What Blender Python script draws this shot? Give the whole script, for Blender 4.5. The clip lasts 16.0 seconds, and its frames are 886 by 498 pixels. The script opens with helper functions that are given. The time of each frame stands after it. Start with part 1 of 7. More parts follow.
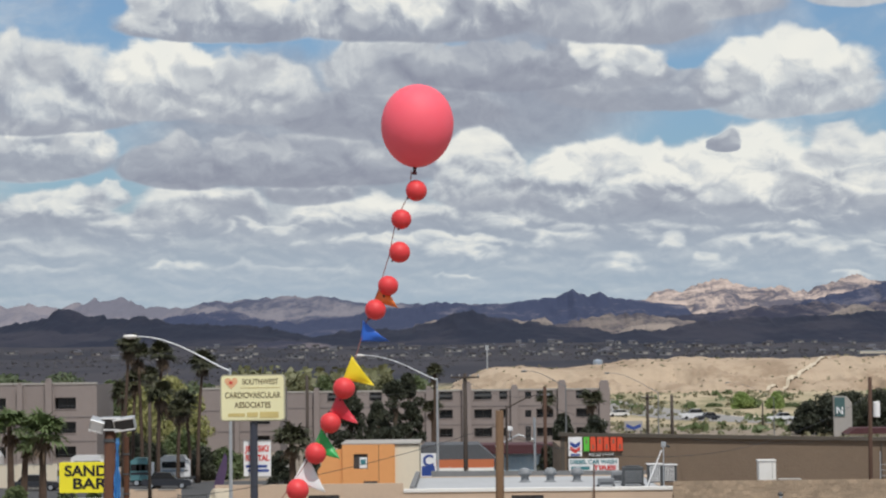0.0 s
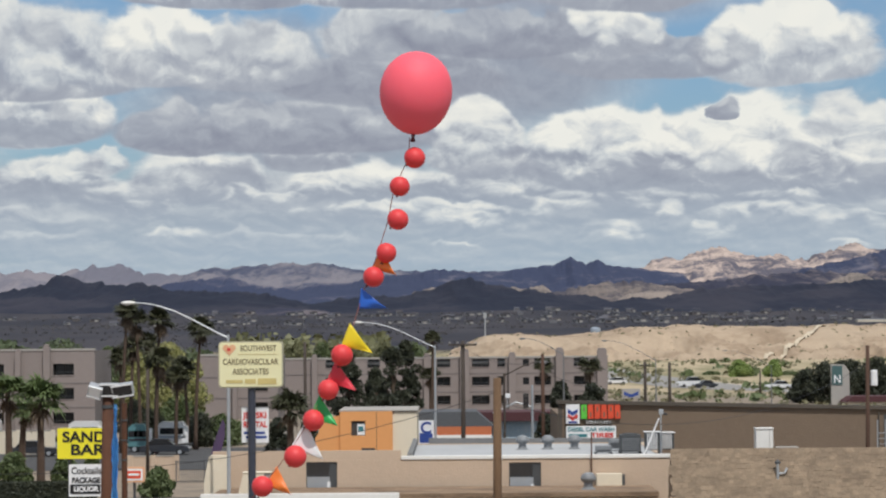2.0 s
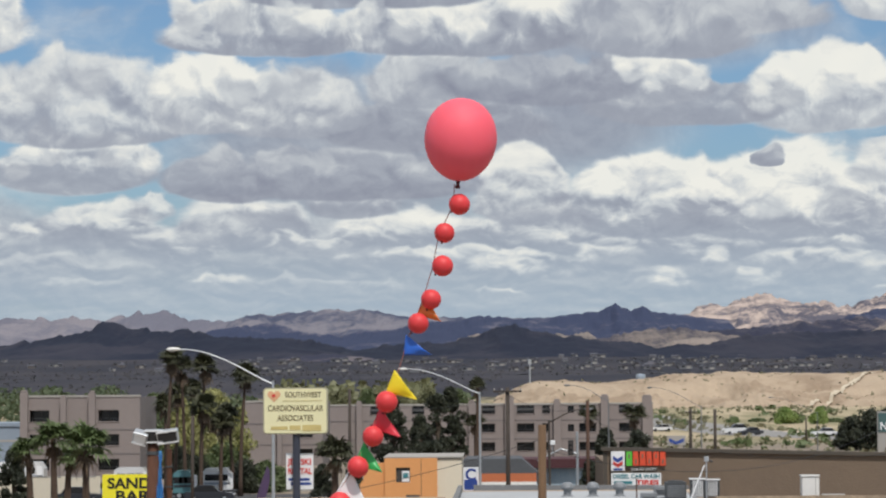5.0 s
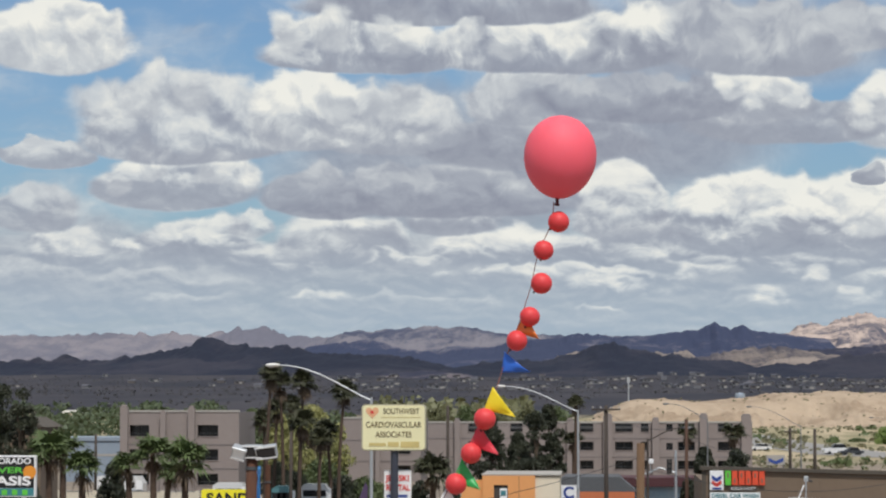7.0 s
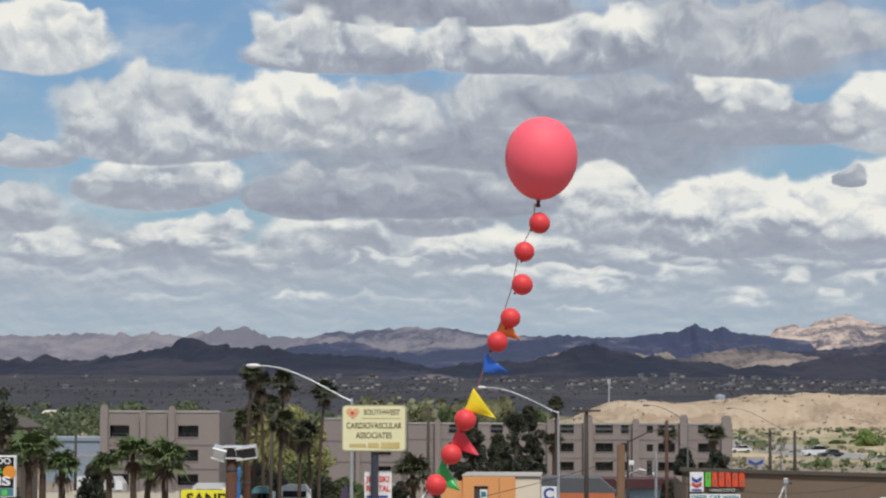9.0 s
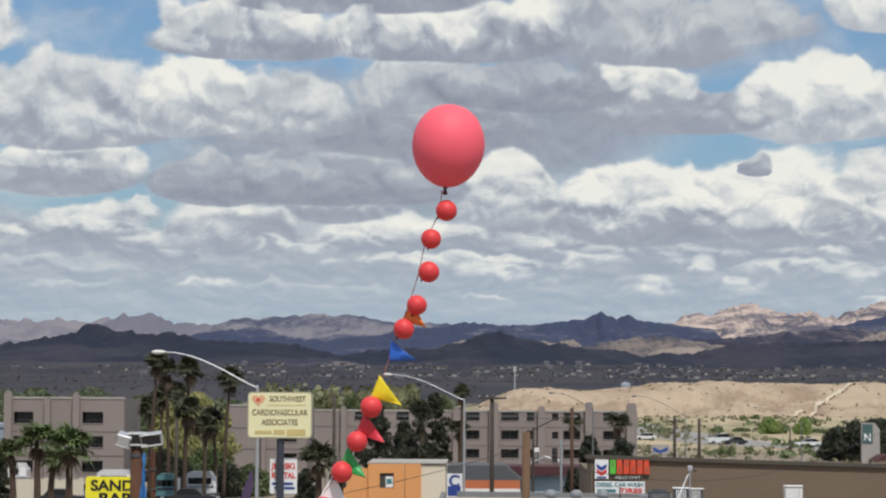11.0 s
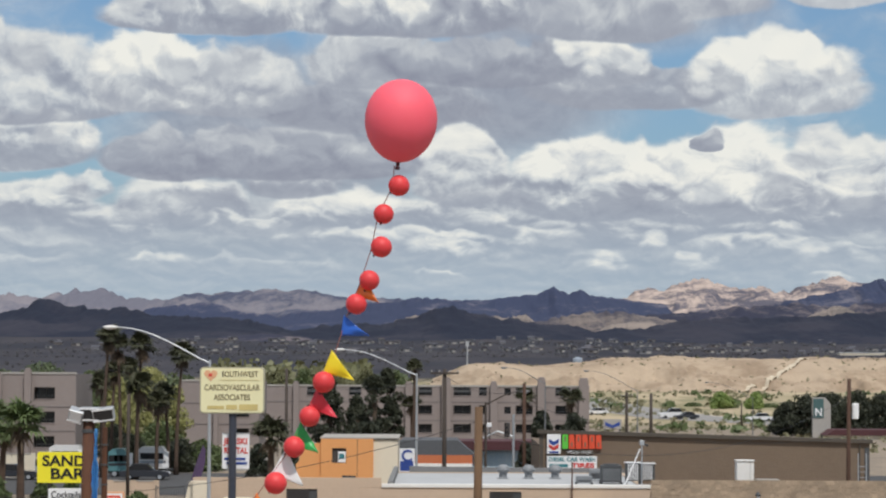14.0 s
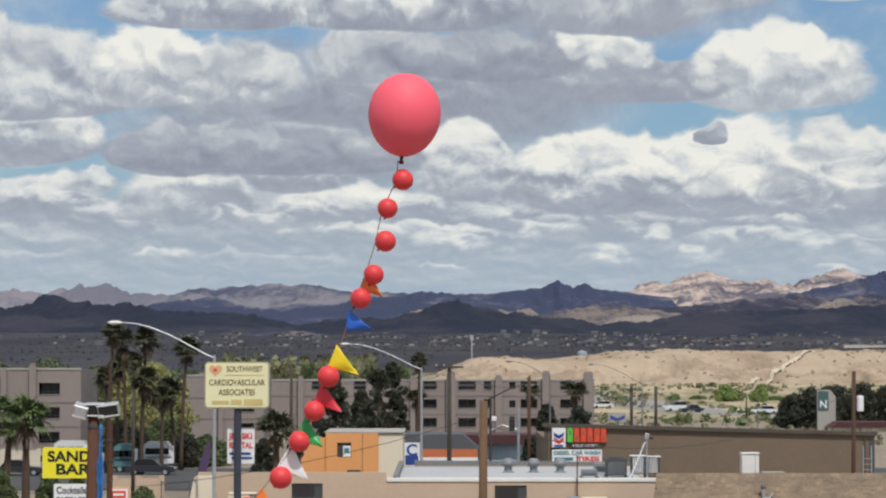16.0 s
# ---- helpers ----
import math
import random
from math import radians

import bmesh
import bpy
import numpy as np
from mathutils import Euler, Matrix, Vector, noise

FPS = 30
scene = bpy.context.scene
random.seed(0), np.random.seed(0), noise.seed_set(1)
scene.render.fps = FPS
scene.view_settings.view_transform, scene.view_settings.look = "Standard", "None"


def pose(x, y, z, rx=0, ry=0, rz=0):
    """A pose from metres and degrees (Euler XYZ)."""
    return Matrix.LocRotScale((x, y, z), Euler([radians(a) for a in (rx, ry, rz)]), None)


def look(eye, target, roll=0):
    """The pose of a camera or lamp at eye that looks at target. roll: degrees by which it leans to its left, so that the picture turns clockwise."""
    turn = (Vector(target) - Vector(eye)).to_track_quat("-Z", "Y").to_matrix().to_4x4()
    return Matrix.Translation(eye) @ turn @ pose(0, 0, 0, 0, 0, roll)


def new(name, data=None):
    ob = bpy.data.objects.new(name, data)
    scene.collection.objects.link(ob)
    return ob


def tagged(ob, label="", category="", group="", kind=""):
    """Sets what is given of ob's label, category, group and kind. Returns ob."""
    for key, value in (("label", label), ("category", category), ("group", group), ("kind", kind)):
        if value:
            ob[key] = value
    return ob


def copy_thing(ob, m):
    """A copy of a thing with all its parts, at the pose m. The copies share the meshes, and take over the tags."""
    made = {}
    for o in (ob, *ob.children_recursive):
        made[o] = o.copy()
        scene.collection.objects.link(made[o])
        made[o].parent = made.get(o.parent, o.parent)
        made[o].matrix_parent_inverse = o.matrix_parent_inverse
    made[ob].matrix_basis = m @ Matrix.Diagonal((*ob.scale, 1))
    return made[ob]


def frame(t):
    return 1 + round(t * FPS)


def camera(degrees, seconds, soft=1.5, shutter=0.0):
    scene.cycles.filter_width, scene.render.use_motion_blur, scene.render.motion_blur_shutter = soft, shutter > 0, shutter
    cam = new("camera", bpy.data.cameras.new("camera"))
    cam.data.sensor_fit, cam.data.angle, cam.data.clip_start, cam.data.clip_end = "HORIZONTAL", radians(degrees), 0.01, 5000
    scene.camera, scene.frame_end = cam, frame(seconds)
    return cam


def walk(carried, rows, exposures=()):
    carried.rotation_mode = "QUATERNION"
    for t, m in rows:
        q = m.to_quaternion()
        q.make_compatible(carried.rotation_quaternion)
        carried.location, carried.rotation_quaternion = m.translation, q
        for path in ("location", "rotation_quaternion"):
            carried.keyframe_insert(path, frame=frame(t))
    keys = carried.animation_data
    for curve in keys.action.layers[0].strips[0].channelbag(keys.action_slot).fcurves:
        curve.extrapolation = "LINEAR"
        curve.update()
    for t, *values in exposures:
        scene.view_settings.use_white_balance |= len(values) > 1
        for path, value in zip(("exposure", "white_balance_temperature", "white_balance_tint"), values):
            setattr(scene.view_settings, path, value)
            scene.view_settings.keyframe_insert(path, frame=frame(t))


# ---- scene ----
# The camera stands on one spot, 11 m up, and pans; the path is its turn.
cam = camera(20.0, 16.0, soft=2.2)
PATH = [
    (0, look((0, 0, 11), (-0.560, 99.889, 15.667), -0.633)),
    (0.5, look((0, 0, 11), (-0.258, 99.902, 15.409), -0.551)),
    (1, look((0, 0, 11), (-0.292, 99.920, 14.989), -0.519)),
    (1.5, look((0, 0, 11), (-0.462, 99.935, 14.567), -0.542)),
    (2, look((0, 0, 11), (-0.502, 99.942, 14.366), -0.469)),
    (2.5, look((0, 0, 11), (-0.416, 99.937, 14.512), -0.412)),
    (3, look((0, 0, 11), (-0.323, 99.925, 14.861), -0.389)),
    (3.2, look((0, 0, 11), (-0.308, 99.920, 14.993), -0.244)),
    (5.3, look((0, 0, 11), (-3.142, 99.805, 16.396), -0.436)),
    (5.5, look((0, 0, 11), (-3.839, 99.775, 16.500), -0.415)),
    (6, look((0, 0, 11), (-5.137, 99.698, 16.827), -0.394)),
    (6.5, look((0, 0, 11), (-6.013, 99.639, 17.000), -0.209)),
    (7, look((0, 0, 11), (-6.197, 99.632, 16.927), -0.018)),
    (7.5, look((0, 0, 11), (-6.071, 99.643, 16.866), 0.072)),
    (8, look((0, 0, 11), (-6.168, 99.632, 16.956), 0.053)),
    (8.2, look((0, 0, 11), (-6.164, 99.629, 17.002), 0.104)),
    (10.5, look((0, 0, 11), (-2.722, 99.803, 16.659), 0.090)),
    (11, look((0, 0, 11), (-1.728, 99.835, 16.470), 0.271)),
    (11.5, look((0, 0, 11), (-0.663, 99.860, 16.244), 0.418)),
    (12, look((0, 0, 11), (0.092, 99.878, 15.937), 0.424)),
    (12.5, look((0, 0, 11), (0.366, 99.888, 15.714), 0.318)),
    (13, look((0, 0, 11), (0.332, 99.892, 15.644), 0.304)),
    (13.5, look((0, 0, 11), (0.188, 99.894, 15.608), 0.311)),
    (14, look((0, 0, 11), (0.165, 99.899, 15.488), 0.243)),
    (14.5, look((0, 0, 11), (0.202, 99.903, 15.393), 0.211)),
    (15, look((0, 0, 11), (0.256, 99.906, 15.316), 0.115)),
    (15.5, look((0, 0, 11), (0.231, 99.909, 15.261), 0.049)),
    (16, look((0, 0, 11), (-0.000, 99.910, 15.250), 0.000)),
]
walk(cam, PATH)

# ---------------------------------------------------------------- light
SUN_ELEV, SUN_BEARING = 58.0, 162.0      # degrees; bearing clockwise from +y
sun = new("sun", bpy.data.lights.new("sun", "SUN"))
sun.data.energy, sun.data.angle, sun.data.color = 3.0, radians(0.6), (1.0, 0.965, 0.92)
_b, _e = radians(SUN_BEARING), radians(SUN_ELEV)
sun.matrix_world = look((math.sin(_b) * math.cos(_e) * 300, math.cos(_b) * math.cos(_e) * 300, math.sin(_e) * 300), (0, 0, 0))


class Nodes:
    """Short hand for building node trees."""

    def __init__(self, tree, keep=False):
        self.tree = tree
        if not keep:
            tree.nodes.clear()

    def add(self, kind, **values):
        n = self.tree.nodes.new(kind)
        for k, v in values.items():
            setattr(n, k, v)
        return n

    def link(self, a, b):
        self.tree.links.new(a, b)

    def put(self, socket, value):
        if isinstance(value, bpy.types.NodeSocket):
            self.link(value, socket)
        else:
            socket.default_value = value

    def math(self, op, a, b=0.0, c=0.0, clamp=False):
        n = self.add("ShaderNodeMath", operation=op, use_clamp=clamp)
        for s, v in zip(n.inputs, (a, b, c)):
            self.put(s, v)
        return n.outputs[0]

    def vec(self, op, a, b=(0, 0, 0), out=0):
        n = self.add("ShaderNodeVectorMath", operation=op)
        self.put(n.inputs[0], a)
        self.put(n.inputs[1], b)
        return n.outputs[out]

    def noise(self, vector, scale, detail=4.0, rough=0.55, out="Fac", distort=0.0):
        n = self.add("ShaderNodeTexNoise")
        self.put(n.inputs["Vector"], vector)
        n.inputs["Scale"].default_value, n.inputs["Detail"].default_value = scale, detail
        n.inputs["Roughness"].default_value, n.inputs["Distortion"].default_value = rough, distort
        return n.outputs[out]

    def ramp(self, fac, stops, smooth=False):
        n = self.add("ShaderNodeValToRGB")
        self.put(n.inputs[0], fac)
        els = n.color_ramp.elements
        n.color_ramp.interpolation = "EASE" if smooth else "LINEAR"
        while len(els) < len(stops):
            els.new(0.5)
        for e, (p, c) in zip(els, stops):
            e.position, e.color = p, (*c, 1)
        return n.outputs[0]

    def mix(self, fac, a, b, blend="MIX"):
        n = self.add("ShaderNodeMix", data_type="RGBA", blend_type=blend)
        self.put(n.inputs[0], fac)
        for s, v in ((n.inputs[6], a), (n.inputs[7], b)):
            self.put(s, (*v, 1) if isinstance(v, tuple) else v)
        return n.outputs[2]


def spread(n, fac, low, high):
    m = n.add("ShaderNodeMapRange", interpolation_type="SMOOTHSTEP")
    n.put(m.inputs[0], fac)
    m.inputs[1].default_value, m.inputs[2].default_value = low, high
    return m.outputs[0]


# clouds: bearing, elevation of the base, half width, height above and below it (degrees), light of the head and of the base
VEILS = [      # broad grey sheets of cloud behind the heaps
    (-11.15, 6.77, 1.22, 0.58, 0.52, 0.68, 0.60), (-3.34, 5.23, 5.54, 2.45, 1.42, 0.36, 0.24), (1.16, 6.13, 4.25, 1.68, 1.16, 0.29, 0.16),
    (-2.05, 2.78, 12.89, 1.42, 1.55, 0.53, 0.37), (7.48, 3.04, 5.41, 2.06, 1.55, 0.53, 0.38), (-12.04, 3.04, 4.25, 1.42, 1.42, 0.47, 0.36),
    (3.08, 8.19, 5.41, 1.42, 0.90, 0.38, 0.24),
]
FAR_HEAPS = [      # small heaps low over the mountains
    (-11.03, 2.59, 3.09, 0.39, 0.32, 0.60, 0.38), (-12.79, 2.78, 1.42, 0.54, 0.26, 0.62, 0.38), (-6.23, 2.20, 1.03, 0.31, 0.18, 0.85, 0.42),
    (0.07, 1.91, 0.80, 0.23, 0.13, 0.85, 0.47), (3.90, 2.24, 0.75, 0.44, 0.15, 0.90, 0.42), (-2.56, 2.76, 1.55, 0.28, 0.19, 0.83, 0.42),
    (5.35, 2.65, 1.68, 0.36, 0.19, 0.85, 0.42), (7.48, 2.59, 1.68, 0.46, 0.23, 0.85, 0.42), (9.21, 2.40, 1.42, 0.39, 0.21, 0.80, 0.42),
    (-9.37, 2.14, 1.55, 0.23, 0.15, 0.60, 0.42), (-3.85, 2.14, 1.80, 0.21, 0.15, 0.60, 0.42), (2.19, 2.40, 1.55, 0.26, 0.15, 0.62, 0.41),
]
LOW_HEAPS = [      # rows of heaps farther off
    (-12.16, 3.36, 0.97, 0.62, 0.23, 0.85, 0.28), (-9.05, 3.43, 1.61, 0.80, 0.28, 0.87, 0.28), (-7.45, 3.04, 1.29, 0.62, 0.26, 0.83, 0.30),
    (-5.91, 3.43, 1.74, 0.97, 0.28, 0.85, 0.32), (-2.05, 3.23, 2.13, 0.80, 0.31, 0.95, 0.30), (0.91, 3.20, 1.55, 0.93, 0.26, 0.87, 0.28),
    (-0.70, 2.69, 2.58, 0.39, 0.18, 0.90, 0.33), (3.71, 3.02, 2.13, 0.59, 0.26, 0.83, 0.28), (6.42, 2.94, 1.93, 0.52, 0.23, 0.83, 0.28),
    (8.96, 3.23, 1.93, 0.80, 0.26, 0.87, 0.32), (-12.92, 4.14, 1.22, 0.80, 0.26, 0.62, 0.32), (-3.34, 4.01, 1.29, 0.44, 0.21, 0.58, 0.25),
]
PUFFS = [      # small bright heads among the rows
    (-2.09, 2.78, 0.58, 0.31, 0.13, 0.87, 0.36), (0.14, 2.50, 1.10, 0.36, 0.15, 0.90, 0.36), (2.47, 2.68, 1.03, 0.44, 0.15, 0.93, 0.36),
    (4.94, 2.62, 0.41, 0.44, 0.13, 0.90, 0.36), (6.93, 2.58, 1.48, 0.39, 0.15, 0.95, 0.34), (3.79, 2.18, 0.41, 0.44, 0.13, 0.90, 0.40),
    (3.89, 3.27, 0.54, 0.26, 0.13, 0.85, 0.32), (7.91, 3.04, 0.59, 0.18, 0.10, 0.85, 0.36), (5.84, 2.14, 0.41, 0.31, 0.13, 0.80, 0.40),
    (8.89, 1.84, 0.44, 0.26, 0.10, 0.80, 0.40), (-10.84, 3.43, 0.52, 0.28, 0.13, 0.90, 0.36), (-5.40, 3.81, 0.90, 0.39, 0.15, 0.90, 0.32),
    (-7.97, 3.88, 0.58, 0.41, 0.15, 0.90, 0.34), (-4.37, 3.04, 1.16, 0.28, 0.15, 0.80, 0.34),
]
MID_HEAPS = [      # nearer heaps with bright heads
    (0.39, 4.05, 1.22, 1.44, 0.34, 0.93, 0.34), (-9.63, 4.74, 2.06, 1.13, 0.31, 0.95, 0.29), (-6.43, 4.48, 1.55, 0.77, 0.26, 0.42, 0.15),
    (-3.34, 4.56, 3.09, 0.93, 0.28, 0.40, 0.14), (-12.54, 5.51, 1.22, 0.44, 0.21, 0.62, 0.32), (9.33, 3.88, 1.93, 1.42, 0.34, 0.89, 0.32),
    (6.36, 3.62, 2.58, 1.87, 0.34, 1.08, 0.32), (3.33, 3.79, 2.26, 1.52, 0.36, 1.06, 0.25), (5.92, 4.95, 0.54, 0.34, 0.10, 0.52, 0.18),
]
MID_HEADS = [      # single heads on the nearer heaps
    (3.48, 4.56, 0.52, 0.57, 0.21, 1.06, 0.57), (6.01, 3.92, 0.84, 0.77, 0.26, 1.04, 0.57), (7.63, 4.18, 0.62, 0.77, 0.26, 1.06, 0.52),
    (8.59, 4.69, 0.80, 0.54, 0.23, 0.85, 0.47), (9.21, 3.79, 0.67, 0.64, 0.23, 0.95, 0.47), (-9.95, 5.21, 0.34, 0.57, 0.21, 1.04, 0.57),
    (-8.80, 5.15, 0.39, 0.64, 0.21, 1.06, 0.57), (-10.77, 4.82, 0.41, 0.41, 0.18, 0.90, 0.47), (-7.97, 4.87, 0.39, 0.49, 0.18, 0.95, 0.47),
    (-6.43, 4.95, 0.64, 0.39, 0.21, 0.50, 0.34), (-5.27, 5.08, 0.58, 0.36, 0.21, 0.52, 0.34), (-2.95, 5.08, 0.71, 0.44, 0.21, 0.48, 0.32),
    (-1.66, 4.85, 0.58, 0.39, 0.21, 0.55, 0.34),
]
HIGH_HEAPS = [      # large heaps higher up
    (-1.53, 5.81, 2.96, 0.80, 0.39, 0.42, 0.18), (-4.88, 6.00, 1.93, 1.19, 0.31, 0.76, 0.36), (-9.44, 5.77, 2.64, 1.87, 0.28, 0.78, 0.26),
    (-6.75, 6.05, 1.55, 1.61, 0.28, 1.11, 0.42), (-1.66, 6.62, 1.68, 0.93, 0.28, 0.64, 0.32), (7.60, 6.00, 2.38, 1.52, 0.31, 1.04, 0.40),
    (4.35, 6.23, 2.58, 0.57, 0.31, 0.42, 0.22), (3.52, 6.54, 1.55, 1.06, 0.23, 0.98, 0.32), (0.91, 6.71, 2.58, 0.77, 0.31, 0.36, 0.14),
]
HIGH_HEADS = [      # single heads on the large heaps
    (-10.33, 6.65, 0.54, 0.77, 0.26, 0.78, 0.46), (-9.31, 6.80, 0.59, 0.77, 0.26, 0.83, 0.50), (-7.20, 6.84, 0.44, 0.70, 0.26, 1.11, 0.70),
    (-6.04, 6.58, 0.49, 0.85, 0.26, 1.06, 0.60), (-4.75, 6.75, 0.64, 0.64, 0.26, 0.65, 0.42), (2.95, 6.97, 0.36, 0.54, 0.18, 1.06, 0.60),
    (4.03, 7.06, 0.39, 0.44, 0.18, 1.01, 0.55), (6.73, 6.45, 0.49, 0.64, 0.23, 1.06, 0.55), (7.85, 6.58, 0.57, 0.80, 0.23, 1.08, 0.60),
    (9.08, 6.58, 0.62, 0.77, 0.23, 1.04, 0.55), (5.98, 6.29, 0.41, 0.49, 0.21, 0.90, 0.50), (-0.50, 6.88, 0.75, 0.46, 0.23, 0.46, 0.30),
    (-2.05, 7.13, 0.64, 0.39, 0.21, 0.78, 0.50), (-1.21, 7.31, 0.41, 0.28, 0.15, 0.85, 0.55),
]
TOP_HEAPS = [      # the nearest clouds, dark underneath
    (4.35, 8.19, 3.35, 0.90, 0.31, 0.50, 0.39), (9.21, 8.38, 1.55, 0.77, 0.26, 0.90, 0.52), (3.84, 7.70, 2.32, 1.08, 0.28, 0.50, 0.26),
    (-12.42, 7.78, 1.87, 1.39, 0.34, 1.08, 0.55), (-0.89, 7.80, 3.22, 1.35, 0.28, 1.01, 0.16), (-5.40, 7.75, 2.51, 1.44, 0.26, 1.04, 0.18),
    (-3.34, 8.89, 3.87, 0.77, 0.28, 0.40, 0.13),
]
TOP_HEADS = [      # single heads on the nearest clouds
    (-7.20, 8.12, 0.52, 0.77, 0.28, 1.11, 0.60), (-6.04, 8.25, 0.59, 0.80, 0.28, 1.04, 0.55), (-4.63, 8.13, 0.54, 0.64, 0.28, 0.87, 0.45),
    (-2.95, 8.24, 0.52, 0.54, 0.26, 1.01, 0.55), (-1.98, 8.01, 0.54, 0.52, 0.26, 0.95, 0.45), (-0.63, 8.06, 0.62, 0.59, 0.26, 1.06, 0.50),
    (0.39, 8.26, 0.46, 0.52, 0.23, 0.85, 0.45), (-12.79, 8.12, 0.54, 0.80, 0.28, 1.11, 0.70), (-11.78, 7.93, 0.49, 0.77, 0.28, 1.06, 0.60),
    (2.82, 8.06, 0.77, 0.52, 0.28, 0.55, 0.36), (4.60, 7.99, 0.77, 0.52, 0.28, 0.55, 0.36),
]

world = bpy.data.worlds.new("sky")
scene.world = world
world.use_nodes = True
w = Nodes(world.node_tree)
_dir = w.add("ShaderNodeTexCoord").outputs["Generated"]
_sep = w.add("ShaderNodeSeparateXYZ")
w.link(_dir, _sep.inputs[0])
_az = w.math("MULTIPLY", w.math("ARCTAN2", _sep.outputs[0], _sep.outputs[1]), 57.2958)
_el = w.math("MULTIPLY", w.math("ARCSINE", _sep.outputs[2]), 57.2958)
_high = w.math("MAXIMUM", _el, 0.0)


def pair(u, v):
    c = w.add("ShaderNodeCombineXYZ")
    w.put(c.inputs[0], u), w.put(c.inputs[1], v)
    return c.outputs[0]


_uv = pair(_az, _el)
# heights are squeezed toward the horizon, as a flat layer of cloud looks from below
_lay = pair(_az, w.math("MULTIPLY", w.math("LOGARITHM", w.math("ADD", _high, 2.0), 2.718282), 8.0))
_curl = w.vec("SUBTRACT", w.noise(_lay, 0.7, 3, 0.5, "Color"), (0.5, 0.5, 0.5))
_lay = w.vec("ADD", _lay, w.vec("MULTIPLY", _curl, (1.3, 0.9, 0)))


def billow(v, scale, soft):
    """Round heads of cloud side by side: 1 in the middle of each, less toward the creases."""
    n = w.add("ShaderNodeTexVoronoi", voronoi_dimensions="2D", feature="SMOOTH_F1")
    w.put(n.inputs["Vector"], v)
    n.inputs["Scale"].default_value, n.inputs["Smoothness"].default_value = scale, soft
    return w.math("SUBTRACT", 1.0, w.math("MULTIPLY", w.math("POWER", n.outputs["Distance"], 2.0), 2.4))


def heap(v):
    return w.math("MULTIPLY_ADD", billow(v, 1.9, 0.45), 0.32, w.math("MULTIPLY", billow(v, 0.8, 0.5), 0.55))


_heap = heap(_lay)
# light from above: the upper side of every head is bright, the lower side grey
_relief = w.math("SUBTRACT", _heap, heap(w.vec("ADD", _lay, (0.05, 0.13, 0))))
_fine = w.math("SUBTRACT", w.noise(w.vec("MULTIPLY", _lay, (0.8, 1, 1)), 2.0, 7, 0.58), 0.5)


def swell(v):
    return w.noise(w.vec("MULTIPLY", v, (0.75, 0.9, 1)), 1.0, 6, 0.56)


_grain = w.math("MULTIPLY", w.math("SUBTRACT", swell(_lay), swell(w.vec("ADD", _lay, (0.08, 0.22, 0)))), 3.0)
_size = w.math("MULTIPLY_ADD", _high, 0.060, 0.08)
_puff = w.math("ADD", w.math("SUBTRACT", _heap, 0.48), w.math("MULTIPLY", _fine, 0.8))
_ragged = w.vec("MULTIPLY", w.vec("SUBTRACT", w.noise(w.vec("MULTIPLY", _uv, (0.6, 1, 1)), 0.7, 6, 0.55, "Color"), (0.5, 0.5, 0.5)), (1.6, 0.35, 0))
_flat = w.vec("ADD", _uv, _ragged)
_at = w.vec("ADD", _flat, pair(0.0, w.math("MULTIPLY", _puff, _size)))
_lit = w.math("ADD", w.math("MULTIPLY", _relief, 0.45), w.math("MULTIPLY_ADD", _grain, 0.50, w.math("MULTIPLY", _fine, 0.35)))


def mix_pair(fac, a, b):
    n = w.add("ShaderNodeMix", data_type="VECTOR")
    w.put(n.inputs[0], fac), w.put(n.inputs[4], a), w.put(n.inputs[5], b)
    return n.outputs[1]


def after(value, place):
    """The place, reckoned only once value is known: the clouds are taken a few at a time."""
    n = w.add("ShaderNodeVectorMath", operation="MULTIPLY_ADD")
    w.put(n.inputs[0], value), w.put(n.inputs[2], place)
    n.inputs[1].default_value = (1e-6, 1e-6, 0)
    return n.outputs[0]


def lay_over(state, rows, edge, most):
    """Clouds laid one over another, the nearer ones last; state is (cover, light)."""
    for i, (u, v, wide, up, down, head, base) in enumerate(rows):
        if i % 5 == 0:
            at, flat = after(state, _at), after(state, _flat)
        q = w.vec("MULTIPLY", w.vec("SUBTRACT", at, (u, v, 0)), (1 / wide, 1 / up, 0))
        under = w.vec("MULTIPLY", w.vec("SUBTRACT", flat, (u, v, 0)), (1 / wide, -0.6 / down, 0))
        fold = w.vec("MAXIMUM", under, q)
        m = w.add("ShaderNodeMapRange", interpolation_type="SMOOTHSTEP", clamp=False)
        w.put(m.inputs[0], w.vec("DOT_PRODUCT", fold, fold, "Value"))
        m.inputs[1].default_value, m.inputs[2].default_value = 1.0, 1.0 - edge
        m.inputs[3].default_value, m.inputs[4].default_value = 0.0, most
        s = w.add("ShaderNodeMapRange", interpolation_type="SMOOTHSTEP", clamp=False)
        w.put(s.inputs[0], w.math("ADD", w.vec("DOT_PRODUCT", q, (0, 1, 0), "Value"), _lit))
        s.inputs[1].default_value, s.inputs[2].default_value = -0.18, 0.72
        s.inputs[3].default_value, s.inputs[4].default_value = base, head
        state = mix_pair(m.outputs[0], state, pair(1.0, s.outputs[0]))
    return state


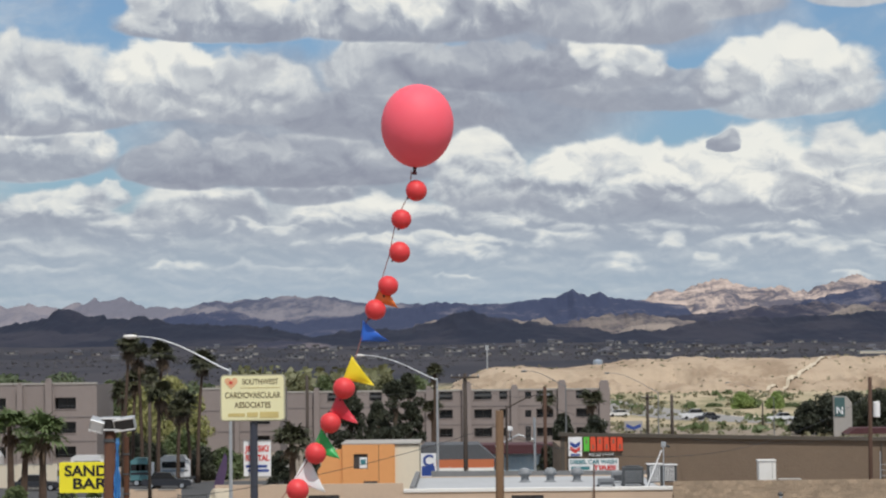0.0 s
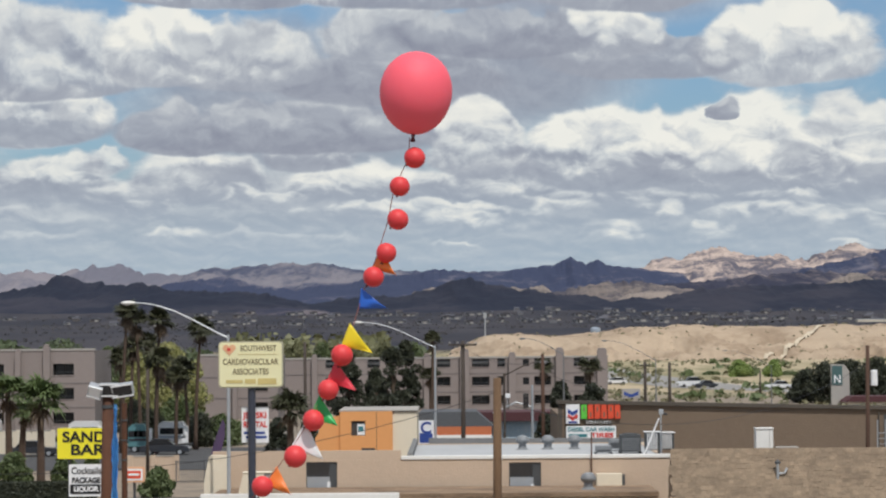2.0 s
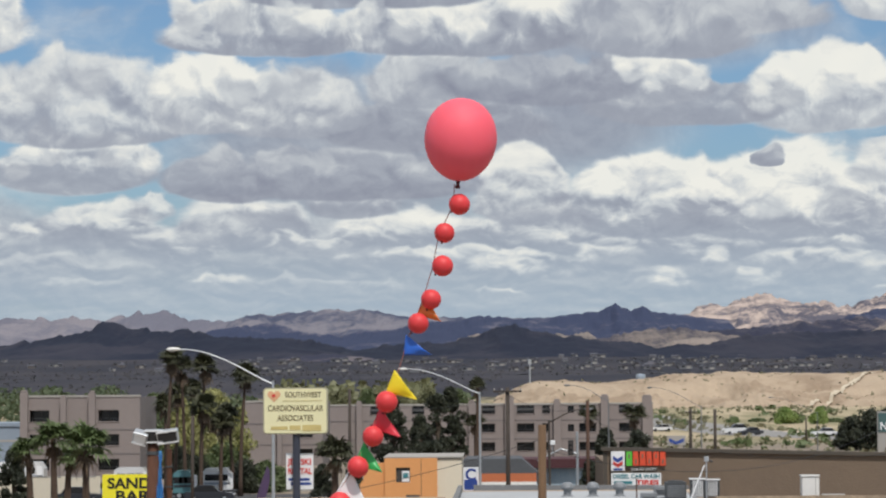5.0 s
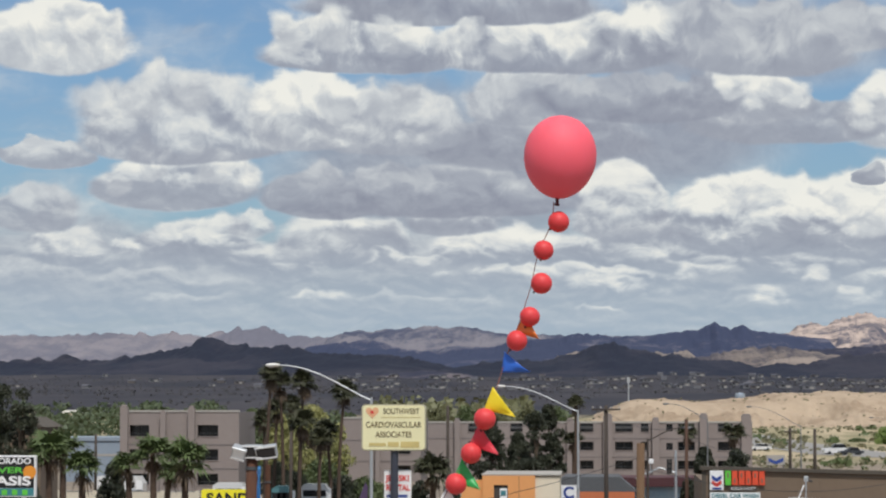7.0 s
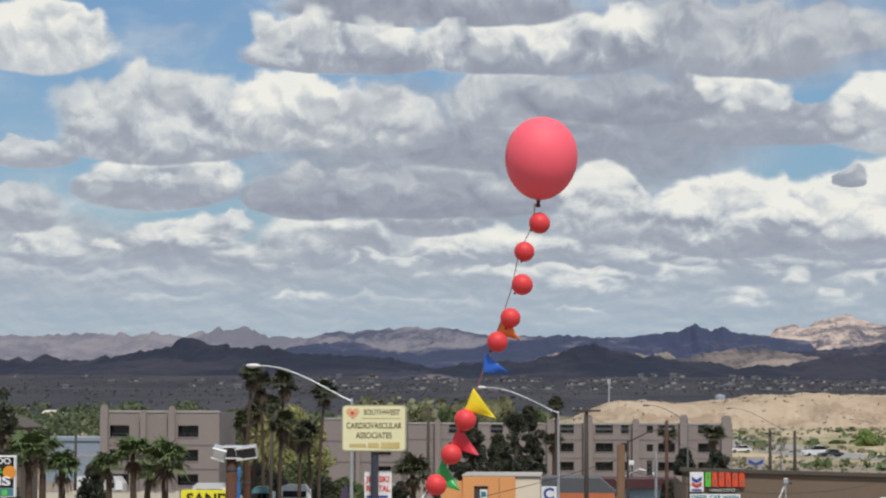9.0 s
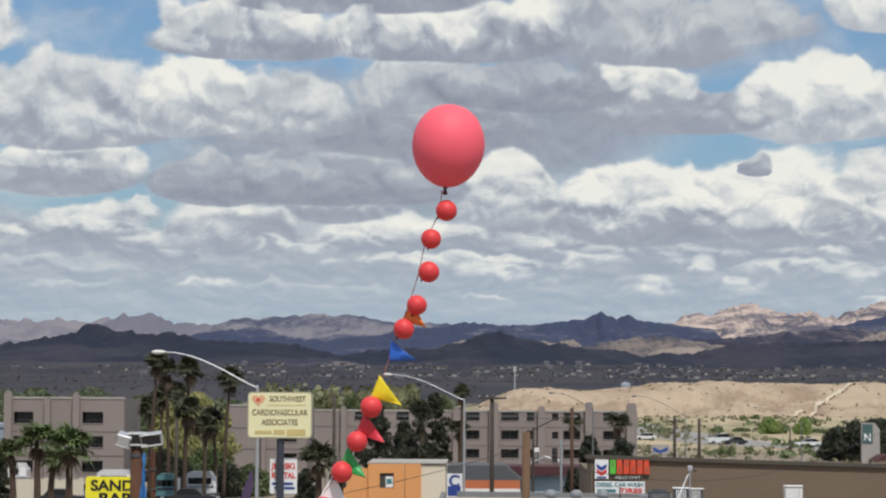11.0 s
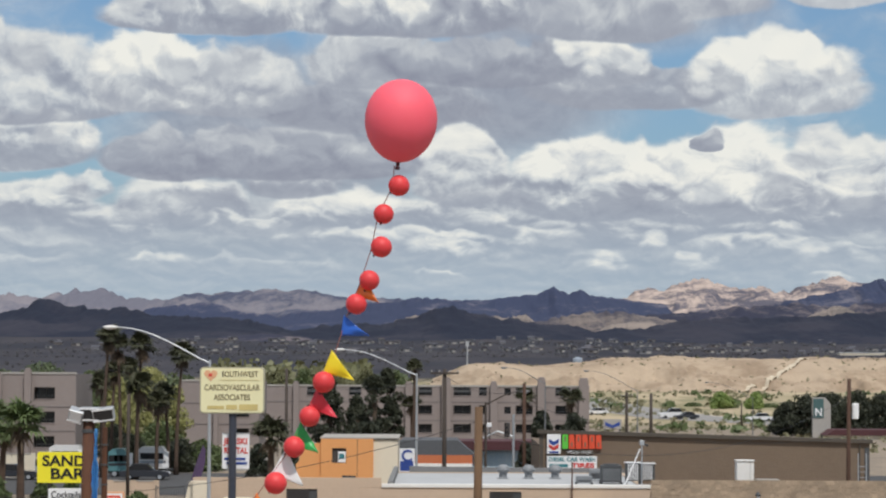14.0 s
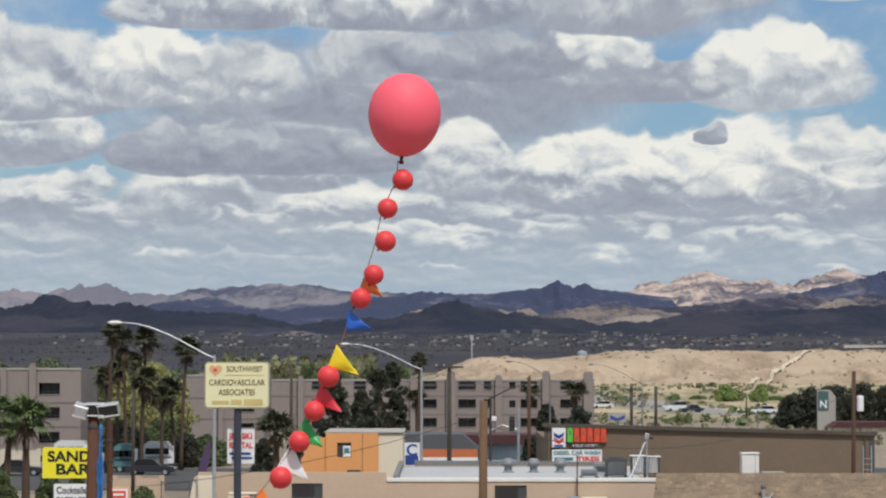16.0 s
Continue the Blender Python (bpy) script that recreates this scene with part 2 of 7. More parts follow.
# thin broken cloud everywhere, thicker toward the horizon and high overhead
_thin = w.noise(w.vec("MULTIPLY", _lay, (0.34, 1.0, 1)), 0.9, 6, 0.55)
_haze = spread(w, _el, 4.6, 0.9)
_over = spread(w, _el, 9.0, 14.0)
_cover = spread(w, w.math("ADD", _thin, w.math("MULTIPLY_ADD", _haze, 0.40, w.math("MULTIPLY", _over, 0.35))), 0.42, 0.95)
_light = w.math("ADD", 0.52, w.math("ADD", w.math("MULTIPLY", _lit, 0.25), w.math("MULTIPLY", w.math("SUBTRACT", _thin, 0.5), 0.5)))
_state = lay_over(pair(_cover, _light), VEILS, 0.9, 0.92)
_state = lay_over(_state, FAR_HEAPS, 0.55, 0.85)
_state = lay_over(_state, LOW_HEAPS, 0.4, 0.92)
_state = lay_over(_state, PUFFS, 0.6, 0.85)
_state = lay_over(_state, MID_HEAPS, 0.3, 0.95)
_state = lay_over(_state, MID_HEADS, 0.75, 0.85)
_state = lay_over(_state, HIGH_HEAPS, 0.32, 0.95)
_state = lay_over(_state, HIGH_HEADS, 0.75, 0.85)
_state = lay_over(_state, TOP_HEAPS, 0.32, 0.97)
_state = lay_over(_state, TOP_HEADS, 0.75, 0.85)
_parts = w.add("ShaderNodeSeparateXYZ")
w.link(_state, _parts.inputs[0])
_cover, _light = _parts.outputs[0], _parts.outputs[1]
_light = w.math("ADD", _light, w.math("MULTIPLY", _grain, 0.26))
_cloud = w.ramp(_light, [(0.0, (0.255, 0.275, 0.345)), (0.33, (0.375, 0.405, 0.465)), (0.65, (0.60, 0.63, 0.65)), (1.0, (0.855, 0.85, 0.79))])
_blue = w.math("MULTIPLY", w.math("SUBTRACT", 1.12, _light, clamp=True), spread(w, _el, 4.2, 1.0))
_cloud = w.mix(w.math("MULTIPLY", _blue, 0.80), _cloud, (0.375, 0.495, 0.60))
_cover = w.math("MAXIMUM", _cover, w.math("MULTIPLY", spread(w, _el, 3.0, 0.9), 0.85))
_sky = w.add("ShaderNodeTexSky", sky_type="NISHITA", sun_disc=False)
_sky.sun_elevation, _sky.sun_rotation = radians(SUN_ELEV), radians(SUN_BEARING)
_bgs, _bgc = w.add("ShaderNodeBackground"), w.add("ShaderNodeBackground")
w.link(w.mix(1.0, _sky.outputs[0], (0.68, 0.85, 1.04), "MULTIPLY"), _bgs.inputs[0])
_bgs.inputs[1].default_value = 0.09
w.link(_cloud, _bgc.inputs[0])
_bgc.inputs[1].default_value = 1.0
_mixs = w.add("ShaderNodeMixShader")
w.link(_cover, _mixs.inputs[0]), w.link(_bgs.outputs[0], _mixs.inputs[1]), w.link(_bgc.outputs[0], _mixs.inputs[2])
w.link(_mixs.outputs[0], w.add("ShaderNodeOutputWorld").inputs[0])

# ---------------------------------------------------------------- materials
def material(name, color, second=None, rough=0.8, scale=1.0, bump=0.15, metal=0.0, wear=0.5, streak=(1, 1, 1), gloss=None, bump_scale=None):
    """Two scales of variation between two colours, a little dirt, fine relief."""
    m = bpy.data.materials.new(name)
    m.use_nodes = True
    n = Nodes(m.node_tree)
    second = second or tuple(c * 0.72 for c in color)
    at = n.vec("MULTIPLY", n.add("ShaderNodeTexCoord").outputs["Object"], streak)
    big = n.noise(at, 0.35 * scale, 4, 0.6)
    small = n.noise(at, 4.5 * scale, 6, 0.65)
    mask = spread(n, n.math("ADD", n.math("MULTIPLY", big, 0.6), n.math("MULTIPLY", small, 0.4)), 0.36, 0.64)
    col = n.mix(n.math("MULTIPLY", mask, wear), color, second)
    b = n.add("ShaderNodeBsdfPrincipled")
    n.link(col, b.inputs["Base Color"])
    b.inputs["Metallic"].default_value = metal
    n.put(b.inputs["Roughness"], n.math("ADD", rough - 0.06, n.math("MULTIPLY", small, 0.12)))
    if gloss:
        b.inputs["Coat Weight"].default_value, b.inputs["Coat Roughness"].default_value = gloss, 0.12
    bp = n.add("ShaderNodeBump")
    bp.inputs["Strength"].default_value, bp.inputs["Distance"].default_value = bump, 0.05 / scale
    n.link(n.noise(at, bump_scale or 14 * scale, 5, 0.6), bp.inputs["Height"])
    n.link(bp.outputs[0], b.inputs["Normal"])
    n.link(b.outputs[0], n.add("ShaderNodeOutputMaterial").inputs[0])
    return m


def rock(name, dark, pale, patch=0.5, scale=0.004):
    """Bare desert ground in two tones over hundreds of metres; on mountains they carry painted sun and cloud shade."""
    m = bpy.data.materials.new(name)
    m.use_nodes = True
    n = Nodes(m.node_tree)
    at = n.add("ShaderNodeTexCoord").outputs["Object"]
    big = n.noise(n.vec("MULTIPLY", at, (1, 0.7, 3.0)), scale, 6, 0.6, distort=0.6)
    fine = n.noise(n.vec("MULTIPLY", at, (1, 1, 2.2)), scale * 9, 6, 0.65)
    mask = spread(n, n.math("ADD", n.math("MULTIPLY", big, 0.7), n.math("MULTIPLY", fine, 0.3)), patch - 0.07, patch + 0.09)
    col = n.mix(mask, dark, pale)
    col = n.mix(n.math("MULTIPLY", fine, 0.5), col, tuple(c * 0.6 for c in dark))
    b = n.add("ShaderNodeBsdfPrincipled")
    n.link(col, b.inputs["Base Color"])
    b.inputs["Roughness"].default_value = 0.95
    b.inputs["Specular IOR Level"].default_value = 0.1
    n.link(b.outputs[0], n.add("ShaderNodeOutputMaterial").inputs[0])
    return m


def leafy(name, color, second, scale=1.0, sheen=0.5):
    m = material(name, color, second, 0.6, scale, 0.3, wear=1.0)
    return m


def soft_skin(m, weight, radius):
    """Thin rubber: a little light goes through it."""
    b = [q for q in m.node_tree.nodes if q.type == "BSDF_PRINCIPLED"][0]
    b.inputs["Subsurface Weight"].default_value, b.inputs["Subsurface Scale"].default_value = weight, radius
    return m


M = {
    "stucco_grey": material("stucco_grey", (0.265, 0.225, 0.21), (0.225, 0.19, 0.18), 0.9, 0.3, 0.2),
    # the same stucco darkened, shade painted in, for side walls and string courses
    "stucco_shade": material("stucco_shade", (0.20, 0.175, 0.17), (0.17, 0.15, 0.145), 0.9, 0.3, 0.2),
    "tan_wall": material("tan_wall", (0.56, 0.43, 0.32), (0.47, 0.36, 0.27), 0.9, 0.6, 0.3),
    "brown_wall": material("brown_wall", (0.185, 0.135, 0.095), (0.15, 0.11, 0.08), 0.9, 0.5, 0.3),
    "dark_cap": material("dark_cap", (0.09, 0.075, 0.06), None, 0.8, 1.0),
    "orange_wall": material("orange_wall", (0.74, 0.34, 0.125), (0.66, 0.30, 0.11), 0.85, 0.6, 0.2),
    "cream_wall": material("cream_wall", (0.72, 0.64, 0.50), (0.63, 0.56, 0.45), 0.85, 0.8, 0.2),
    "white_paint": material("white_paint", (0.80, 0.79, 0.76), (0.68, 0.66, 0.62), 0.6, 1.0, 0.1),
    "roof_white": material("roof_white", (0.44, 0.45, 0.46), (0.33, 0.34, 0.35), 0.85, 0.5, 0.3),
    "roof_grey": material("roof_grey", (0.20, 0.20, 0.20), (0.14, 0.14, 0.14), 0.9, 0.6, 0.4),
    "roof_brown": material("roof_brown", (0.33, 0.23, 0.15), (0.15, 0.10, 0.065), 0.95, 2.2, 1.0, wear=1.0, streak=(0.55, 1, 1.5)),
    "asphalt": material("asphalt", (0.055, 0.055, 0.058), (0.085, 0.082, 0.08), 0.9, 0.6, 0.4),
    "concrete": material("concrete", (0.38, 0.36, 0.33), (0.30, 0.28, 0.26), 0.9, 0.8, 0.3),
    "galvanised": material("galvanised", (0.50, 0.52, 0.54), (0.40, 0.42, 0.44), 0.45, 2.0, 0.05, metal=0.6),
    "metal_dark": material("metal_dark", (0.07, 0.075, 0.08), (0.11, 0.11, 0.11), 0.6, 2.0, 0.1, metal=0.3),
    "steel_blue": material("steel_blue", (0.035, 0.04, 0.06), (0.06, 0.065, 0.08), 0.5, 2.0, 0.1),
    "wood_pole": material("wood_pole", (0.165, 0.095, 0.05), (0.11, 0.065, 0.035), 0.85, 1.5, 0.6, wear=0.9, streak=(4, 4, 0.4)),
    "wood_dark": material("wood_dark", (0.115, 0.045, 0.022), (0.06, 0.026, 0.016), 0.85, 1.5, 0.6, wear=0.9, streak=(4, 4, 0.4)),
    "wood_mid": material("wood_mid", (0.085, 0.045, 0.030), (0.055, 0.03, 0.02), 0.9, 1.5, 0.5, streak=(4, 4, 0.4)),
    "roof_slate": material("roof_slate", (0.095, 0.10, 0.11), (0.07, 0.075, 0.08), 0.9, 0.8, 0.3),
    "pole_far": material("pole_far", (0.07, 0.055, 0.045), (0.045, 0.035, 0.03), 0.9, 1.0, 0.3),
    "glass_dark": material("glass_dark", (0.018, 0.019, 0.022), (0.035, 0.033, 0.032), 0.15, 0.6, 0.0),
    # near-black: painted shade inside balconies and openings, also plain dark fittings
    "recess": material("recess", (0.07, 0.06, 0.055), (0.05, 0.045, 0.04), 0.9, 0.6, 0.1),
    "palm_leaf": leafy("palm_leaf", (0.035, 0.040, 0.018), (0.055, 0.055, 0.022)),
    "palm_green": leafy("palm_green", (0.065, 0.10, 0.028), (0.10, 0.135, 0.045)),
    "palm_dead": leafy("palm_dead", (0.13, 0.085, 0.045), (0.08, 0.05, 0.03)),
    "palm_trunk": material("palm_trunk", (0.10, 0.065, 0.045), (0.065, 0.042, 0.03), 0.95, 2.0, 0.8, wear=1.0, streak=(1, 1, 4)),
    "bark": material("bark", (0.09, 0.065, 0.045), (0.06, 0.045, 0.03), 0.95, 2.0, 0.8),
    "leaf_dark": leafy("leaf_dark", (0.022, 0.028, 0.016), (0.040, 0.045, 0.022)),
    "leaf_olive": leafy("leaf_olive", (0.23, 0.235, 0.075), (0.33, 0.32, 0.12)),
    "leaf_mid": leafy("leaf_mid", (0.075, 0.105, 0.035), (0.11, 0.14, 0.055)),
    "leaf_bright": leafy("leaf_bright", (0.17, 0.25, 0.06), (0.24, 0.30, 0.09)),
    "olive_dull": leafy("olive_dull", (0.115, 0.122, 0.055), (0.165, 0.162, 0.08)),
    "leaf_town": leafy("leaf_town", (0.05, 0.075, 0.032), (0.085, 0.105, 0.05)),
    "scrub": leafy("scrub", (0.22, 0.20, 0.115), (0.15, 0.145, 0.08)),
    "rubber_red": material("rubber_red", (0.74, 0.050, 0.055), (0.66, 0.040, 0.048), 0.55, 1.2, 0.02),
    "rubber_pink": material("rubber_pink", (0.95, 0.125, 0.175), (0.91, 0.11, 0.155), 0.62, 0.6, 0.02),
    "rubber_dark": material("rubber_dark", (0.10, 0.02, 0.025), None, 0.6, 2.0),
    "cord": material("cord", (0.30, 0.12, 0.10), None, 0.9, 4.0),
    "vinyl_orange": material("vinyl_orange", (0.85, 0.22, 0.04), (0.75, 0.19, 0.035), 0.4, 2.0, 0.1),
    "vinyl_blue": material("vinyl_blue", (0.03, 0.14, 0.60), (0.025, 0.11, 0.50), 0.4, 2.0, 0.1),
    "vinyl_yellow": material("vinyl_yellow", (0.85, 0.66, 0.02), (0.75, 0.57, 0.02), 0.4, 2.0, 0.1),
    "vinyl_red": material("vinyl_red", (0.66, 0.035, 0.06), (0.58, 0.03, 0.05), 0.4, 2.0, 0.1),
    "vinyl_green": material("vinyl_green", (0.03, 0.38, 0.09), (0.025, 0.32, 0.075), 0.4, 2.0, 0.1),
    "vinyl_white": material("vinyl_white", (0.82, 0.82, 0.82), (0.72, 0.72, 0.74), 0.4, 2.0, 0.1),
    "sign_cream": material("sign_cream", (0.80, 0.76, 0.47), (0.76, 0.71, 0.43), 0.4, 0.8, 0.02),
    "sign_frame": material("sign_frame", (0.42, 0.39, 0.28), None, 0.6, 1.0),
    "sign_yellow": material("sign_yellow", (0.86, 0.76, 0.03), (0.80, 0.70, 0.03), 0.4, 0.8, 0.02),
    "sign_white": material("sign_white", (0.82, 0.82, 0.82), (0.74, 0.74, 0.75), 0.4, 1.0, 0.02),
    "ink_black": material("ink_black", (0.012, 0.012, 0.014), None, 0.5, 2.0),
    "ink_brown": material("ink_brown", (0.17, 0.13, 0.065), None, 0.5, 2.0),
    "ink_faded": material("ink_faded", (0.62, 0.50, 0.20), None, 0.5, 2.0),
    "ink_red": material("ink_red", (0.68, 0.055, 0.045), None, 0.5, 2.0),
    "ink_salmon": material("ink_salmon", (0.72, 0.36, 0.20), (0.75, 0.48, 0.28), 0.5, 2.0),
    "ink_blue": material("ink_blue", (0.03, 0.07, 0.30), None, 0.5, 2.0),
    "ink_teal": material("ink_teal", (0.05, 0.22, 0.25), None, 0.5, 2.0),
    "ink_green": material("ink_green", (0.12, 0.55, 0.06), None, 0.5, 2.0),
    "ink_orange": material("ink_orange", (0.80, 0.30, 0.03), None, 0.5, 2.0),
    "sign_red": material("sign_red", (0.72, 0.085, 0.035), (0.62, 0.07, 0.03), 0.45, 2.0),
    "tarp_blue": material("tarp_blue", (0.06, 0.26, 0.62), (0.12, 0.38, 0.72), 0.5, 3.0, 0.5, wear=0.9),
    "wall_blue": material("wall_blue", (0.26, 0.31, 0.37), (0.21, 0.25, 0.31), 0.7, 0.4, 0.1),
    "mural_blue": material("mural_blue", (0.30, 0.42, 0.52), (0.48, 0.55, 0.58), 0.8, 1.0, 0.1, wear=1.0),
    "maroon": material("maroon", (0.075, 0.022, 0.026), (0.055, 0.018, 0.02), 0.7, 1.0),
    "purple_flag": material("purple_flag", (0.06, 0.035, 0.09), (0.11, 0.06, 0.13), 0.6, 2.0),
    "paint_teal": material("paint_teal", (0.10, 0.24, 0.26), None, 0.4, 1.0, gloss=0.5),
    "car_white": material("car_white", (0.72, 0.72, 0.72), None, 0.35, 1.0, 0.0, gloss=0.6),
    "car_dark": material("car_dark", (0.03, 0.032, 0.04), None, 0.35, 1.0, 0.0, gloss=0.6),
    "lamp_grey": material("lamp_grey", (0.17, 0.175, 0.18), (0.12, 0.125, 0.13), 0.5, 1.0, 0.05),
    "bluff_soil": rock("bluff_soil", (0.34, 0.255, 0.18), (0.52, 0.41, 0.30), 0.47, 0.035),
    # mountain rocks: cloud shade, sun patches and blue haze are in these colours
    "rock_cloud_shade": rock("rock_cloud_shade", (0.024, 0.029, 0.048), (0.050, 0.050, 0.068), 0.52, 0.008),
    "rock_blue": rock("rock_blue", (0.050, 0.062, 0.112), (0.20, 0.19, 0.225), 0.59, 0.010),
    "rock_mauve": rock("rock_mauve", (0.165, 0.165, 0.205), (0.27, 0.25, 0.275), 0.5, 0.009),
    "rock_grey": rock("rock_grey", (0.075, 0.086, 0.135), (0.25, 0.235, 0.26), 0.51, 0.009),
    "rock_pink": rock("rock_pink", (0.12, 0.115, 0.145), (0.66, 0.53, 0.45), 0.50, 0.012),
    "rock_sun_flecked": rock("rock_sun_flecked", (0.042, 0.045, 0.072), (0.26, 0.22, 0.215), 0.56, 0.011),
    "rock_sunlit": rock("rock_sunlit", (0.15, 0.135, 0.13), (0.34, 0.285, 0.25), 0.47, 0.016),
    "rock_sun_patch": rock("rock_sun_patch", (0.085, 0.08, 0.098), (0.25, 0.21, 0.185), 0.49, 0.012),
}
soft_skin(M["rubber_pink"], 0.08, 0.2)
soft_skin(M["rubber_red"], 0.08, 0.06)

# ---------------------------------------------------------------- mesh helpers
def part(name, bm, mat, parent=None, label=""):
    """Links a bmesh as one mesh object, under a thing if one is given."""
    me = bpy.data.meshes.new(name)
    bm.to_mesh(me)
    bm.free()
    me.materials.append(M[mat] if isinstance(mat, str) else mat)
    ob = new(name, me)
    if parent is not None:
        ob.parent = parent
    return tagged(ob, label)


def thing(name, at, label, category, group="", kind="", turn=0):
    ob = new(name)
    ob.empty_display_size = 0.2
    ob.matrix_world = pose(*at, 0, 0, turn)
    return tagged(ob, label, category, group, kind)


def smooth(ob):
    for f in ob.data.polygons:
        f.use_smooth = True
    return ob


def box(bm, x0, x1, y0, y1, z0, z1, bevel=0.0):
    r = bmesh.ops.create_cube(bm, size=1.0)
    bmesh.ops.scale(bm, vec=(x1 - x0, y1 - y0, z1 - z0), verts=r["verts"])
    bmesh.ops.translate(bm, vec=((x0 + x1) / 2, (y0 + y1) / 2, (z0 + z1) / 2), verts=r["verts"])
    if bevel:
        edges = list({e for v in r["verts"] for e in v.link_edges})
        bmesh.ops.bevel(bm, geom=edges, offset=bevel, segments=2, affect="EDGES", profile=0.5)
    return bm


def boxes(*rows, bevel=0.0):
    bm = bmesh.new()
    for r in rows:
        box(bm, *r, bevel=bevel)
    return bm


def tube(bm, points, radii, sides=10, caps=True):
    """A tube along points; radii: one, or one a point."""
    points = [Vector(p) for p in points]
    if not isinstance(radii, (list, tuple)):
        radii = [radii] * len(points)
    rings = []
    for i, p in enumerate(points):
        d = (points[min(i + 1, len(points) - 1)] - points[max(i - 1, 0)]).normalized()
        q = d.to_track_quat("Z", "Y")
        rings.append([bm.verts.new(p + q @ Vector((math.cos(a) * radii[i], math.sin(a) * radii[i], 0)))
                      for a in (2 * math.pi * k / sides for k in range(sides))])
    for a, b in zip(rings, rings[1:]):
        for k in range(sides):
            bm.faces.new((a[k], a[(k + 1) % sides], b[(k + 1) % sides], b[k]))
    if caps:
        bm.faces.new(list(reversed(rings[0])))
        bm.faces.new(rings[-1])
    return bm


def tubes(*rows):
    bm = bmesh.new()
    for r in rows:
        tube(bm, *r)
    return bm


def lathe(profile, sides=20):
    """A turned body from (radius, height) pairs."""
    bm = bmesh.new()
    rings = [[bm.verts.new((r * math.cos(2 * math.pi * k / sides), r * math.sin(2 * math.pi * k / sides), z)) for k in range(sides)] for r, z in profile]
    for a, b in zip(rings, rings[1:]):
        for k in range(sides):
            bm.faces.new((a[k], a[(k + 1) % sides], b[(k + 1) % sides], b[k]))
    bm.faces.new(list(reversed(rings[0])))
    bm.faces.new(rings[-1])
    bmesh.ops.remove_doubles(bm, verts=bm.verts, dist=1e-4)
    return bm


def prism(outline, y0, y1):
    """An outline of (x, z) pairs drawn out from y0 to y1."""
    bm = bmesh.new()
    front = [bm.verts.new((x, y0, z)) for x, z in outline]
    back = [bm.verts.new((x, y1, z)) for x, z in outline]
    n = len(outline)
    bm.faces.new(front)
    bm.faces.new(list(reversed(back)))
    for i in range(n):
        bm.faces.new((front[i], back[i], back[(i + 1) % n], front[(i + 1) % n]))
    bmesh.ops.recalc_face_normals(bm, faces=bm.faces)
    return bm


def writing(name, text, size, mat, parent, x, y, z, bold=0.0, width=None, label=""):
    """Flat letters that face -y, centred at x, z."""
    c = bpy.data.curves.new(name, "FONT")
    c.body, c.size, c.align_x, c.align_y, c.extrude, c.offset = text, size, "CENTER", "CENTER", 0.012, bold
    tmp = bpy.data.objects.new("tmp", c)
    scene.collection.objects.link(tmp)
    me = bpy.data.meshes.new_from_object(tmp.evaluated_get(bpy.context.evaluated_depsgraph_get()))
    bpy.data.objects.remove(tmp)
    me.name = name
    xs = [v.co.x for v in me.vertices]
    k = width / (max(xs) - min(xs)) if width else 1.0
    me.transform(Matrix.Translation((x, y, z)) @ Matrix.Rotation(radians(90), 4, "X") @ Matrix.Diagonal((k, 1, 1, 1)))
    me.materials.clear()
    me.materials.append(M[mat])
    ob = new(name, me)
    ob.parent = parent
    return tagged(ob, label)


def fractal(x, y, z=0.0, octaves=5):
    return noise.fractal(Vector((x, y, z)), 1.0, 2.0, octaves)


def grid_mesh(name, xs_of, ys, nx, height, mat, label, category, kind="structure"):
    """A sheet of land: rows at ys, each from xs_of(y)[0] to [1], raised by height(x, y)."""
    verts, faces = [], []
    for y in ys:
        a, b = xs_of(y)
        for i in range(nx):
            x = a + (b - a) * i / (nx - 1)
            verts.append((x, y, height(x, y)))
    for j in range(len(ys) - 1):
        for i in range(nx - 1):
            k = j * nx + i
            faces.append((k, k + 1, k + nx + 1, k + nx))
    me = bpy.data.meshes.new(name)
    me.from_pydata(verts, [], faces)
    me.materials.append(mat)
    ob = new(name, me)
    smooth(ob)
    return tagged(ob, label, category, kind=kind)


# ---------------------------------------------------------------- land
def step(t):
    t = min(max(t, 0.0), 1.0)
    return t * t * (3 - 2 * t)


RISE = [(-4000, 0), (430, 0), (800, 2.5), (1300, 9.0), (2000, 14.5), (2600, 23), (3300, 43), (4000, 56), (4990, 62)]


def land(x, y):
    for (a, za), (b, zb) in zip(RISE, RISE[1:]):
        if y <= b:
            z = za + (zb - za) * (y - a) / (b - a)
            break
    else:
        z = RISE[-1][1]
    if y > 430:
        z += fractal(x * 0.004, y * 0.004) * min((y - 430) * 0.003, 3.0)
    return z


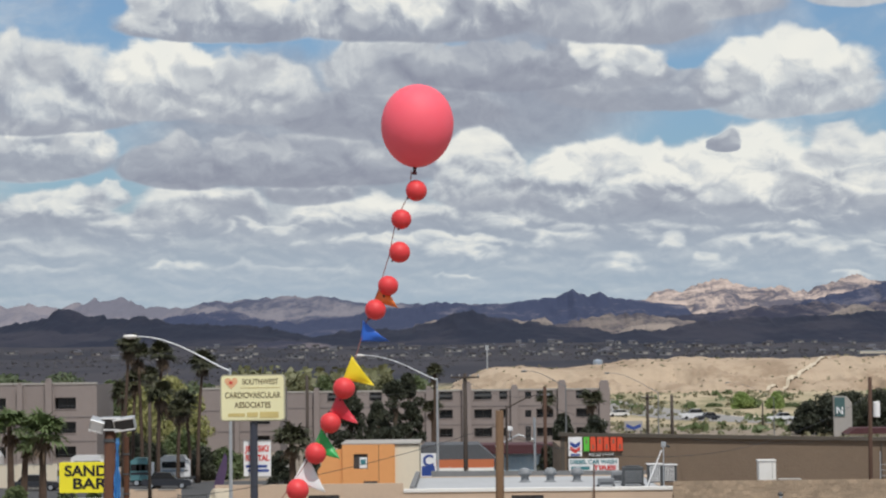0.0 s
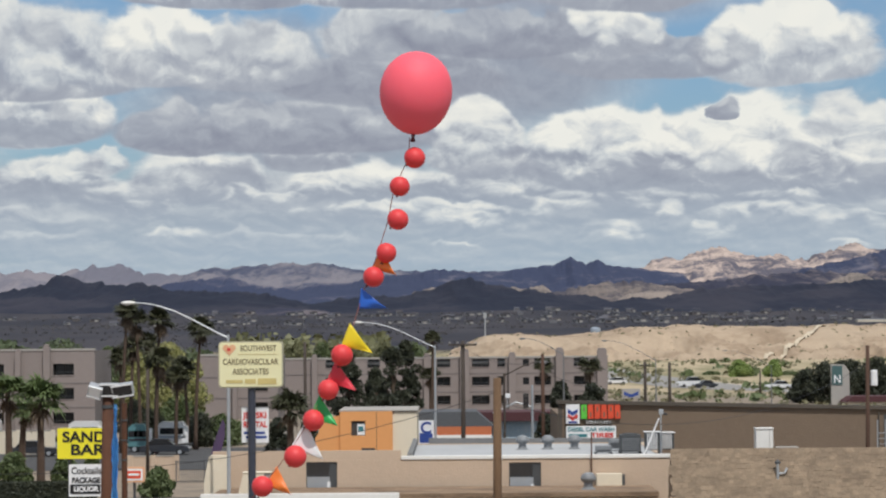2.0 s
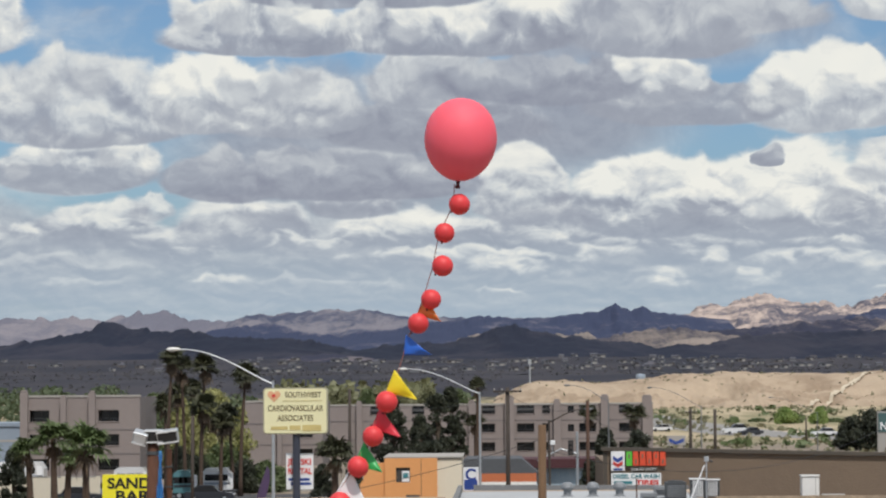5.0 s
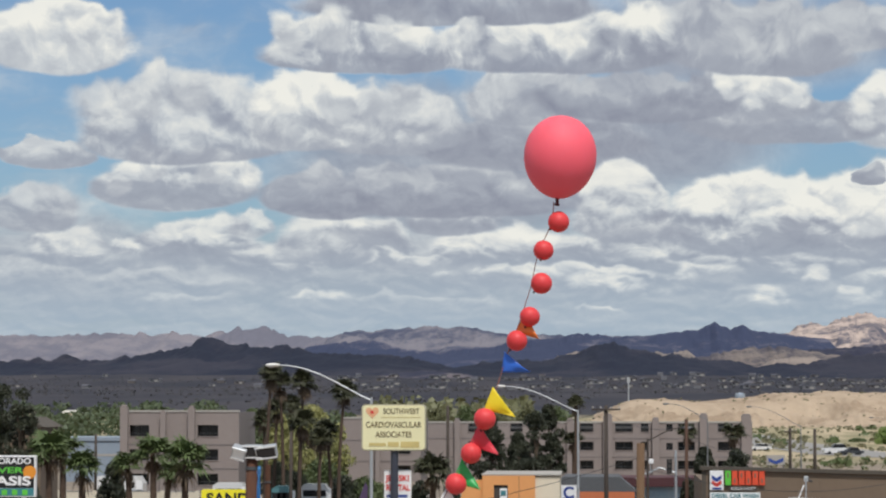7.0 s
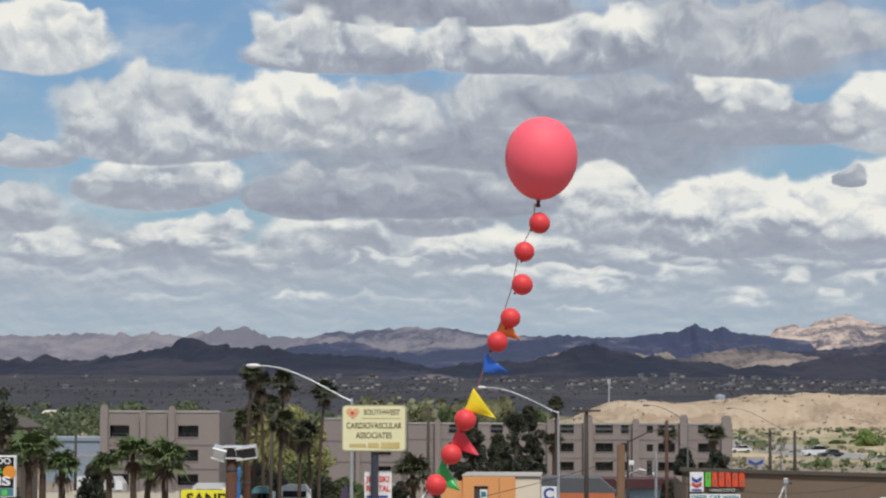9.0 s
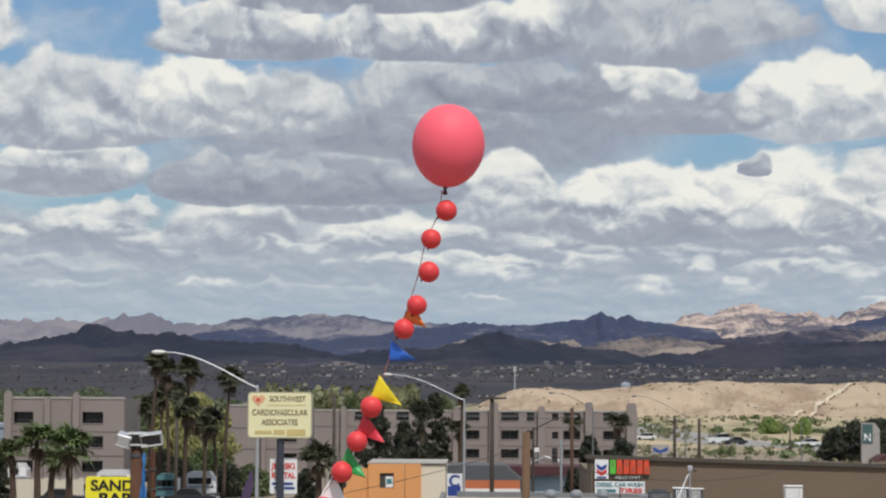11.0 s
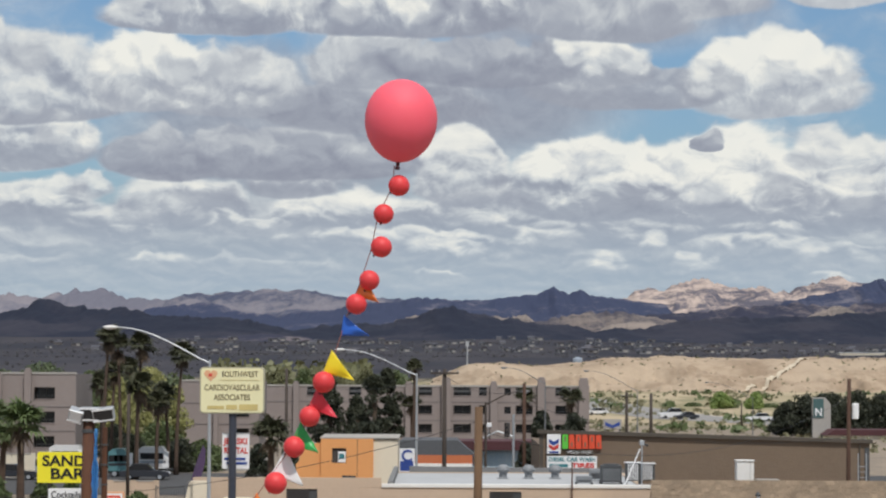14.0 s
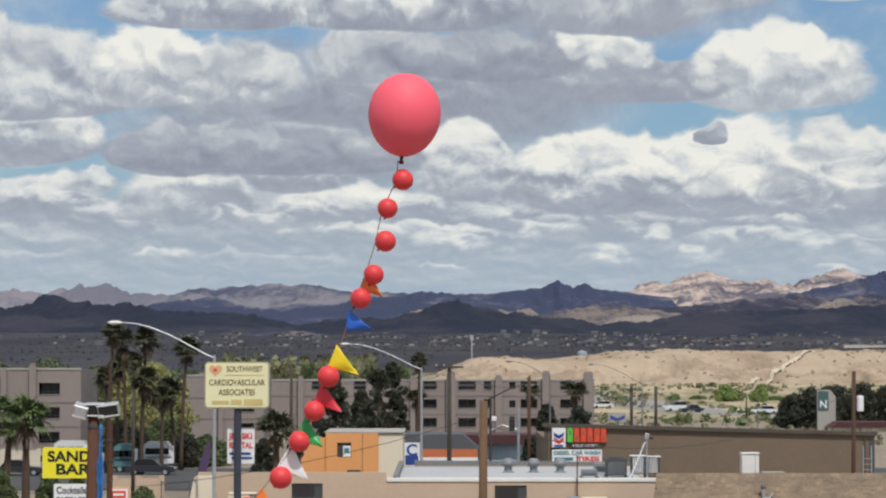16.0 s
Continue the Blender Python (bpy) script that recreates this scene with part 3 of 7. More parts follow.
def ground_material():
    m = bpy.data.materials.new("desert_ground")
    m.use_nodes = True
    n = Nodes(m.node_tree)
    at = n.add("ShaderNodeTexCoord").outputs["Object"]
    sep = n.add("ShaderNodeSeparateXYZ")
    n.link(at, sep.inputs[0])
    big = n.noise(at, 0.012, 6, 0.6)
    small = n.noise(at, 0.4, 6, 0.65)
    near = n.mix(spread(n, n.math("ADD", n.math("MULTIPLY", big, 0.5), n.math("MULTIPLY", small, 0.5)), 0.4, 0.6), (0.30, 0.245, 0.19), (0.20, 0.17, 0.14))
    sand = n.mix(spread(n, n.noise(n.vec("MULTIPLY", at, (1, 0.25, 1)), 0.05, 6, 0.65), 0.42, 0.58), (0.44, 0.36, 0.245), (0.26, 0.235, 0.14))
    # the far tone has the plain's cloud shade and haze mixed in
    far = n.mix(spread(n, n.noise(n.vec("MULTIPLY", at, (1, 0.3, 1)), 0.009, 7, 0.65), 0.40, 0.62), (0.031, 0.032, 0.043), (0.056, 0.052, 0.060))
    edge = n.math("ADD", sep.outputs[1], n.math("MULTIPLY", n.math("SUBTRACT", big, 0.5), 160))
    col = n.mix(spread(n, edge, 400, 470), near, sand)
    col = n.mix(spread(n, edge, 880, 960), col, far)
    b = n.add("ShaderNodeBsdfPrincipled")
    n.link(col, b.inputs["Base Color"])
    b.inputs["Roughness"].default_value = 0.95
    b.inputs["Specular IOR Level"].default_value = 0.15
    n.link(b.outputs[0], n.add("ShaderNodeOutputMaterial").inputs[0])
    return m


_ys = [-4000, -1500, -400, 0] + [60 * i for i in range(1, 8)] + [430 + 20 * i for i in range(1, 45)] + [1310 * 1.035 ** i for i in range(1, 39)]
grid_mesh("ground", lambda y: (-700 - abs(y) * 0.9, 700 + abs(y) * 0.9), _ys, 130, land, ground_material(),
          "dry desert plain, tan soil near, coloured dark for cloud shade beyond", "ground")


def crest_at(crest, x):
    if x <= crest[0][0]:
        return crest[0][1]
    for (a, za), (b, zb) in zip(crest, crest[1:]):
        if x <= b:
            t = (x - a) / (b - a)
            return za + (zb - za) * (0.5 * t + 0.5 * step(t))
    return crest[-1][1]


def ridge(name, crest, y, depth, mat, label, rough=0.10, seed=0.0, nx=260, ny=34, jagged=1.0):
    """A mountain range: spurs and gullies run down from a crest line at y."""
    x0, x1 = crest[0][0], crest[-1][0]
    top = max(z for _, z in crest)

    def height(x, v):
        t = (v - (y - depth)) / depth            # 0 at the foot, 1 at the crest
        base = land(x, v) - 4
        h = max(crest_at(crest, x) - land(x, y), 3.0)
        ends = step((x - x0) / (0.06 * (x1 - x0))) * step((x1 - x) / (0.06 * (x1 - x0)))
        rise = t ** 1.25 if t <= 1 else max(0.0, 1 - (t - 1) * 1.6)
        k = 7.0 / depth
        spur = abs(fractal(x * k, v * k * 0.45, seed, 6))
        small = fractal(x * k * 4, v * k * 3, seed + 9, 4)
        z = h * rise * ends * (1.0 - 0.55 * spur * (1 - 0.78 * step(rise)))
        jag = (abs(fractal(x * 0.035, seed * 3.1, 0.0, 5)) - 0.25) * 6.5 + fractal(x * 0.012, seed * 7.7, 0.0, 3) * 2.5
        return base + z + 4 * rise + jag * jagged * ends * step((rise - 0.55) / 0.45) + (small * rough * 0.35 - spur * rough * 0.35) * h * min(rise * 2.5, 1)

    ys = [y - depth + depth * 1.5 * i / (ny - 1) for i in range(ny)]
    return grid_mesh(name, lambda v: (x0, x1), ys, nx, height, M[mat], label, "mountain")


FAR, MID, NEAR = 4700, 4000, 3400
# ranges differ in tone by the cloud shade, sun and haze painted on each
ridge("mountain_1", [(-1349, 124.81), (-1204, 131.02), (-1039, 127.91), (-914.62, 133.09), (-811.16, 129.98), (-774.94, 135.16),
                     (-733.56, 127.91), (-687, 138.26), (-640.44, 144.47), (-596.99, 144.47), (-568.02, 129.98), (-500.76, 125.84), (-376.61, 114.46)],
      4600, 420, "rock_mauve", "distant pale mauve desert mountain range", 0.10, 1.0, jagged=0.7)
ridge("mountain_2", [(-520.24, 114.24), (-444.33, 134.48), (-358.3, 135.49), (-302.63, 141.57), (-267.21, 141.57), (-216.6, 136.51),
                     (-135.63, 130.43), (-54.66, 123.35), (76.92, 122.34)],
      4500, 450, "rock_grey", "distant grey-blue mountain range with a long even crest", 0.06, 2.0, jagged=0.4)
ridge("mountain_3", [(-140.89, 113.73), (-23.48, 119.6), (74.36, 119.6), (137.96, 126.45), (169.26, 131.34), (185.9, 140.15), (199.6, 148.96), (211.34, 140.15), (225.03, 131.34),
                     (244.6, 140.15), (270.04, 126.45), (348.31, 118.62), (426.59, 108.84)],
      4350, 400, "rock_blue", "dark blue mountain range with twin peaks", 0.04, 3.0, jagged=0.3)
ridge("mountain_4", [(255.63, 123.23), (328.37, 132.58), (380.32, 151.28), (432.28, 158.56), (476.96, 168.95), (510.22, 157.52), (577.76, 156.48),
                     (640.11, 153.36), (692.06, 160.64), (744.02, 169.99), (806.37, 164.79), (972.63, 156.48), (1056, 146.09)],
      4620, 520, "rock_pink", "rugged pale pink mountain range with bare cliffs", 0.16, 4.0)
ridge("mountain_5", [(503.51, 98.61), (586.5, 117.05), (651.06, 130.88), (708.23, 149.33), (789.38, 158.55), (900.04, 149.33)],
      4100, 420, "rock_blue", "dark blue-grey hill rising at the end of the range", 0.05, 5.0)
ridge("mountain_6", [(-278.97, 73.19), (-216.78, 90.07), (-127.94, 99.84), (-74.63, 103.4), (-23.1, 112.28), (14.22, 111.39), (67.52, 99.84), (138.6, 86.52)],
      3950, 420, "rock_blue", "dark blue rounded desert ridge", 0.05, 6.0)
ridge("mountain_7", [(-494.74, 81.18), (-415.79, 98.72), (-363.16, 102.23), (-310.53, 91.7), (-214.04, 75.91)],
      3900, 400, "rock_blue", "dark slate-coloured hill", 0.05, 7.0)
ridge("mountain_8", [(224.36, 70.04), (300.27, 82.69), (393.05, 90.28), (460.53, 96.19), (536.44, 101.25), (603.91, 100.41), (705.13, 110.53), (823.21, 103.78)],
      3750, 430, "rock_sun_flecked", "long mountain slope coloured cloud-shade dark with sunlit flecks", 0.10, 8.0)
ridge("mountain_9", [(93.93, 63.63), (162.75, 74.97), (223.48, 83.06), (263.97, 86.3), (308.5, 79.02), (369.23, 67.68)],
      3600, 260, "rock_sun_patch", "low tan hill coloured as a sunlit patch", 0.16, 9.0, jagged=0.9)
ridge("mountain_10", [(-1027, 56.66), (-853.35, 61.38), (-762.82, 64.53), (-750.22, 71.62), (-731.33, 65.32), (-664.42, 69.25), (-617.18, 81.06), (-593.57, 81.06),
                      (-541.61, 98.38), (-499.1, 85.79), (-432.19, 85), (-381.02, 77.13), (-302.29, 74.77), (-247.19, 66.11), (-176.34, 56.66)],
      3500, 420, "rock_cloud_shade", "jagged ridge coloured dark as under cloud shade", 0.10, 10.0, 380, 34, 1.5)
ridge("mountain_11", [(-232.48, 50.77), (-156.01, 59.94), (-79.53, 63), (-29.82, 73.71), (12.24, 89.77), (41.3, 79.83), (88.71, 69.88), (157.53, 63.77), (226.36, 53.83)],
      3400, 380, "rock_cloud_shade", "blunt-peaked hill coloured dark as under cloud shade", 0.09, 11.0)
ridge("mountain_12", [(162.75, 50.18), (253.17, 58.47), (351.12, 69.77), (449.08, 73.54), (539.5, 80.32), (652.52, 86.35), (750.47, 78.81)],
      3350, 420, "rock_cloud_shade", "broad dark foothills below the range", 0.08, 12.0)
ridge("mountain_13", [(-275.61, 40.76), (-247.27, 42.88), (-218.93, 46.43), (-187.04, 43.59), (-155.16, 40.76)],
      3150, 200, "rock_sun_flecked", "small hill with sunlit flecks in its colour below the dark ridge", 0.06, 13.0, 120, 20, 0.4)
# small hills added to carry sunlit patches in their pale colour
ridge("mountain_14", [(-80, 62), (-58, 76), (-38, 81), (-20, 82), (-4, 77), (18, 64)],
      3720, 150, "rock_sunlit", "small tan hill coloured as a sunlit patch between dark ridges", 0.12, 14.0, 120, 20, 0.5)
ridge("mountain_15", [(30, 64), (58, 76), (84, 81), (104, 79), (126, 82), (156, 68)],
      3720, 150, "rock_sunlit", "small tan hill coloured as a sunlit patch between dark ridges", 0.12, 15.0, 120, 20, 0.5)
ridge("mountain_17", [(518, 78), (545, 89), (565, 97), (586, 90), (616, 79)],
      3560, 150, "rock_sunlit", "small pointed hill coloured as a sunlit patch on the slope", 0.12, 17.0, 120, 20, 0.4)
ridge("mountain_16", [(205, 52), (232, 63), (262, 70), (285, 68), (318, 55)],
      3380, 130, "rock_sunlit", "low tan spur coloured as a sunlit patch before the foothills", 0.14, 16.0, 120, 20, 0.6)


def bluff_height(x, y):
    """An eroded sandy bluff: gullied face toward the town, flat on top."""
    left = step((x - -9.72) / 26.0)
    t = (y - 735 - 25 * fractal(x * 0.012, 3.3)) / 130.0
    top = 6.7 + 2.6 * step((x - 20) / 60.0) + 1.6 * fractal(x * 0.02, 1.7) + 0.8 * fractal(x * 0.07, 5.0)
    gully = abs(fractal(x * 0.055 + y * 0.02, y * 0.014, 2.0, 6))
    rise = step(t) if t <= 1 else 1 - 0.75 * step((t - 1) / 2.2)
    face = 4 * step(t) * (1 - step(t)) if t <= 1 else 0
    return land(x, y) - 1.5 + left * (rise * top + 1.5 * rise - gully * (9.5 * face + 1.8 * rise) + 0.55 * fractal(x * 0.16, y * 0.10, 7.0))


grid_mesh("bluff", lambda y: (-18, 260), [720 + 6 * i for i in range(75)], 420, bluff_height, M["bluff_soil"],
          "eroded sandy tan bluff with gullies and a dirt track", "bluff")

# ---------------------------------------------------------------- buildings
def facade(w, z0, z1, openings, thick=0.3):
    """A wall from x=0 to w, its face at y=0, with openings (x0, x1, za, zb) cut through."""
    bm = bmesh.new()
    xs = sorted({0.0, w, *[v for o in openings for v in o[:2]]})
    zs = sorted({z0, z1, *[v for o in openings for v in o[2:]]})
    for xa, xb in zip(xs, xs[1:]):
        run = None
        for za, zb in zip(zs, zs[1:]):
            cx, cz = (xa + xb) / 2, (za + zb) / 2
            if not any(o[0] < cx < o[1] and o[2] < cz < o[3] for o in openings):
                if run:
                    run[1] = zb
                else:
                    run = [za, zb]
            elif run:
                box(bm, xa, xb, 0, thick, *run)
                run = None
        if run:
            box(bm, xa, xb, 0, thick, *run)
    bmesh.ops.remove_doubles(bm, verts=bm.verts, dist=1e-4)
    return bm


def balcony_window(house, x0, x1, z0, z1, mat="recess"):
    """A recessed balcony: back wall coloured dark for shade, dark glass, solid parapet with a rail."""
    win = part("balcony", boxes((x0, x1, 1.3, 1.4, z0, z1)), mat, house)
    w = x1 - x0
    part("pane", boxes((x0 + w * 0.08, x0 + w * 0.5, 1.24, 1.28, z0, z1 - 0.1)), "glass_dark", win)
    part("pane", boxes((x0 + w * 0.53, x0 + w * 0.92, 1.24, 1.28, z0, z1 - 0.1)), "glass_dark", win)
    part("sill", boxes((x0 - 0.06, x1 + 0.06, -0.07, 0.33, z0 - 0.1, z0), bevel=0.015), "stucco_grey", win)
    bm = bmesh.new()
    box(bm, x0, x1, 0.06, 0.10, z0 + 0.36, z0 + 0.40)
    for i in range(9):
        x = x0 + w * (i + 0.5) / 9
        box(bm, x - 0.012, x + 0.012, 0.07, 0.09, z0, z0 + 0.37)
    part("railing", bm, "metal_dark", win)
    return win


def apartment(at, w, depth, height, columns, piers, storey, label, small=(), ground_floor=True):
    """A flat-roofed three-storey stucco block with balconies, piers and a parapet."""
    house = thing("apartment_building", at, label, "building", "apartment blocks")
    opens = []
    for a, b in columns:
        for k in range(1, 3):
            z = storey * k + 0.95
            opens.append((a, b, z, z + storey * 0.47))
        if ground_floor:
            opens.append((a, b, 0.9, 0.9 + storey * 0.47))
    slim = [(a, a + 0.9, storey * k + 1.0, storey * k + 2.0) for a in small for k in (1, 2)]
    part("wall", facade(w, 0, height - 0.25, opens + slim, 0.32), "stucco_grey", house)
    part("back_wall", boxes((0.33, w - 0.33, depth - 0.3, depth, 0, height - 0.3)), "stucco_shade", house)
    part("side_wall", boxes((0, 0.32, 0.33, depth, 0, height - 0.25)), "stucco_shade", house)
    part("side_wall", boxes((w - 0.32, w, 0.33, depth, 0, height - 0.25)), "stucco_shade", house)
    part("roof", boxes((0.33, w - 0.33, 0.33, depth - 0.32, height - 1.0, height - 0.7)), "roof_grey", house)
    part("parapet_coping", boxes((-0.08, w + 0.08, -0.08, 0.42, height - 0.247, height)), "concrete", house)
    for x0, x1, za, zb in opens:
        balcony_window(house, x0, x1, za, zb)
    for x0, x1, za, zb in slim:
        part("window", boxes((x0, x1, 0.2, 0.26, za, zb)), "glass_dark", house)
    for a, b, rise in piers:
        bm = bmesh.new()
        top = height + rise
        box(bm, a, b, -0.75, -0.085, 0, top - 0.25, bevel=0.04)
        box(bm, a + 0.12, b - 0.12, -0.66, -0.12, top - 0.26, top, bevel=0.08)
        part("pier", bm, "stucco_grey", house)
    for i in range(1, 3):
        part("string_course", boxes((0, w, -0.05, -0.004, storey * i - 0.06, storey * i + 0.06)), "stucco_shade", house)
    return house


# block on the near corner, three floors, its end wall in the shade-dark stucco
apartment((-55.96, 292, 0), 13.92, 14, 9.62,
          [(1.05, 3.35), (9.06, 11.49)], [(4.73, 5.39, 0.0), (8.01, 8.8, 0.5), (0.02, 0.92, 0.6)], 2.8,
          "three-storey grey-beige stucco apartment block with recessed balconies")
# long block further back
_cw = 46.56
apartment((-24.94, 360, 0), _cw, 16, 7.68,
          [(6.15, 7.94), (12.15, 13.93), (22.11, 24.05), (27.13, 29.64), (30.77, 31.9), (36.03, 38.46), (41.7, 43.89)],
          [(4.21, 5.02, 0.5), (20.24, 21.21, 0.5), (25.43, 26.72, 1.1), (32.39, 33.36, 0.6), (39.11, 40.24, 1.2), (45.02, 46.4, 1.1)], 2.63,
          "long three-storey grey-beige stucco apartment block with piers", small=(34.41,))
# lower wing between them
apartment((-33.85, 330, 0), 10.39, 14, 8.55, [(7.13, 9.06)], [(4.45, 5.05, 0.0)], 2.75,
          "grey-beige stucco apartment wing half hidden by trees")


def flat_roof_shop():
    """Tan block shop with a pale flat roof, turbine vents and machines on top."""
    y0, y1 = 125, 143
    xa, xm, xb = -12.15, -2.81, 10.57
    z1 = 4.76
    shop = thing("flat_roofed_shop", (xa, y0, 0), "low tan-painted block shop with a pale flat roof", "building")
    w, mid, zr = xb - xa, xm - xa, z1
    doors = [(4.58, 6.24, zr - 1.55, zr - 0.02), (14.65, 16.36, zr - 1.75, zr - 0.12)]
    part("wall", facade(w, 0, zr, doors, 0.3), "tan_wall", shop, "sunlit tan painted block wall")
    part("parapet", boxes((0, mid, 0.0, 0.3, zr + 0.003, zr + 0.47)), "tan_wall", shop)
    part("coping", boxes((mid + 0.02, w + 0.05, -0.06, 0.4, zr + 0.003, zr + 0.18), bevel=0.02), "white_paint", shop, "white metal roof edge")
    part("side_wall", boxes((0, 0.3, 0.303, 4.0, 0, zr)), "tan_wall", shop)
    part("side_wall", boxes((w - 0.3, w, 0.303, y1 - y0, 0, zr)), "tan_wall", shop)
    part("back_wall", boxes((0.303, mid + 0.3, 3.7, 4.0, 0, zr)), "tan_wall", shop)
    part("back_wall", boxes((mid + 0.303, w - 0.303, y1 - y0 - 0.3, y1 - y0, 0, zr)), "tan_wall", shop)
    part("roof", boxes((0.303, mid + 0.3, 0.303, 3.697, zr - 0.5, zr - 0.3)), "roof_grey", shop)
    part("left_parapet", prism([(0, 0), (0.25, 0), (0.25, 0.32), (0, 0.32)], 0.303, y1 - y0), "roof_grey", shop).location = (mid + 0.32, 0, zr - 0.02)
    part("roof", boxes((mid + 0.303, w - 0.303, 0.303, y1 - y0 - 0.303, zr - 0.3, zr - 0.05)), "roof_white", shop, "pale weathered flat roof sheet")
    part("back_parapet", prism([(mid + 1.2, zr), (w, zr), (w, zr + 0.22), (mid + 1.2, zr + 0.32)], y1 - y0 - 0.25, y1 - y0 + 0.05), "roof_grey", shop)
    for x0, x1, za, zb in doors:
        d = part("service_door", boxes((x0 + 0.05, x1 - 0.05, 0.05, 0.10, za, zb)), "metal_dark", shop, "grey louvred service opening")
        ww = x1 - x0
        part("grille", boxes(*[(x0 + 0.12, x0 + ww * 0.72, 0.015, 0.045, zb - 0.12 - 0.075 * i - 0.035, zb - 0.12 - 0.075 * i) for i in range(8)]), "recess", d)
        part("lower_panel", boxes((x0 + 0.1, x0 + ww * 0.74, 0.01, 0.045, za, zb - 0.80)), "galvanised", d)
        part("notice", boxes((x0 + ww * 0.66, x0 + ww * 0.76, -0.02, 0.006, za + 0.2, za + 0.5)), "sign_white", d)
        part("frame", boxes((x0, x0 + 0.06, -0.02, 0.045, za, zb), (x1 - 0.06, x1, -0.02, 0.045, za, zb), (x0 + 0.061, x1 - 0.061, -0.02, 0.045, zb - 0.06, zb)), "tan_wall", d)
    return shop, xa, zr


shop, SHOP_X, SHOP_Z = flat_roof_shop()


def shingle_building():
    """The rough brown shingled roof slope beside the shop."""
    x0, x1 = 10.01, 23.78
    zt = 5.48
    b = thing("shingled_building", (x0, 118, 0), "low building with a rough brown shingle roof", "building")
    w = x1 - x0
    part("wall", boxes((0.3, w, -1.2, 1.5, 0, zt - 2.6)), "tan_wall", b)
    bm = bmesh.new()
    rows = 20
    rnd = random.Random(4)
    for r in range(rows):
        z = zt - 2.4 + 2.4 * r / rows
        y = -1.5 + 1.5 * r / rows
        x = rnd.uniform(-0.2, 0)
        while x < w:
            ww = rnd.uniform(0.16, 0.42)
            d = rnd.uniform(0, 0.035)
            vs = [bm.verts.new(p) for p in ((x, y - 0.015 - d, z - 0.04), (x + ww, y - 0.015 - d, z - 0.04 + rnd.uniform(-0.02, 0.02)), (x + ww, y + 0.1, z + 0.16), (x, y + 0.1, z + 0.16),
                                          (x, y, z - 0.04), (x + ww, y, z - 0.04))]
            bm.faces.new(vs[:4])
            bm.faces.new((vs[0], vs[4], vs[5], vs[1]))
            x += ww + 0.012
    sh = part("shingles", bm, shingle_mat, b, "uneven weathered brown shingles")
    sh["kind"] = "stuff"
    part("roof_deck", prism([(-1.5, zt - 2.45), (0.0, zt - 0.02), (1.6, zt - 1.4), (1.6, zt - 2.6)], 0, w), "roof_brown", b).data.transform(Matrix(((0, 1, 0, 0), (1, 0, 0, 0), (0, 0, 1, 0), (0, 0, 0, 1))))
    return b


shingle_mat = material("shingle", (0.29, 0.22, 0.152), (0.20, 0.15, 0.105), 0.95, 3.0, 0.8, wear=1.0)
_n = Nodes(shingle_mat.node_tree, keep=True)
_bs = [q for q in _n.tree.nodes if q.type == "BSDF_PRINCIPLED"][0]
_src = _bs.inputs["Base Color"].links[0].from_socket
_rnd = _n.add("ShaderNodeNewGeometry").outputs["Random Per Island"]
_n.link(_n.mix(0.6, _src, _n.ramp(_rnd, [(0.0, (0.72, 0.72, 0.72)), (1.0, (1.2, 1.18, 1.16))]), "MULTIPLY"), _bs.inputs["Base Color"])
shingle_building()


def brown_store():
    """Long brown store with a dark roof edge; panel signs on its wall."""
    y0 = 150
    x0, x1 = 6.07, 25.71
    b = thing("brown_store", (x0, y0, 0), "long windowless brown stucco store with a dark roof edge", "building", turn=0)
    w, za, zb = x1 - x0, 6.99, 6.48
    part("wall", prism([(0, 0), (w, 0), (w, zb - 0.22), (0, za - 0.22)], 0, 0.35), "brown_wall", b)
    part("body", prism([(0, 0), (w, 0), (w, zb - 0.9), (0, za - 0.9)], 0.353, 14), "brown_wall", b)
    part("roof_edge", prism([(-0.15, za - 0.217), (w + 0.15, zb - 0.217), (w + 0.15, zb), (-0.15, za)], -0.2, 0.35), "dark_cap", b)
    part("corner_trim", boxes((-0.05, 0.2, -0.03, -0.004, 0, za - 0.3)), "dark_cap", b)
    part("downpipe", tubes([[(w - 0.6, -0.08, 0), (w - 0.6, -0.08, zb - 0.3)], 0.05]), "dark_cap", b)
    # dark strip for the store's dark right end
    part("end_strip", boxes((w - 0.3, w - 0.02, -0.05, -0.004, 0, zb - 0.5)), "metal_dark", b)
    return b, x0


store, STORE_X = brown_store()


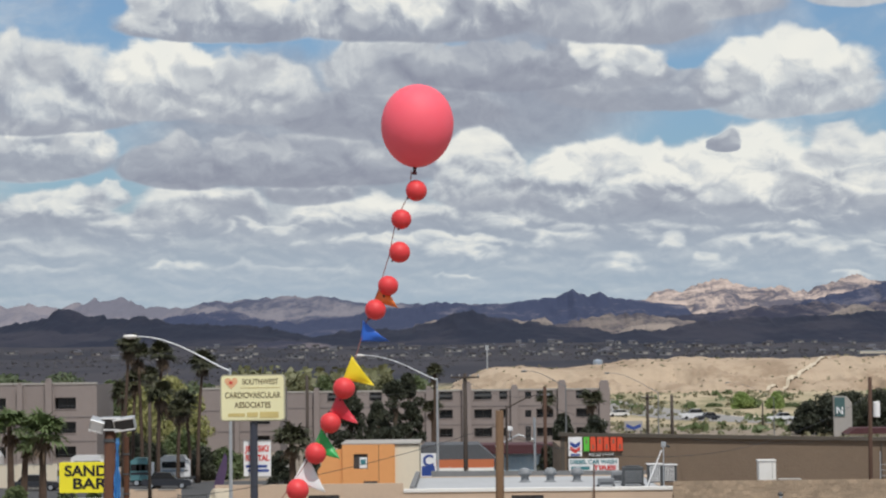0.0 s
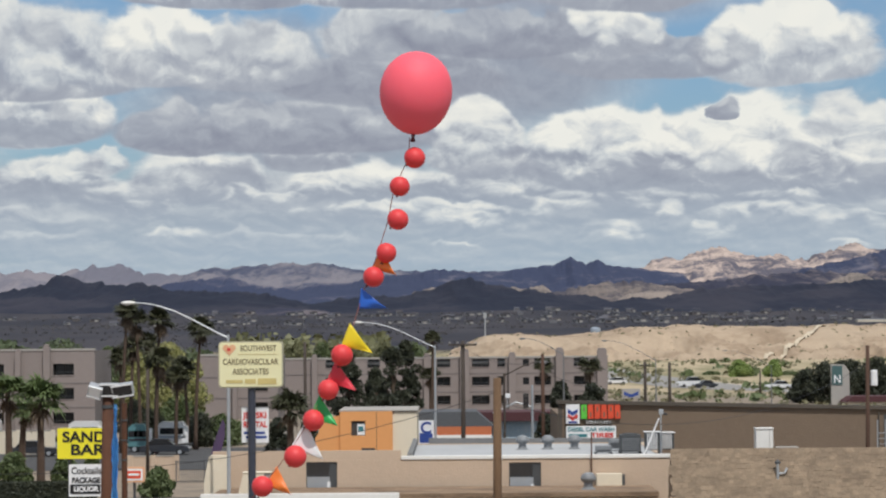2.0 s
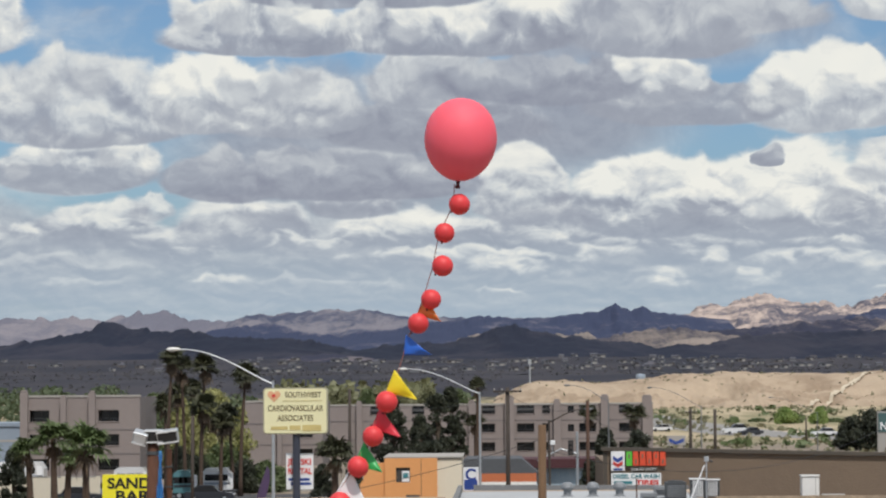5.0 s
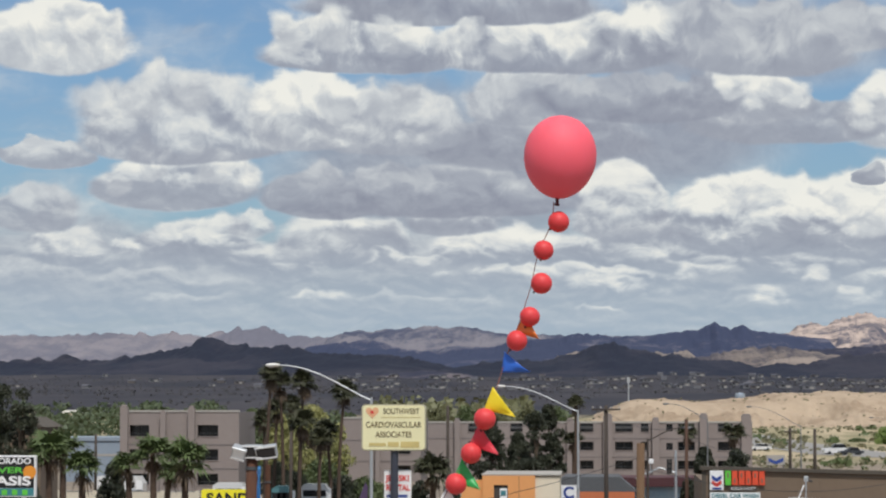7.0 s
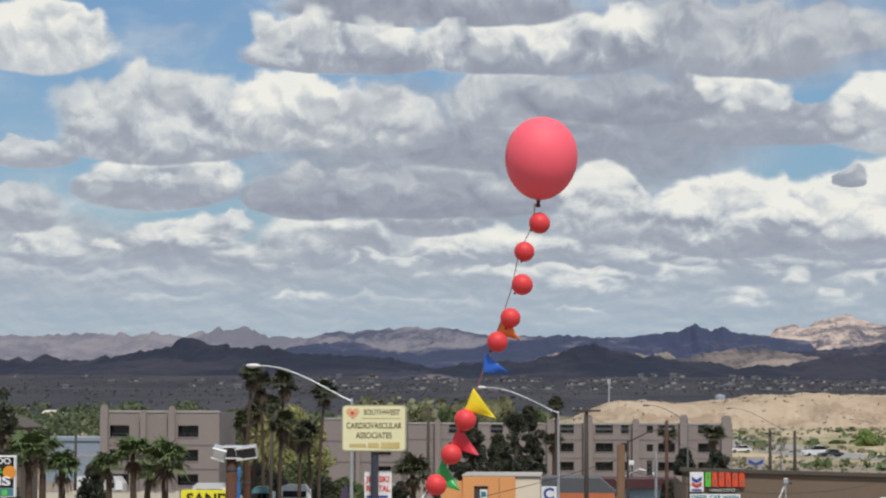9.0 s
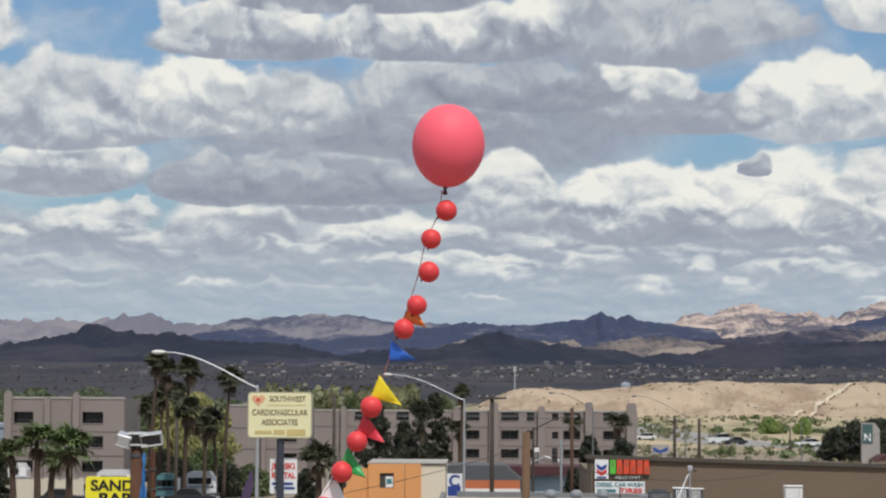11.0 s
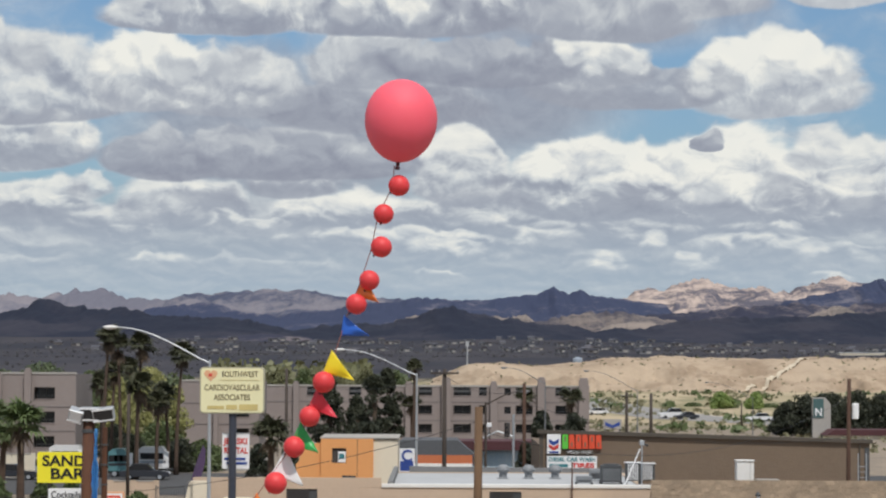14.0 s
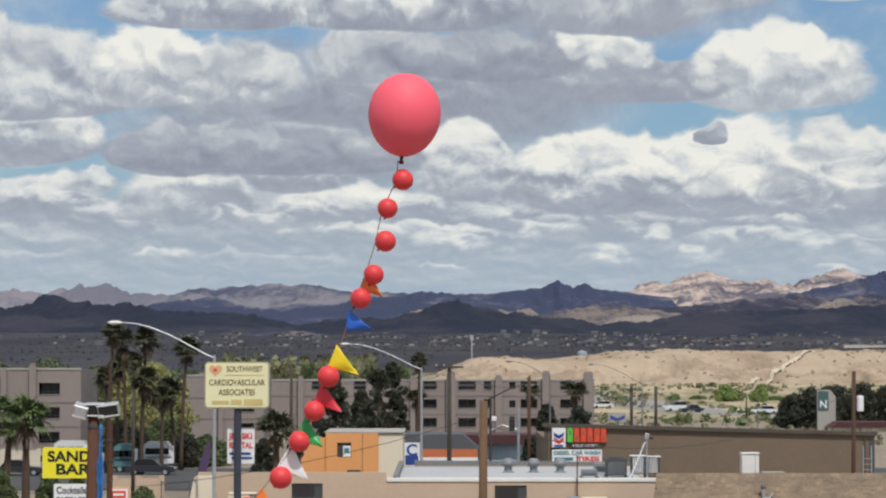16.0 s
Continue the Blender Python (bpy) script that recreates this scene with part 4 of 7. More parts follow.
def orange_kiosk():
    """Small orange stucco shop with a stepped parapet."""
    d = 152
    x0, xs, x1 = -8.58, -3.9, -2.43
    zt = 6.33
    k = thing("orange_shop", (x0, d, 0), "small orange stucco shop with a stepped parapet", "building")
    w = xs - x0
    zs = 4.98
    ox = 1.16
    out = [(0, 0), (w, 0), (w, zt), (1.5, zt)]
    for i in range(7):                                   # the curved shoulder
        a = math.pi / 2 * i / 6
        out.append((1.5 - 1.3 * (math.sin(a)), zt - 0.25 - (zt - zs - 0.3) * (1 - math.cos(a))))
    out.append((0, zs - 0.2))
    wx0, wx1, wz0, wz1 = 2.19, 3.04, 4.88, 5.77
    body = prism(out, 0.16, 0.5)
    part("wall", body, "orange_wall", k)
    part("front", facade(w - 1.5, 0, zt, [(wx0 - 1.5, wx1 - 1.5, wz0, wz1)], 0.155), "orange_wall", k).location.x = 1.5
    win = part("window", boxes((wx0, wx1, 0.11, 0.14, wz0, wz1)), "recess", k)
    part("pane", boxes((wx0 + 0.36, wx1 - 0.04, 0.06, 0.10, wz0 + 0.04, wz1 - 0.2)), "sign_white", win, "pale poster in the window")
    part("poster_print", boxes((wx0 + 0.42, wx1 - 0.12, 0.045, 0.056, wz0 + 0.25, wz1 - 0.33)), "ink_teal", win)
    part("body", prism([(0.3, 0), (x1 - x0 - 0.02, 0), (x1 - x0 - 0.02, zt - 0.15), (1.5, zt - 0.15), (0.3, zs - 0.4)], 0.503, 7.0), "orange_wall", k)
    part("side_wall", boxes((w + 0.003, x1 - x0, 0.2, 7.1, 0, zt - 0.05)), "cream_wall", k, "cream side wall")
    part("coping", boxes((1.44, x1 - x0 + 0.08, 0.08, 7.2, zt + 0.003, zt + 0.1), bevel=0.02), "concrete", k)
    part("seam", boxes((w * 0.79, w * 0.79 + 0.03, -0.01, -0.002, 0, zt - 0.02)), "dark_cap", k)
    part("low_window", boxes((2.8, 3.62, -0.03, -0.004, 3.96, 4.13)), "recess", k)
    return k


orange_kiosk()

# ---------------------------------------------------------------- tethered balloons
def balloon_bm(r, tall=1.08, sides=40, neck=0.06):
    """An egg-shaped balloon with a knot below; its centre at the origin."""
    prof = []
    for i in range(29):
        a = -math.pi / 2 + math.pi * i / 28
        z = math.sin(a) * r * tall
        rr = math.cos(a) * r * (1.0 + 0.07 * math.sin(a) - 0.02 * math.sin(2 * a))
        prof.append((max(rr, 0.002), z))
    return lathe(prof, sides)


def pennant_bm(w, h, curl, seed):
    """A triangular plastic flag that hangs on its cord and flutters."""
    rnd = random.Random(seed)
    n = 9
    bm = bmesh.new()
    rows = []
    for j in range(n):
        t = j / (n - 1)
        row = []
        for i in range(n):
            s = i / (n - 1)
            half = h * 0.5 * (1 - s)
            x = w * s
            z = half * (1 - 2 * t) - 0.30 * h * s
            y = curl * math.sin(s * 5 + t * 2 + seed) * 0.16 * s + 0.05 * curl * math.sin(t * 6 + s * 3) * s
            row.append(bm.verts.new((x, y, z)))
        rows.append(row)
    for a, b in zip(rows, rows[1:]):
        for i in range(n - 1):
            bm.faces.new((a[i], a[i + 1], b[i + 1], b[i]))
    bmesh.ops.remove_doubles(bm, verts=bm.verts, dist=1e-4)
    bmesh.ops.solidify(bm, geom=list(bm.faces), thickness=0.006)
    return bm


def balloon_string():
    y = 58
    foot = (-8.01, y, 0.0)
    b = thing("balloon_string", foot, "large pink-red balloon on a cord with small balloons and pennants", "balloon")

    def at(x, z):
        return (x - foot[0], 0.0, z)

    big = part("large_balloon", balloon_bm(0.84, 1.15, 64), "rubber_pink", b, "large matt pink-red balloon")
    big.location = at(-0.89, 16.57)
    big.rotation_euler = (0, radians(4), 0)
    smooth(big)
    kn = part("knot", lathe([(0.05, -0.17), (0.065, -0.13), (0.035, -0.08), (0.05, 0.0), (0.09, 0.06)], 14), "rubber_dark", big, "dark tied neck")
    kn.location = (0, 0, -0.84 * 1.15)
    cord = [at(-1.04, 15.54), at(-1.07, 15.06), at(-1.41, 14.37), at(-1.57, 13.58), at(-1.81, 12.83), at(-2.09, 12.11), at(-2.36, 11.26),
            at(-2.77, 10.35), at(-3.12, 9.57), at(-3.55, 8.78), at(-4.1, 8), at(-4.88, 7.09), at(-6.31, 4.87), (0, 0, 0.0)]
    part("cord", tubes([cord, 0.012, 6]), "cord", b, "thin reddish cord")
    spots = [(-0.93, 15.06, 19), (-1.28, 14.4, 18), (-1.33, 13.64, 19), (-1.6, 12.87, 18), (-1.9, 12.32, 18.5), (-2.64, 10.52, 19.5), (-2.96, 9.73, 18.5),
             (-3.31, 9.03, 19), (-3.73, 8.2, 20), (-4.49, 7.52, 19)]
    rnd = random.Random(2)
    for x, z, r in spots:
        s = part("small_balloon", balloon_bm(r * 58 / 4446, 0.98, 30), "rubber_red", b)
        s.location = at(x, z)
        s.location.y = -0.1
        s.rotation_euler = (rnd.uniform(-0.5, 0.5), rnd.uniform(0.2, 0.9), 0)
        smooth(s)
        k = part("knot", lathe([(0.03, -0.05), (0.016, -0.01), (0.03, 0.03)], 8), "rubber_dark", s)
        k.location = (0, 0, -r * 58 / 4446 * 0.98)
    flags = [(-1.83, 12.74, 40, 32, "vinyl_orange", 26, 1), (-2.22, 11.83, 44, 32, "vinyl_blue", 8, 2), (-2.56, 11, 50, 38, "vinyl_yellow", 22, 3),
             (-2.9, 10.15, 48, 38, "vinyl_red", 24, 4), (-3.29, 9.34, 46, 40, "vinyl_green", 24, 5), (-3.67, 8.7, 54, 46, "vinyl_white", 30, 6), (-4.29, 7.76, 42, 34, "vinyl_orange", 30, 7)]
    for x, z, fw, fh, mat, tilt, seed in flags:
        p = part("pennant", pennant_bm(fw * 1.12 * 58 / 4446, fh * 1.15 * 58 / 4446, 0.5 if seed != 6 else 0.06, seed), mat, b, mat.split("_")[1] + " plastic pennant")
        p.location = at(x, z)
        p.rotation_euler = (0, radians(tilt), radians(rnd.uniform(-10, 4)))
        smooth(p)


balloon_string()

# ---------------------------------------------------------------- plants
def frond_fan(bm, base, out, up, size, rnd, blades=11, droop=0.35):
    """One fan-palm leaf: a stalk and a fan of narrow blades."""
    side = out.cross(up).normalized()
    hub = base + out * size * 0.42
    w = 0.02 * size
    a, b = base + side * w, base - side * w
    c = hub
    bm.faces.new([bm.verts.new(p) for p in (a, b, c)])
    for k in range(blades):
        ang = radians(-100 + 200 * k / (blades - 1) + rnd.uniform(-6, 6))
        d = out * math.cos(ang) + side * math.sin(ang)
        ln = size * (0.62 - 0.12 * abs(math.sin(ang))) * rnd.uniform(0.85, 1.1)
        t = side * math.cos(ang) - out * math.sin(ang)
        mid = hub + d * ln * 0.55 + up * 0.03 * size
        tip = hub + d * ln + Vector((0, 0, -droop * ln * rnd.uniform(0.5, 1.3)))
        ww = size * 0.055
        v = [bm.verts.new(p) for p in (hub, mid + t * ww, tip, mid - t * ww)]
        bm.faces.new(v)


def palm(x, y, crown_z, size, label, seed, green="palm_leaf", skirt=1.0, lean=0.3, trunk=0.2, fronds=34):
    rnd = random.Random(seed)
    p = thing("palm_tree", (x, y, 0), label, "palm tree", "palm trees")
    lx, ly = rnd.uniform(-lean, lean), rnd.uniform(-lean, lean)
    pts, rad = [], []
    for i in range(9):
        t = i / 8
        pts.append((lx * t * t, ly * t * t, crown_z * t))
        rad.append(trunk * (1.35 - 0.55 * t) if i else trunk * 1.8)
    smooth(part("trunk", tubes([pts, rad, 10]), "palm_trunk", p))
    top = Vector(pts[-1])
    bm = bmesh.new()
    for i in range(fronds):
        a = rnd.uniform(0, 2 * math.pi)
        e = radians(rnd.triangular(-35, 85, 22))
        out = Vector((math.cos(a) * math.cos(e), math.sin(a) * math.cos(e), math.sin(e)))
        up = Vector((0, 0, 1)) - out * out.z
        up = up.normalized() if up.length > 0.05 else Vector((1, 0, 0))
        frond_fan(bm, top + Vector((0, 0, rnd.uniform(-0.15, 0.1))), out, up, size * rnd.uniform(0.8, 1.1), rnd, 11, 0.3)
    part("crown", bm, green, p, "fan-shaped green fronds")
    if skirt:
        bm = bmesh.new()
        for i in range(int(20 * skirt)):
            a = rnd.uniform(0, 2 * math.pi)
            e = radians(rnd.uniform(-78, -45))
            out = Vector((math.cos(a) * math.cos(e), math.sin(a) * math.cos(e), math.sin(e)))
            up = (Vector((0, 0, 1)) - out * out.z).normalized()
            frond_fan(bm, top + Vector((0, 0, rnd.uniform(-0.5, -0.1))), out, up, size * rnd.uniform(0.55, 0.85), rnd, 7, 0.5)
        part("skirt", bm, "palm_dead", p, "hanging dry brown fronds")
    return p


def leaf_cloud(bm, clumps, per, leaf, rnd, flat=0.8):
    """Many small leaves in uneven clumps: (x, y, z, radius)."""
    for cx, cy, cz, r in clumps:
        for _ in range(per):
            d = Vector((rnd.gauss(0, 1), rnd.gauss(0, 1), rnd.gauss(0, 1))).normalized() * r * rnd.uniform(0.35, 1.05) ** 0.6
            c = Vector((cx, cy, cz)) + Vector((d.x, d.y, d.z * flat))
            q = Euler((rnd.uniform(0, 6.3), rnd.uniform(0, 6.3), rnd.uniform(0, 6.3))).to_matrix()
            s = leaf * rnd.uniform(0.6, 1.4)
            bm.faces.new([bm.verts.new(c + q @ Vector(v)) for v in ((-s, 0, 0), (0, -s * 0.5, 0), (s, 0, 0), (0, s * 0.5, 0))])


def tree(x, y, w, h, mat, label, seed, bare=0.22, clumps=26, per=70, leaf=0.22, name="tree", category="tree", top=0.6, group="trees"):
    """Tapered trunk, limbs and a crown of leaf clumps with gaps."""
    rnd = random.Random(seed)
    t = thing(name, (x, y, land(x, y)), label, category, group)
    r0 = max(0.06, h * 0.025)
    bm = bmesh.new()
    tube(bm, [(0, 0, -0.1), (rnd.uniform(-0.1, 0.1) * w, 0, h * 0.3), (rnd.uniform(-0.1, 0.1) * w, 0, h * 0.75)], [r0 * 1.3, r0, r0 * 0.4], 8)
    spots = []
    for i in range(clumps):
        a = rnd.uniform(0, 2 * math.pi)
        f = rnd.uniform(0, 1)
        z = h * (bare + (0.95 - bare) * f)
        belly = math.sin(math.pi * min(max((f * 0.9 + 0.1) ** top, 0), 1)) ** 0.6
        rr = w * 0.5 * belly * rnd.uniform(0.25, 0.95)
        spots.append((math.cos(a) * rr, math.sin(a) * rr, z, w * rnd.uniform(0.12, 0.22)))
    for sx, sy, sz, _ in spots[:7]:
        tube(bm, [(0, 0, h * bare * rnd.uniform(0.8, 1.4)), (sx * 0.5, sy * 0.5, sz * 0.8), (sx, sy, sz)], [r0 * 0.55, r0 * 0.35, r0 * 0.12], 6)
    part("trunk", bm, "bark", t)
    bm = bmesh.new()
    leaf_cloud(bm, spots, per, leaf, rnd)
    part("crown", bm, mat, t, "loose crown of small leaves")
    return t


# tall fan palms in a group by the near apartment block
TALL = "tall slender fan palm with a dark ragged crown"
for i, (x, z, y, s) in enumerate([(-31.42, 13.23, 236, 1.5), (-30.23, 12.3, 240, 1.6), (-28.53, 12.45, 238, 1.6), (-25.15, 11.65, 242, 1.6), (-31.93, 9.89, 246, 1.5),
                                  (-33.4, 8.86, 250, 1.4), (-28, 8.68, 234, 1.7), (-26.83, 7.06, 240, 1.5), (-26.28, 7.68, 246, 1.6), (-30.95, 10.43, 252, 1.3)]):
    palm(x, y, z, s * 1.1, TALL, 20 + i, "palm_leaf", 0.85, 0.6, 0.155, 44)
# palms by the long block
for i, (x, z, y, s) in enumerate([(-2.83, 10.26, 300, 1.5), (-3.17, 5.84, 306, 1.7), (11.28, 6.4, 330, 1.8), (17.93, 6.33, 335, 2.2)]):
    palm(x, y, z, s, "fan palm standing before an apartment block", 40 + i, "palm_leaf", 0.5, 0.3, 0.17, 40)
# shorter greener palms near the bar
for i, (x, z, y, s) in enumerate([(-33.13, 6.9, 186, 2.0), (-29.8, 6.55, 180, 2.2), (-33.25, 5.39, 192, 1.5), (-39.24, 7.32, 178, 2.0), (-39.13, 7.4, 182, 1.9),
                                  (-36.42, 6.17, 176, 1.8), (-36.39, 5.85, 194, 1.6)]):
    palm(x, y, z, s, "bushy green fan palm with a thick brown trunk", 60 + i, "palm_green", 0.4, 0.3, 0.24, 44)
palm(-12.96, 196, 5.36, 2.0, "low shaggy fan palm with dark fronds", 80, "palm_leaf", 0.6, 0.2, 0.26, 44)

# broadleaf and pine trees
_k = 100
for x, y, w, h, mat, lab, bare in [
    (-30.17, 262, 7.07, 10.41, "leaf_olive", "airy yellow-green desert tree behind the palms", 0.12),
    (-33.27, 268, 4.82, 8.71, "leaf_olive", "airy yellow-green desert tree behind the palms", 0.12),
    (-27.04, 258, 4.06, 8.33, "leaf_olive", "airy yellow-green desert tree behind the palms", 0.10),
    (-28.44, 256, 6.33, 4.55, "leaf_mid", "low green tree with dense leaves", 0.05),
    (-33.02, 258, 4.06, 4.15, "leaf_dark", "dark low tree with dense leaves", 0.05),
    (-26.0, 250, 5.0, 3.1, "leaf_dark", "dark low tree with dense leaves", 0.05),
    (-30.6, 249, 5.0, 3.4, "leaf_dark", "dark low tree with dense leaves", 0.05),
    (-23.4, 251, 4.2, 2.9, "leaf_mid", "low green tree with dense leaves", 0.05),
    (-13.39, 310, 4.32, 8.91, "leaf_dark", "dark upright evergreen tree", 0.10),
    (-7.96, 305, 4.94, 9.49, "leaf_dark", "tall dark evergreen tree", 0.08),
    (-6.18, 312, 3.51, 10.58, "leaf_dark", "tall dark evergreen tree", 0.10),
    (-10.23, 316, 3.13, 6.74, "leaf_dark", "dark evergreen tree by apartments", 0.08),
    (13.42, 326, 3.23, 4.69, "leaf_dark", "dark round tree by an apartment block", 0.10),
    (17.24, 322, 4.2, 4.34, "leaf_dark", "dark round tree by an apartment block", 0.10),
    (7.16, 204, 2.11, 4.48, "leaf_dark", "dark bush beside a blue painted wall", 0.03),
    (-46.33, 200, 3.6, 11.99, "leaf_dark", "dark gnarled tree beside a brown house", 0.15),
    (-49.29, 205, 4.15, 12.29, "leaf_dark", "dark gnarled tree beside a brown house", 0.15),
    (-38.87, 200, 2.7, 5.96, "leaf_dark", "dark low tree behind palms", 0.10),
    (-31.11, 176, 2.38, 3, "leaf_mid", "small round shrub with dark green leaves", 0.10),
    (-28.33, 182, 2.13, 2.49, "leaf_mid", "small round shrub with dark green leaves", 0.10),
    (-26.94, 186, 2.09, 1.96, "leaf_mid", "small round shrub with dark green leaves", 0.08),
    (-20.47, 172, 2.32, 1.79, "leaf_mid", "small round shrub with dark green leaves", 0.05),
    (53.38, 384, 5.18, 5.13, "leaf_dark", "dark evergreen tree by a signpost", 0.05),
    (55.56, 380, 6.84, 5.87, "leaf_dark", "dark evergreen tree by a signpost", 0.05),
    (59.6, 392, 6.5, 6.0, "leaf_dark", "dark evergreen tree by a signpost", 0.05),
    (62.62, 400, 8.64, 5.78, "leaf_dark", "dark evergreen tree by a signpost", 0.05),
    (65.83, 395, 8, 6.2, "leaf_dark", "dark evergreen tree by a signpost", 0.05),
    (69.12, 390, 8.42, 6.09, "leaf_dark", "dark evergreen tree by a signpost", 0.05),
    (74.84, 398, 6.27, 5.63, "leaf_dark", "dark evergreen tree by a signpost", 0.05),
    (-26.47, 410, 6.46, 9.34, "olive_dull", "olive-green tree showing above an apartment roof", 0.12),
    (-22.29, 420, 5.67, 9.87, "leaf_mid", "green tree showing above an apartment roof", 0.12),
    (-16.99, 415, 6.53, 9.13, "olive_dull", "olive-green tree showing above an apartment roof", 0.12),
    (-12.33, 425, 5.74, 10.04, "olive_dull", "olive-green tree showing above an apartment roof", 0.12),
    (-7.33, 418, 5.64, 9.5, "leaf_mid", "green tree showing above an apartment roof", 0.12),
    (-45.72, 330, 4.45, 9.81, "leaf_mid", "green tree showing beside an apartment roof", 0.12),
    (-38.73, 300, 4.05, 9.79, "leaf_olive", "airy yellow-green desert tree behind the palms", 0.12),
    (-14.64, 206, 2.32, 4.42, "leaf_dark", "dark bush beside a low fan palm", 0.04),
    (-11.9, 202, 2.09, 4.37, "leaf_dark", "dark bush beside a low fan palm", 0.04),
    (63.0, 560, 6.0, 4.0, "leaf_bright", "bright green roadside tree", 0.10),
    (65.07, 565, 4.32, 1.85, "leaf_mid", "green leafy roadside tree", 0.10),
    (70.1, 556, 4.8, 4.3, "leaf_bright", "bright green roadside tree", 0.10),
    (75.38, 570, 5.13, 1, "leaf_mid", "green leafy roadside tree", 0.10),
    (58.83, 580, 3.91, 1.35, "leaf_mid", "green leafy roadside tree", 0.10),
]:
    _k += 1
    tree(x, y, w, h - land(x, y), mat, lab, _k, bare, 46, 150, 0.15 if y < 300 else 0.2)

# the clipped hedge along the bar's yard
_bm = bmesh.new()
_rnd = random.Random(8)
box(_bm, -5.6, 5.6, -0.5, 0.5, 0, 1.7)
for _ in range(9000):
    f = _rnd.random()
    c = Vector((_rnd.uniform(-5.7, 5.7), -0.55 if f < 0.6 else _rnd.uniform(-0.55, 0.55), _rnd.uniform(0.05, 1.75) if f < 0.6 else 1.74))
    c += Vector((0, _rnd.uniform(-0.06, 0.06), _rnd.uniform(-0.05, 0.06)))
    q = Euler((_rnd.uniform(0, 6.3), _rnd.uniform(0, 6.3), 0)).to_matrix()
    _bm.faces.new([_bm.verts.new(c + q @ Vector(v)) for v in ((-0.09, 0, 0), (0, -0.05, 0), (0.09, 0, 0), (0, 0.05, 0))])
hedge = part("hedge", _bm, "leaf_dark")
hedge.location = (-28.57, 160, 0)
tagged(hedge, "long clipped dark green hedge", "hedge")


def scatter(name, label, category, mat, count, area, size, seed, per=9, density=None, tall=1.0, leaf=1.0):
    """Low plants over a stretch of land, as one object."""
    rnd = random.Random(seed)
    bm_v, bm_f = [], []
    y0, y1, b0, b1 = area
    made = 0
    while made < count:
        y = rnd.uniform(y0, y1)
        x = rnd.uniform(b0, b1) * y
        if density and density(x, y) < rnd.random():
            continue
        made += 1
        z = max(land(x, y), bluff_height(x, y) if 720 < y < 1160 and -18 < x < 260 else -9)
        s = size * rnd.uniform(0.5, 1.5)
        for _ in range(per):
            c = Vector((x + rnd.uniform(-s, s), y + rnd.uniform(-s, s), z + rnd.uniform(0.1, 1.0) * s * tall))
            q = Euler((rnd.uniform(0, 6.3), rnd.uniform(0, 6.3), 0)).to_matrix()
            k = s * leaf * rnd.uniform(0.35, 0.7)
            n = len(bm_v)
            bm_v.extend([c + q @ Vector(v) for v in ((-k, -k * 0.4, 0), (k, -k * 0.6, 0), (k * 0.6, k, 0), (-k * 0.7, k * 0.6, 0))])
            bm_f.append((n, n + 1, n + 2, n + 3))
    me = bpy.data.meshes.new(name)
    me.from_pydata(bm_v, [], bm_f)
    me.materials.append(M[mat])
    return tagged(new(name, me), label, category, kind="stuff")


# far brush is toned to the cloud-shade colour of the plain
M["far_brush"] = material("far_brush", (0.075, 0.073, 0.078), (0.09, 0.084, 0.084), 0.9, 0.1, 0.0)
patchy = lambda x, y: step(0.5 + 1.6 * fractal(x * 0.02, y * 0.006, 4.0))
scatter("desert_scrub", "dry olive desert scrub over sandy flats", "shrubs", "scrub", 520, (500, 745, 0.03, 0.22), 0.55, 1, 7, patchy)
scatter("green_scrub", "greener shrubs along the wash", "shrubs", "leaf_mid", 45, (540, 720, 0.05, 0.22), 0.9, 2, 9, patchy)
scatter("bluff_scrub", "sparse dark scrub on the bluff", "shrubs", "scrub", 420, (735, 900, -0.01, 0.22), 0.38, 3, 6)
scatter("river_trees", "belt of green trees along the river", "trees", "leaf_town", 140, (640, 1000, -0.27, -0.15), 2.2, 4, 60, None, 1.6, 0.4)
scatter("olive_trees", "belt of olive trees behind the apartments", "trees", "olive_dull", 75, (440, 520, -0.09, -0.032), 2.3, 5, 120, None, 3.3, 0.33)
scatter("town_trees", "dark and olive trees beyond the apartments", "trees", "leaf_town", 260, (500, 800, -0.27, -0.012), 2.0, 14, 60, None, 1.8, 0.38)
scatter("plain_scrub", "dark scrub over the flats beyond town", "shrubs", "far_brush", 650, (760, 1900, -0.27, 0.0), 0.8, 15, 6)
scatter("roadside_bushes", "low green bushes beside the highway", "shrubs", "leaf_mid", 22, (380, 470, 0.062, 0.17), 0.8, 16, 14)
scatter("dry_grass", "dry pale grass and weeds on bare lots", "grass", "scrub", 500, (300, 470, 0.05, 0.19), 0.4, 17, 7)
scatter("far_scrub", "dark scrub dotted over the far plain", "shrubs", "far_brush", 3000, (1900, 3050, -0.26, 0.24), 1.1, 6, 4)

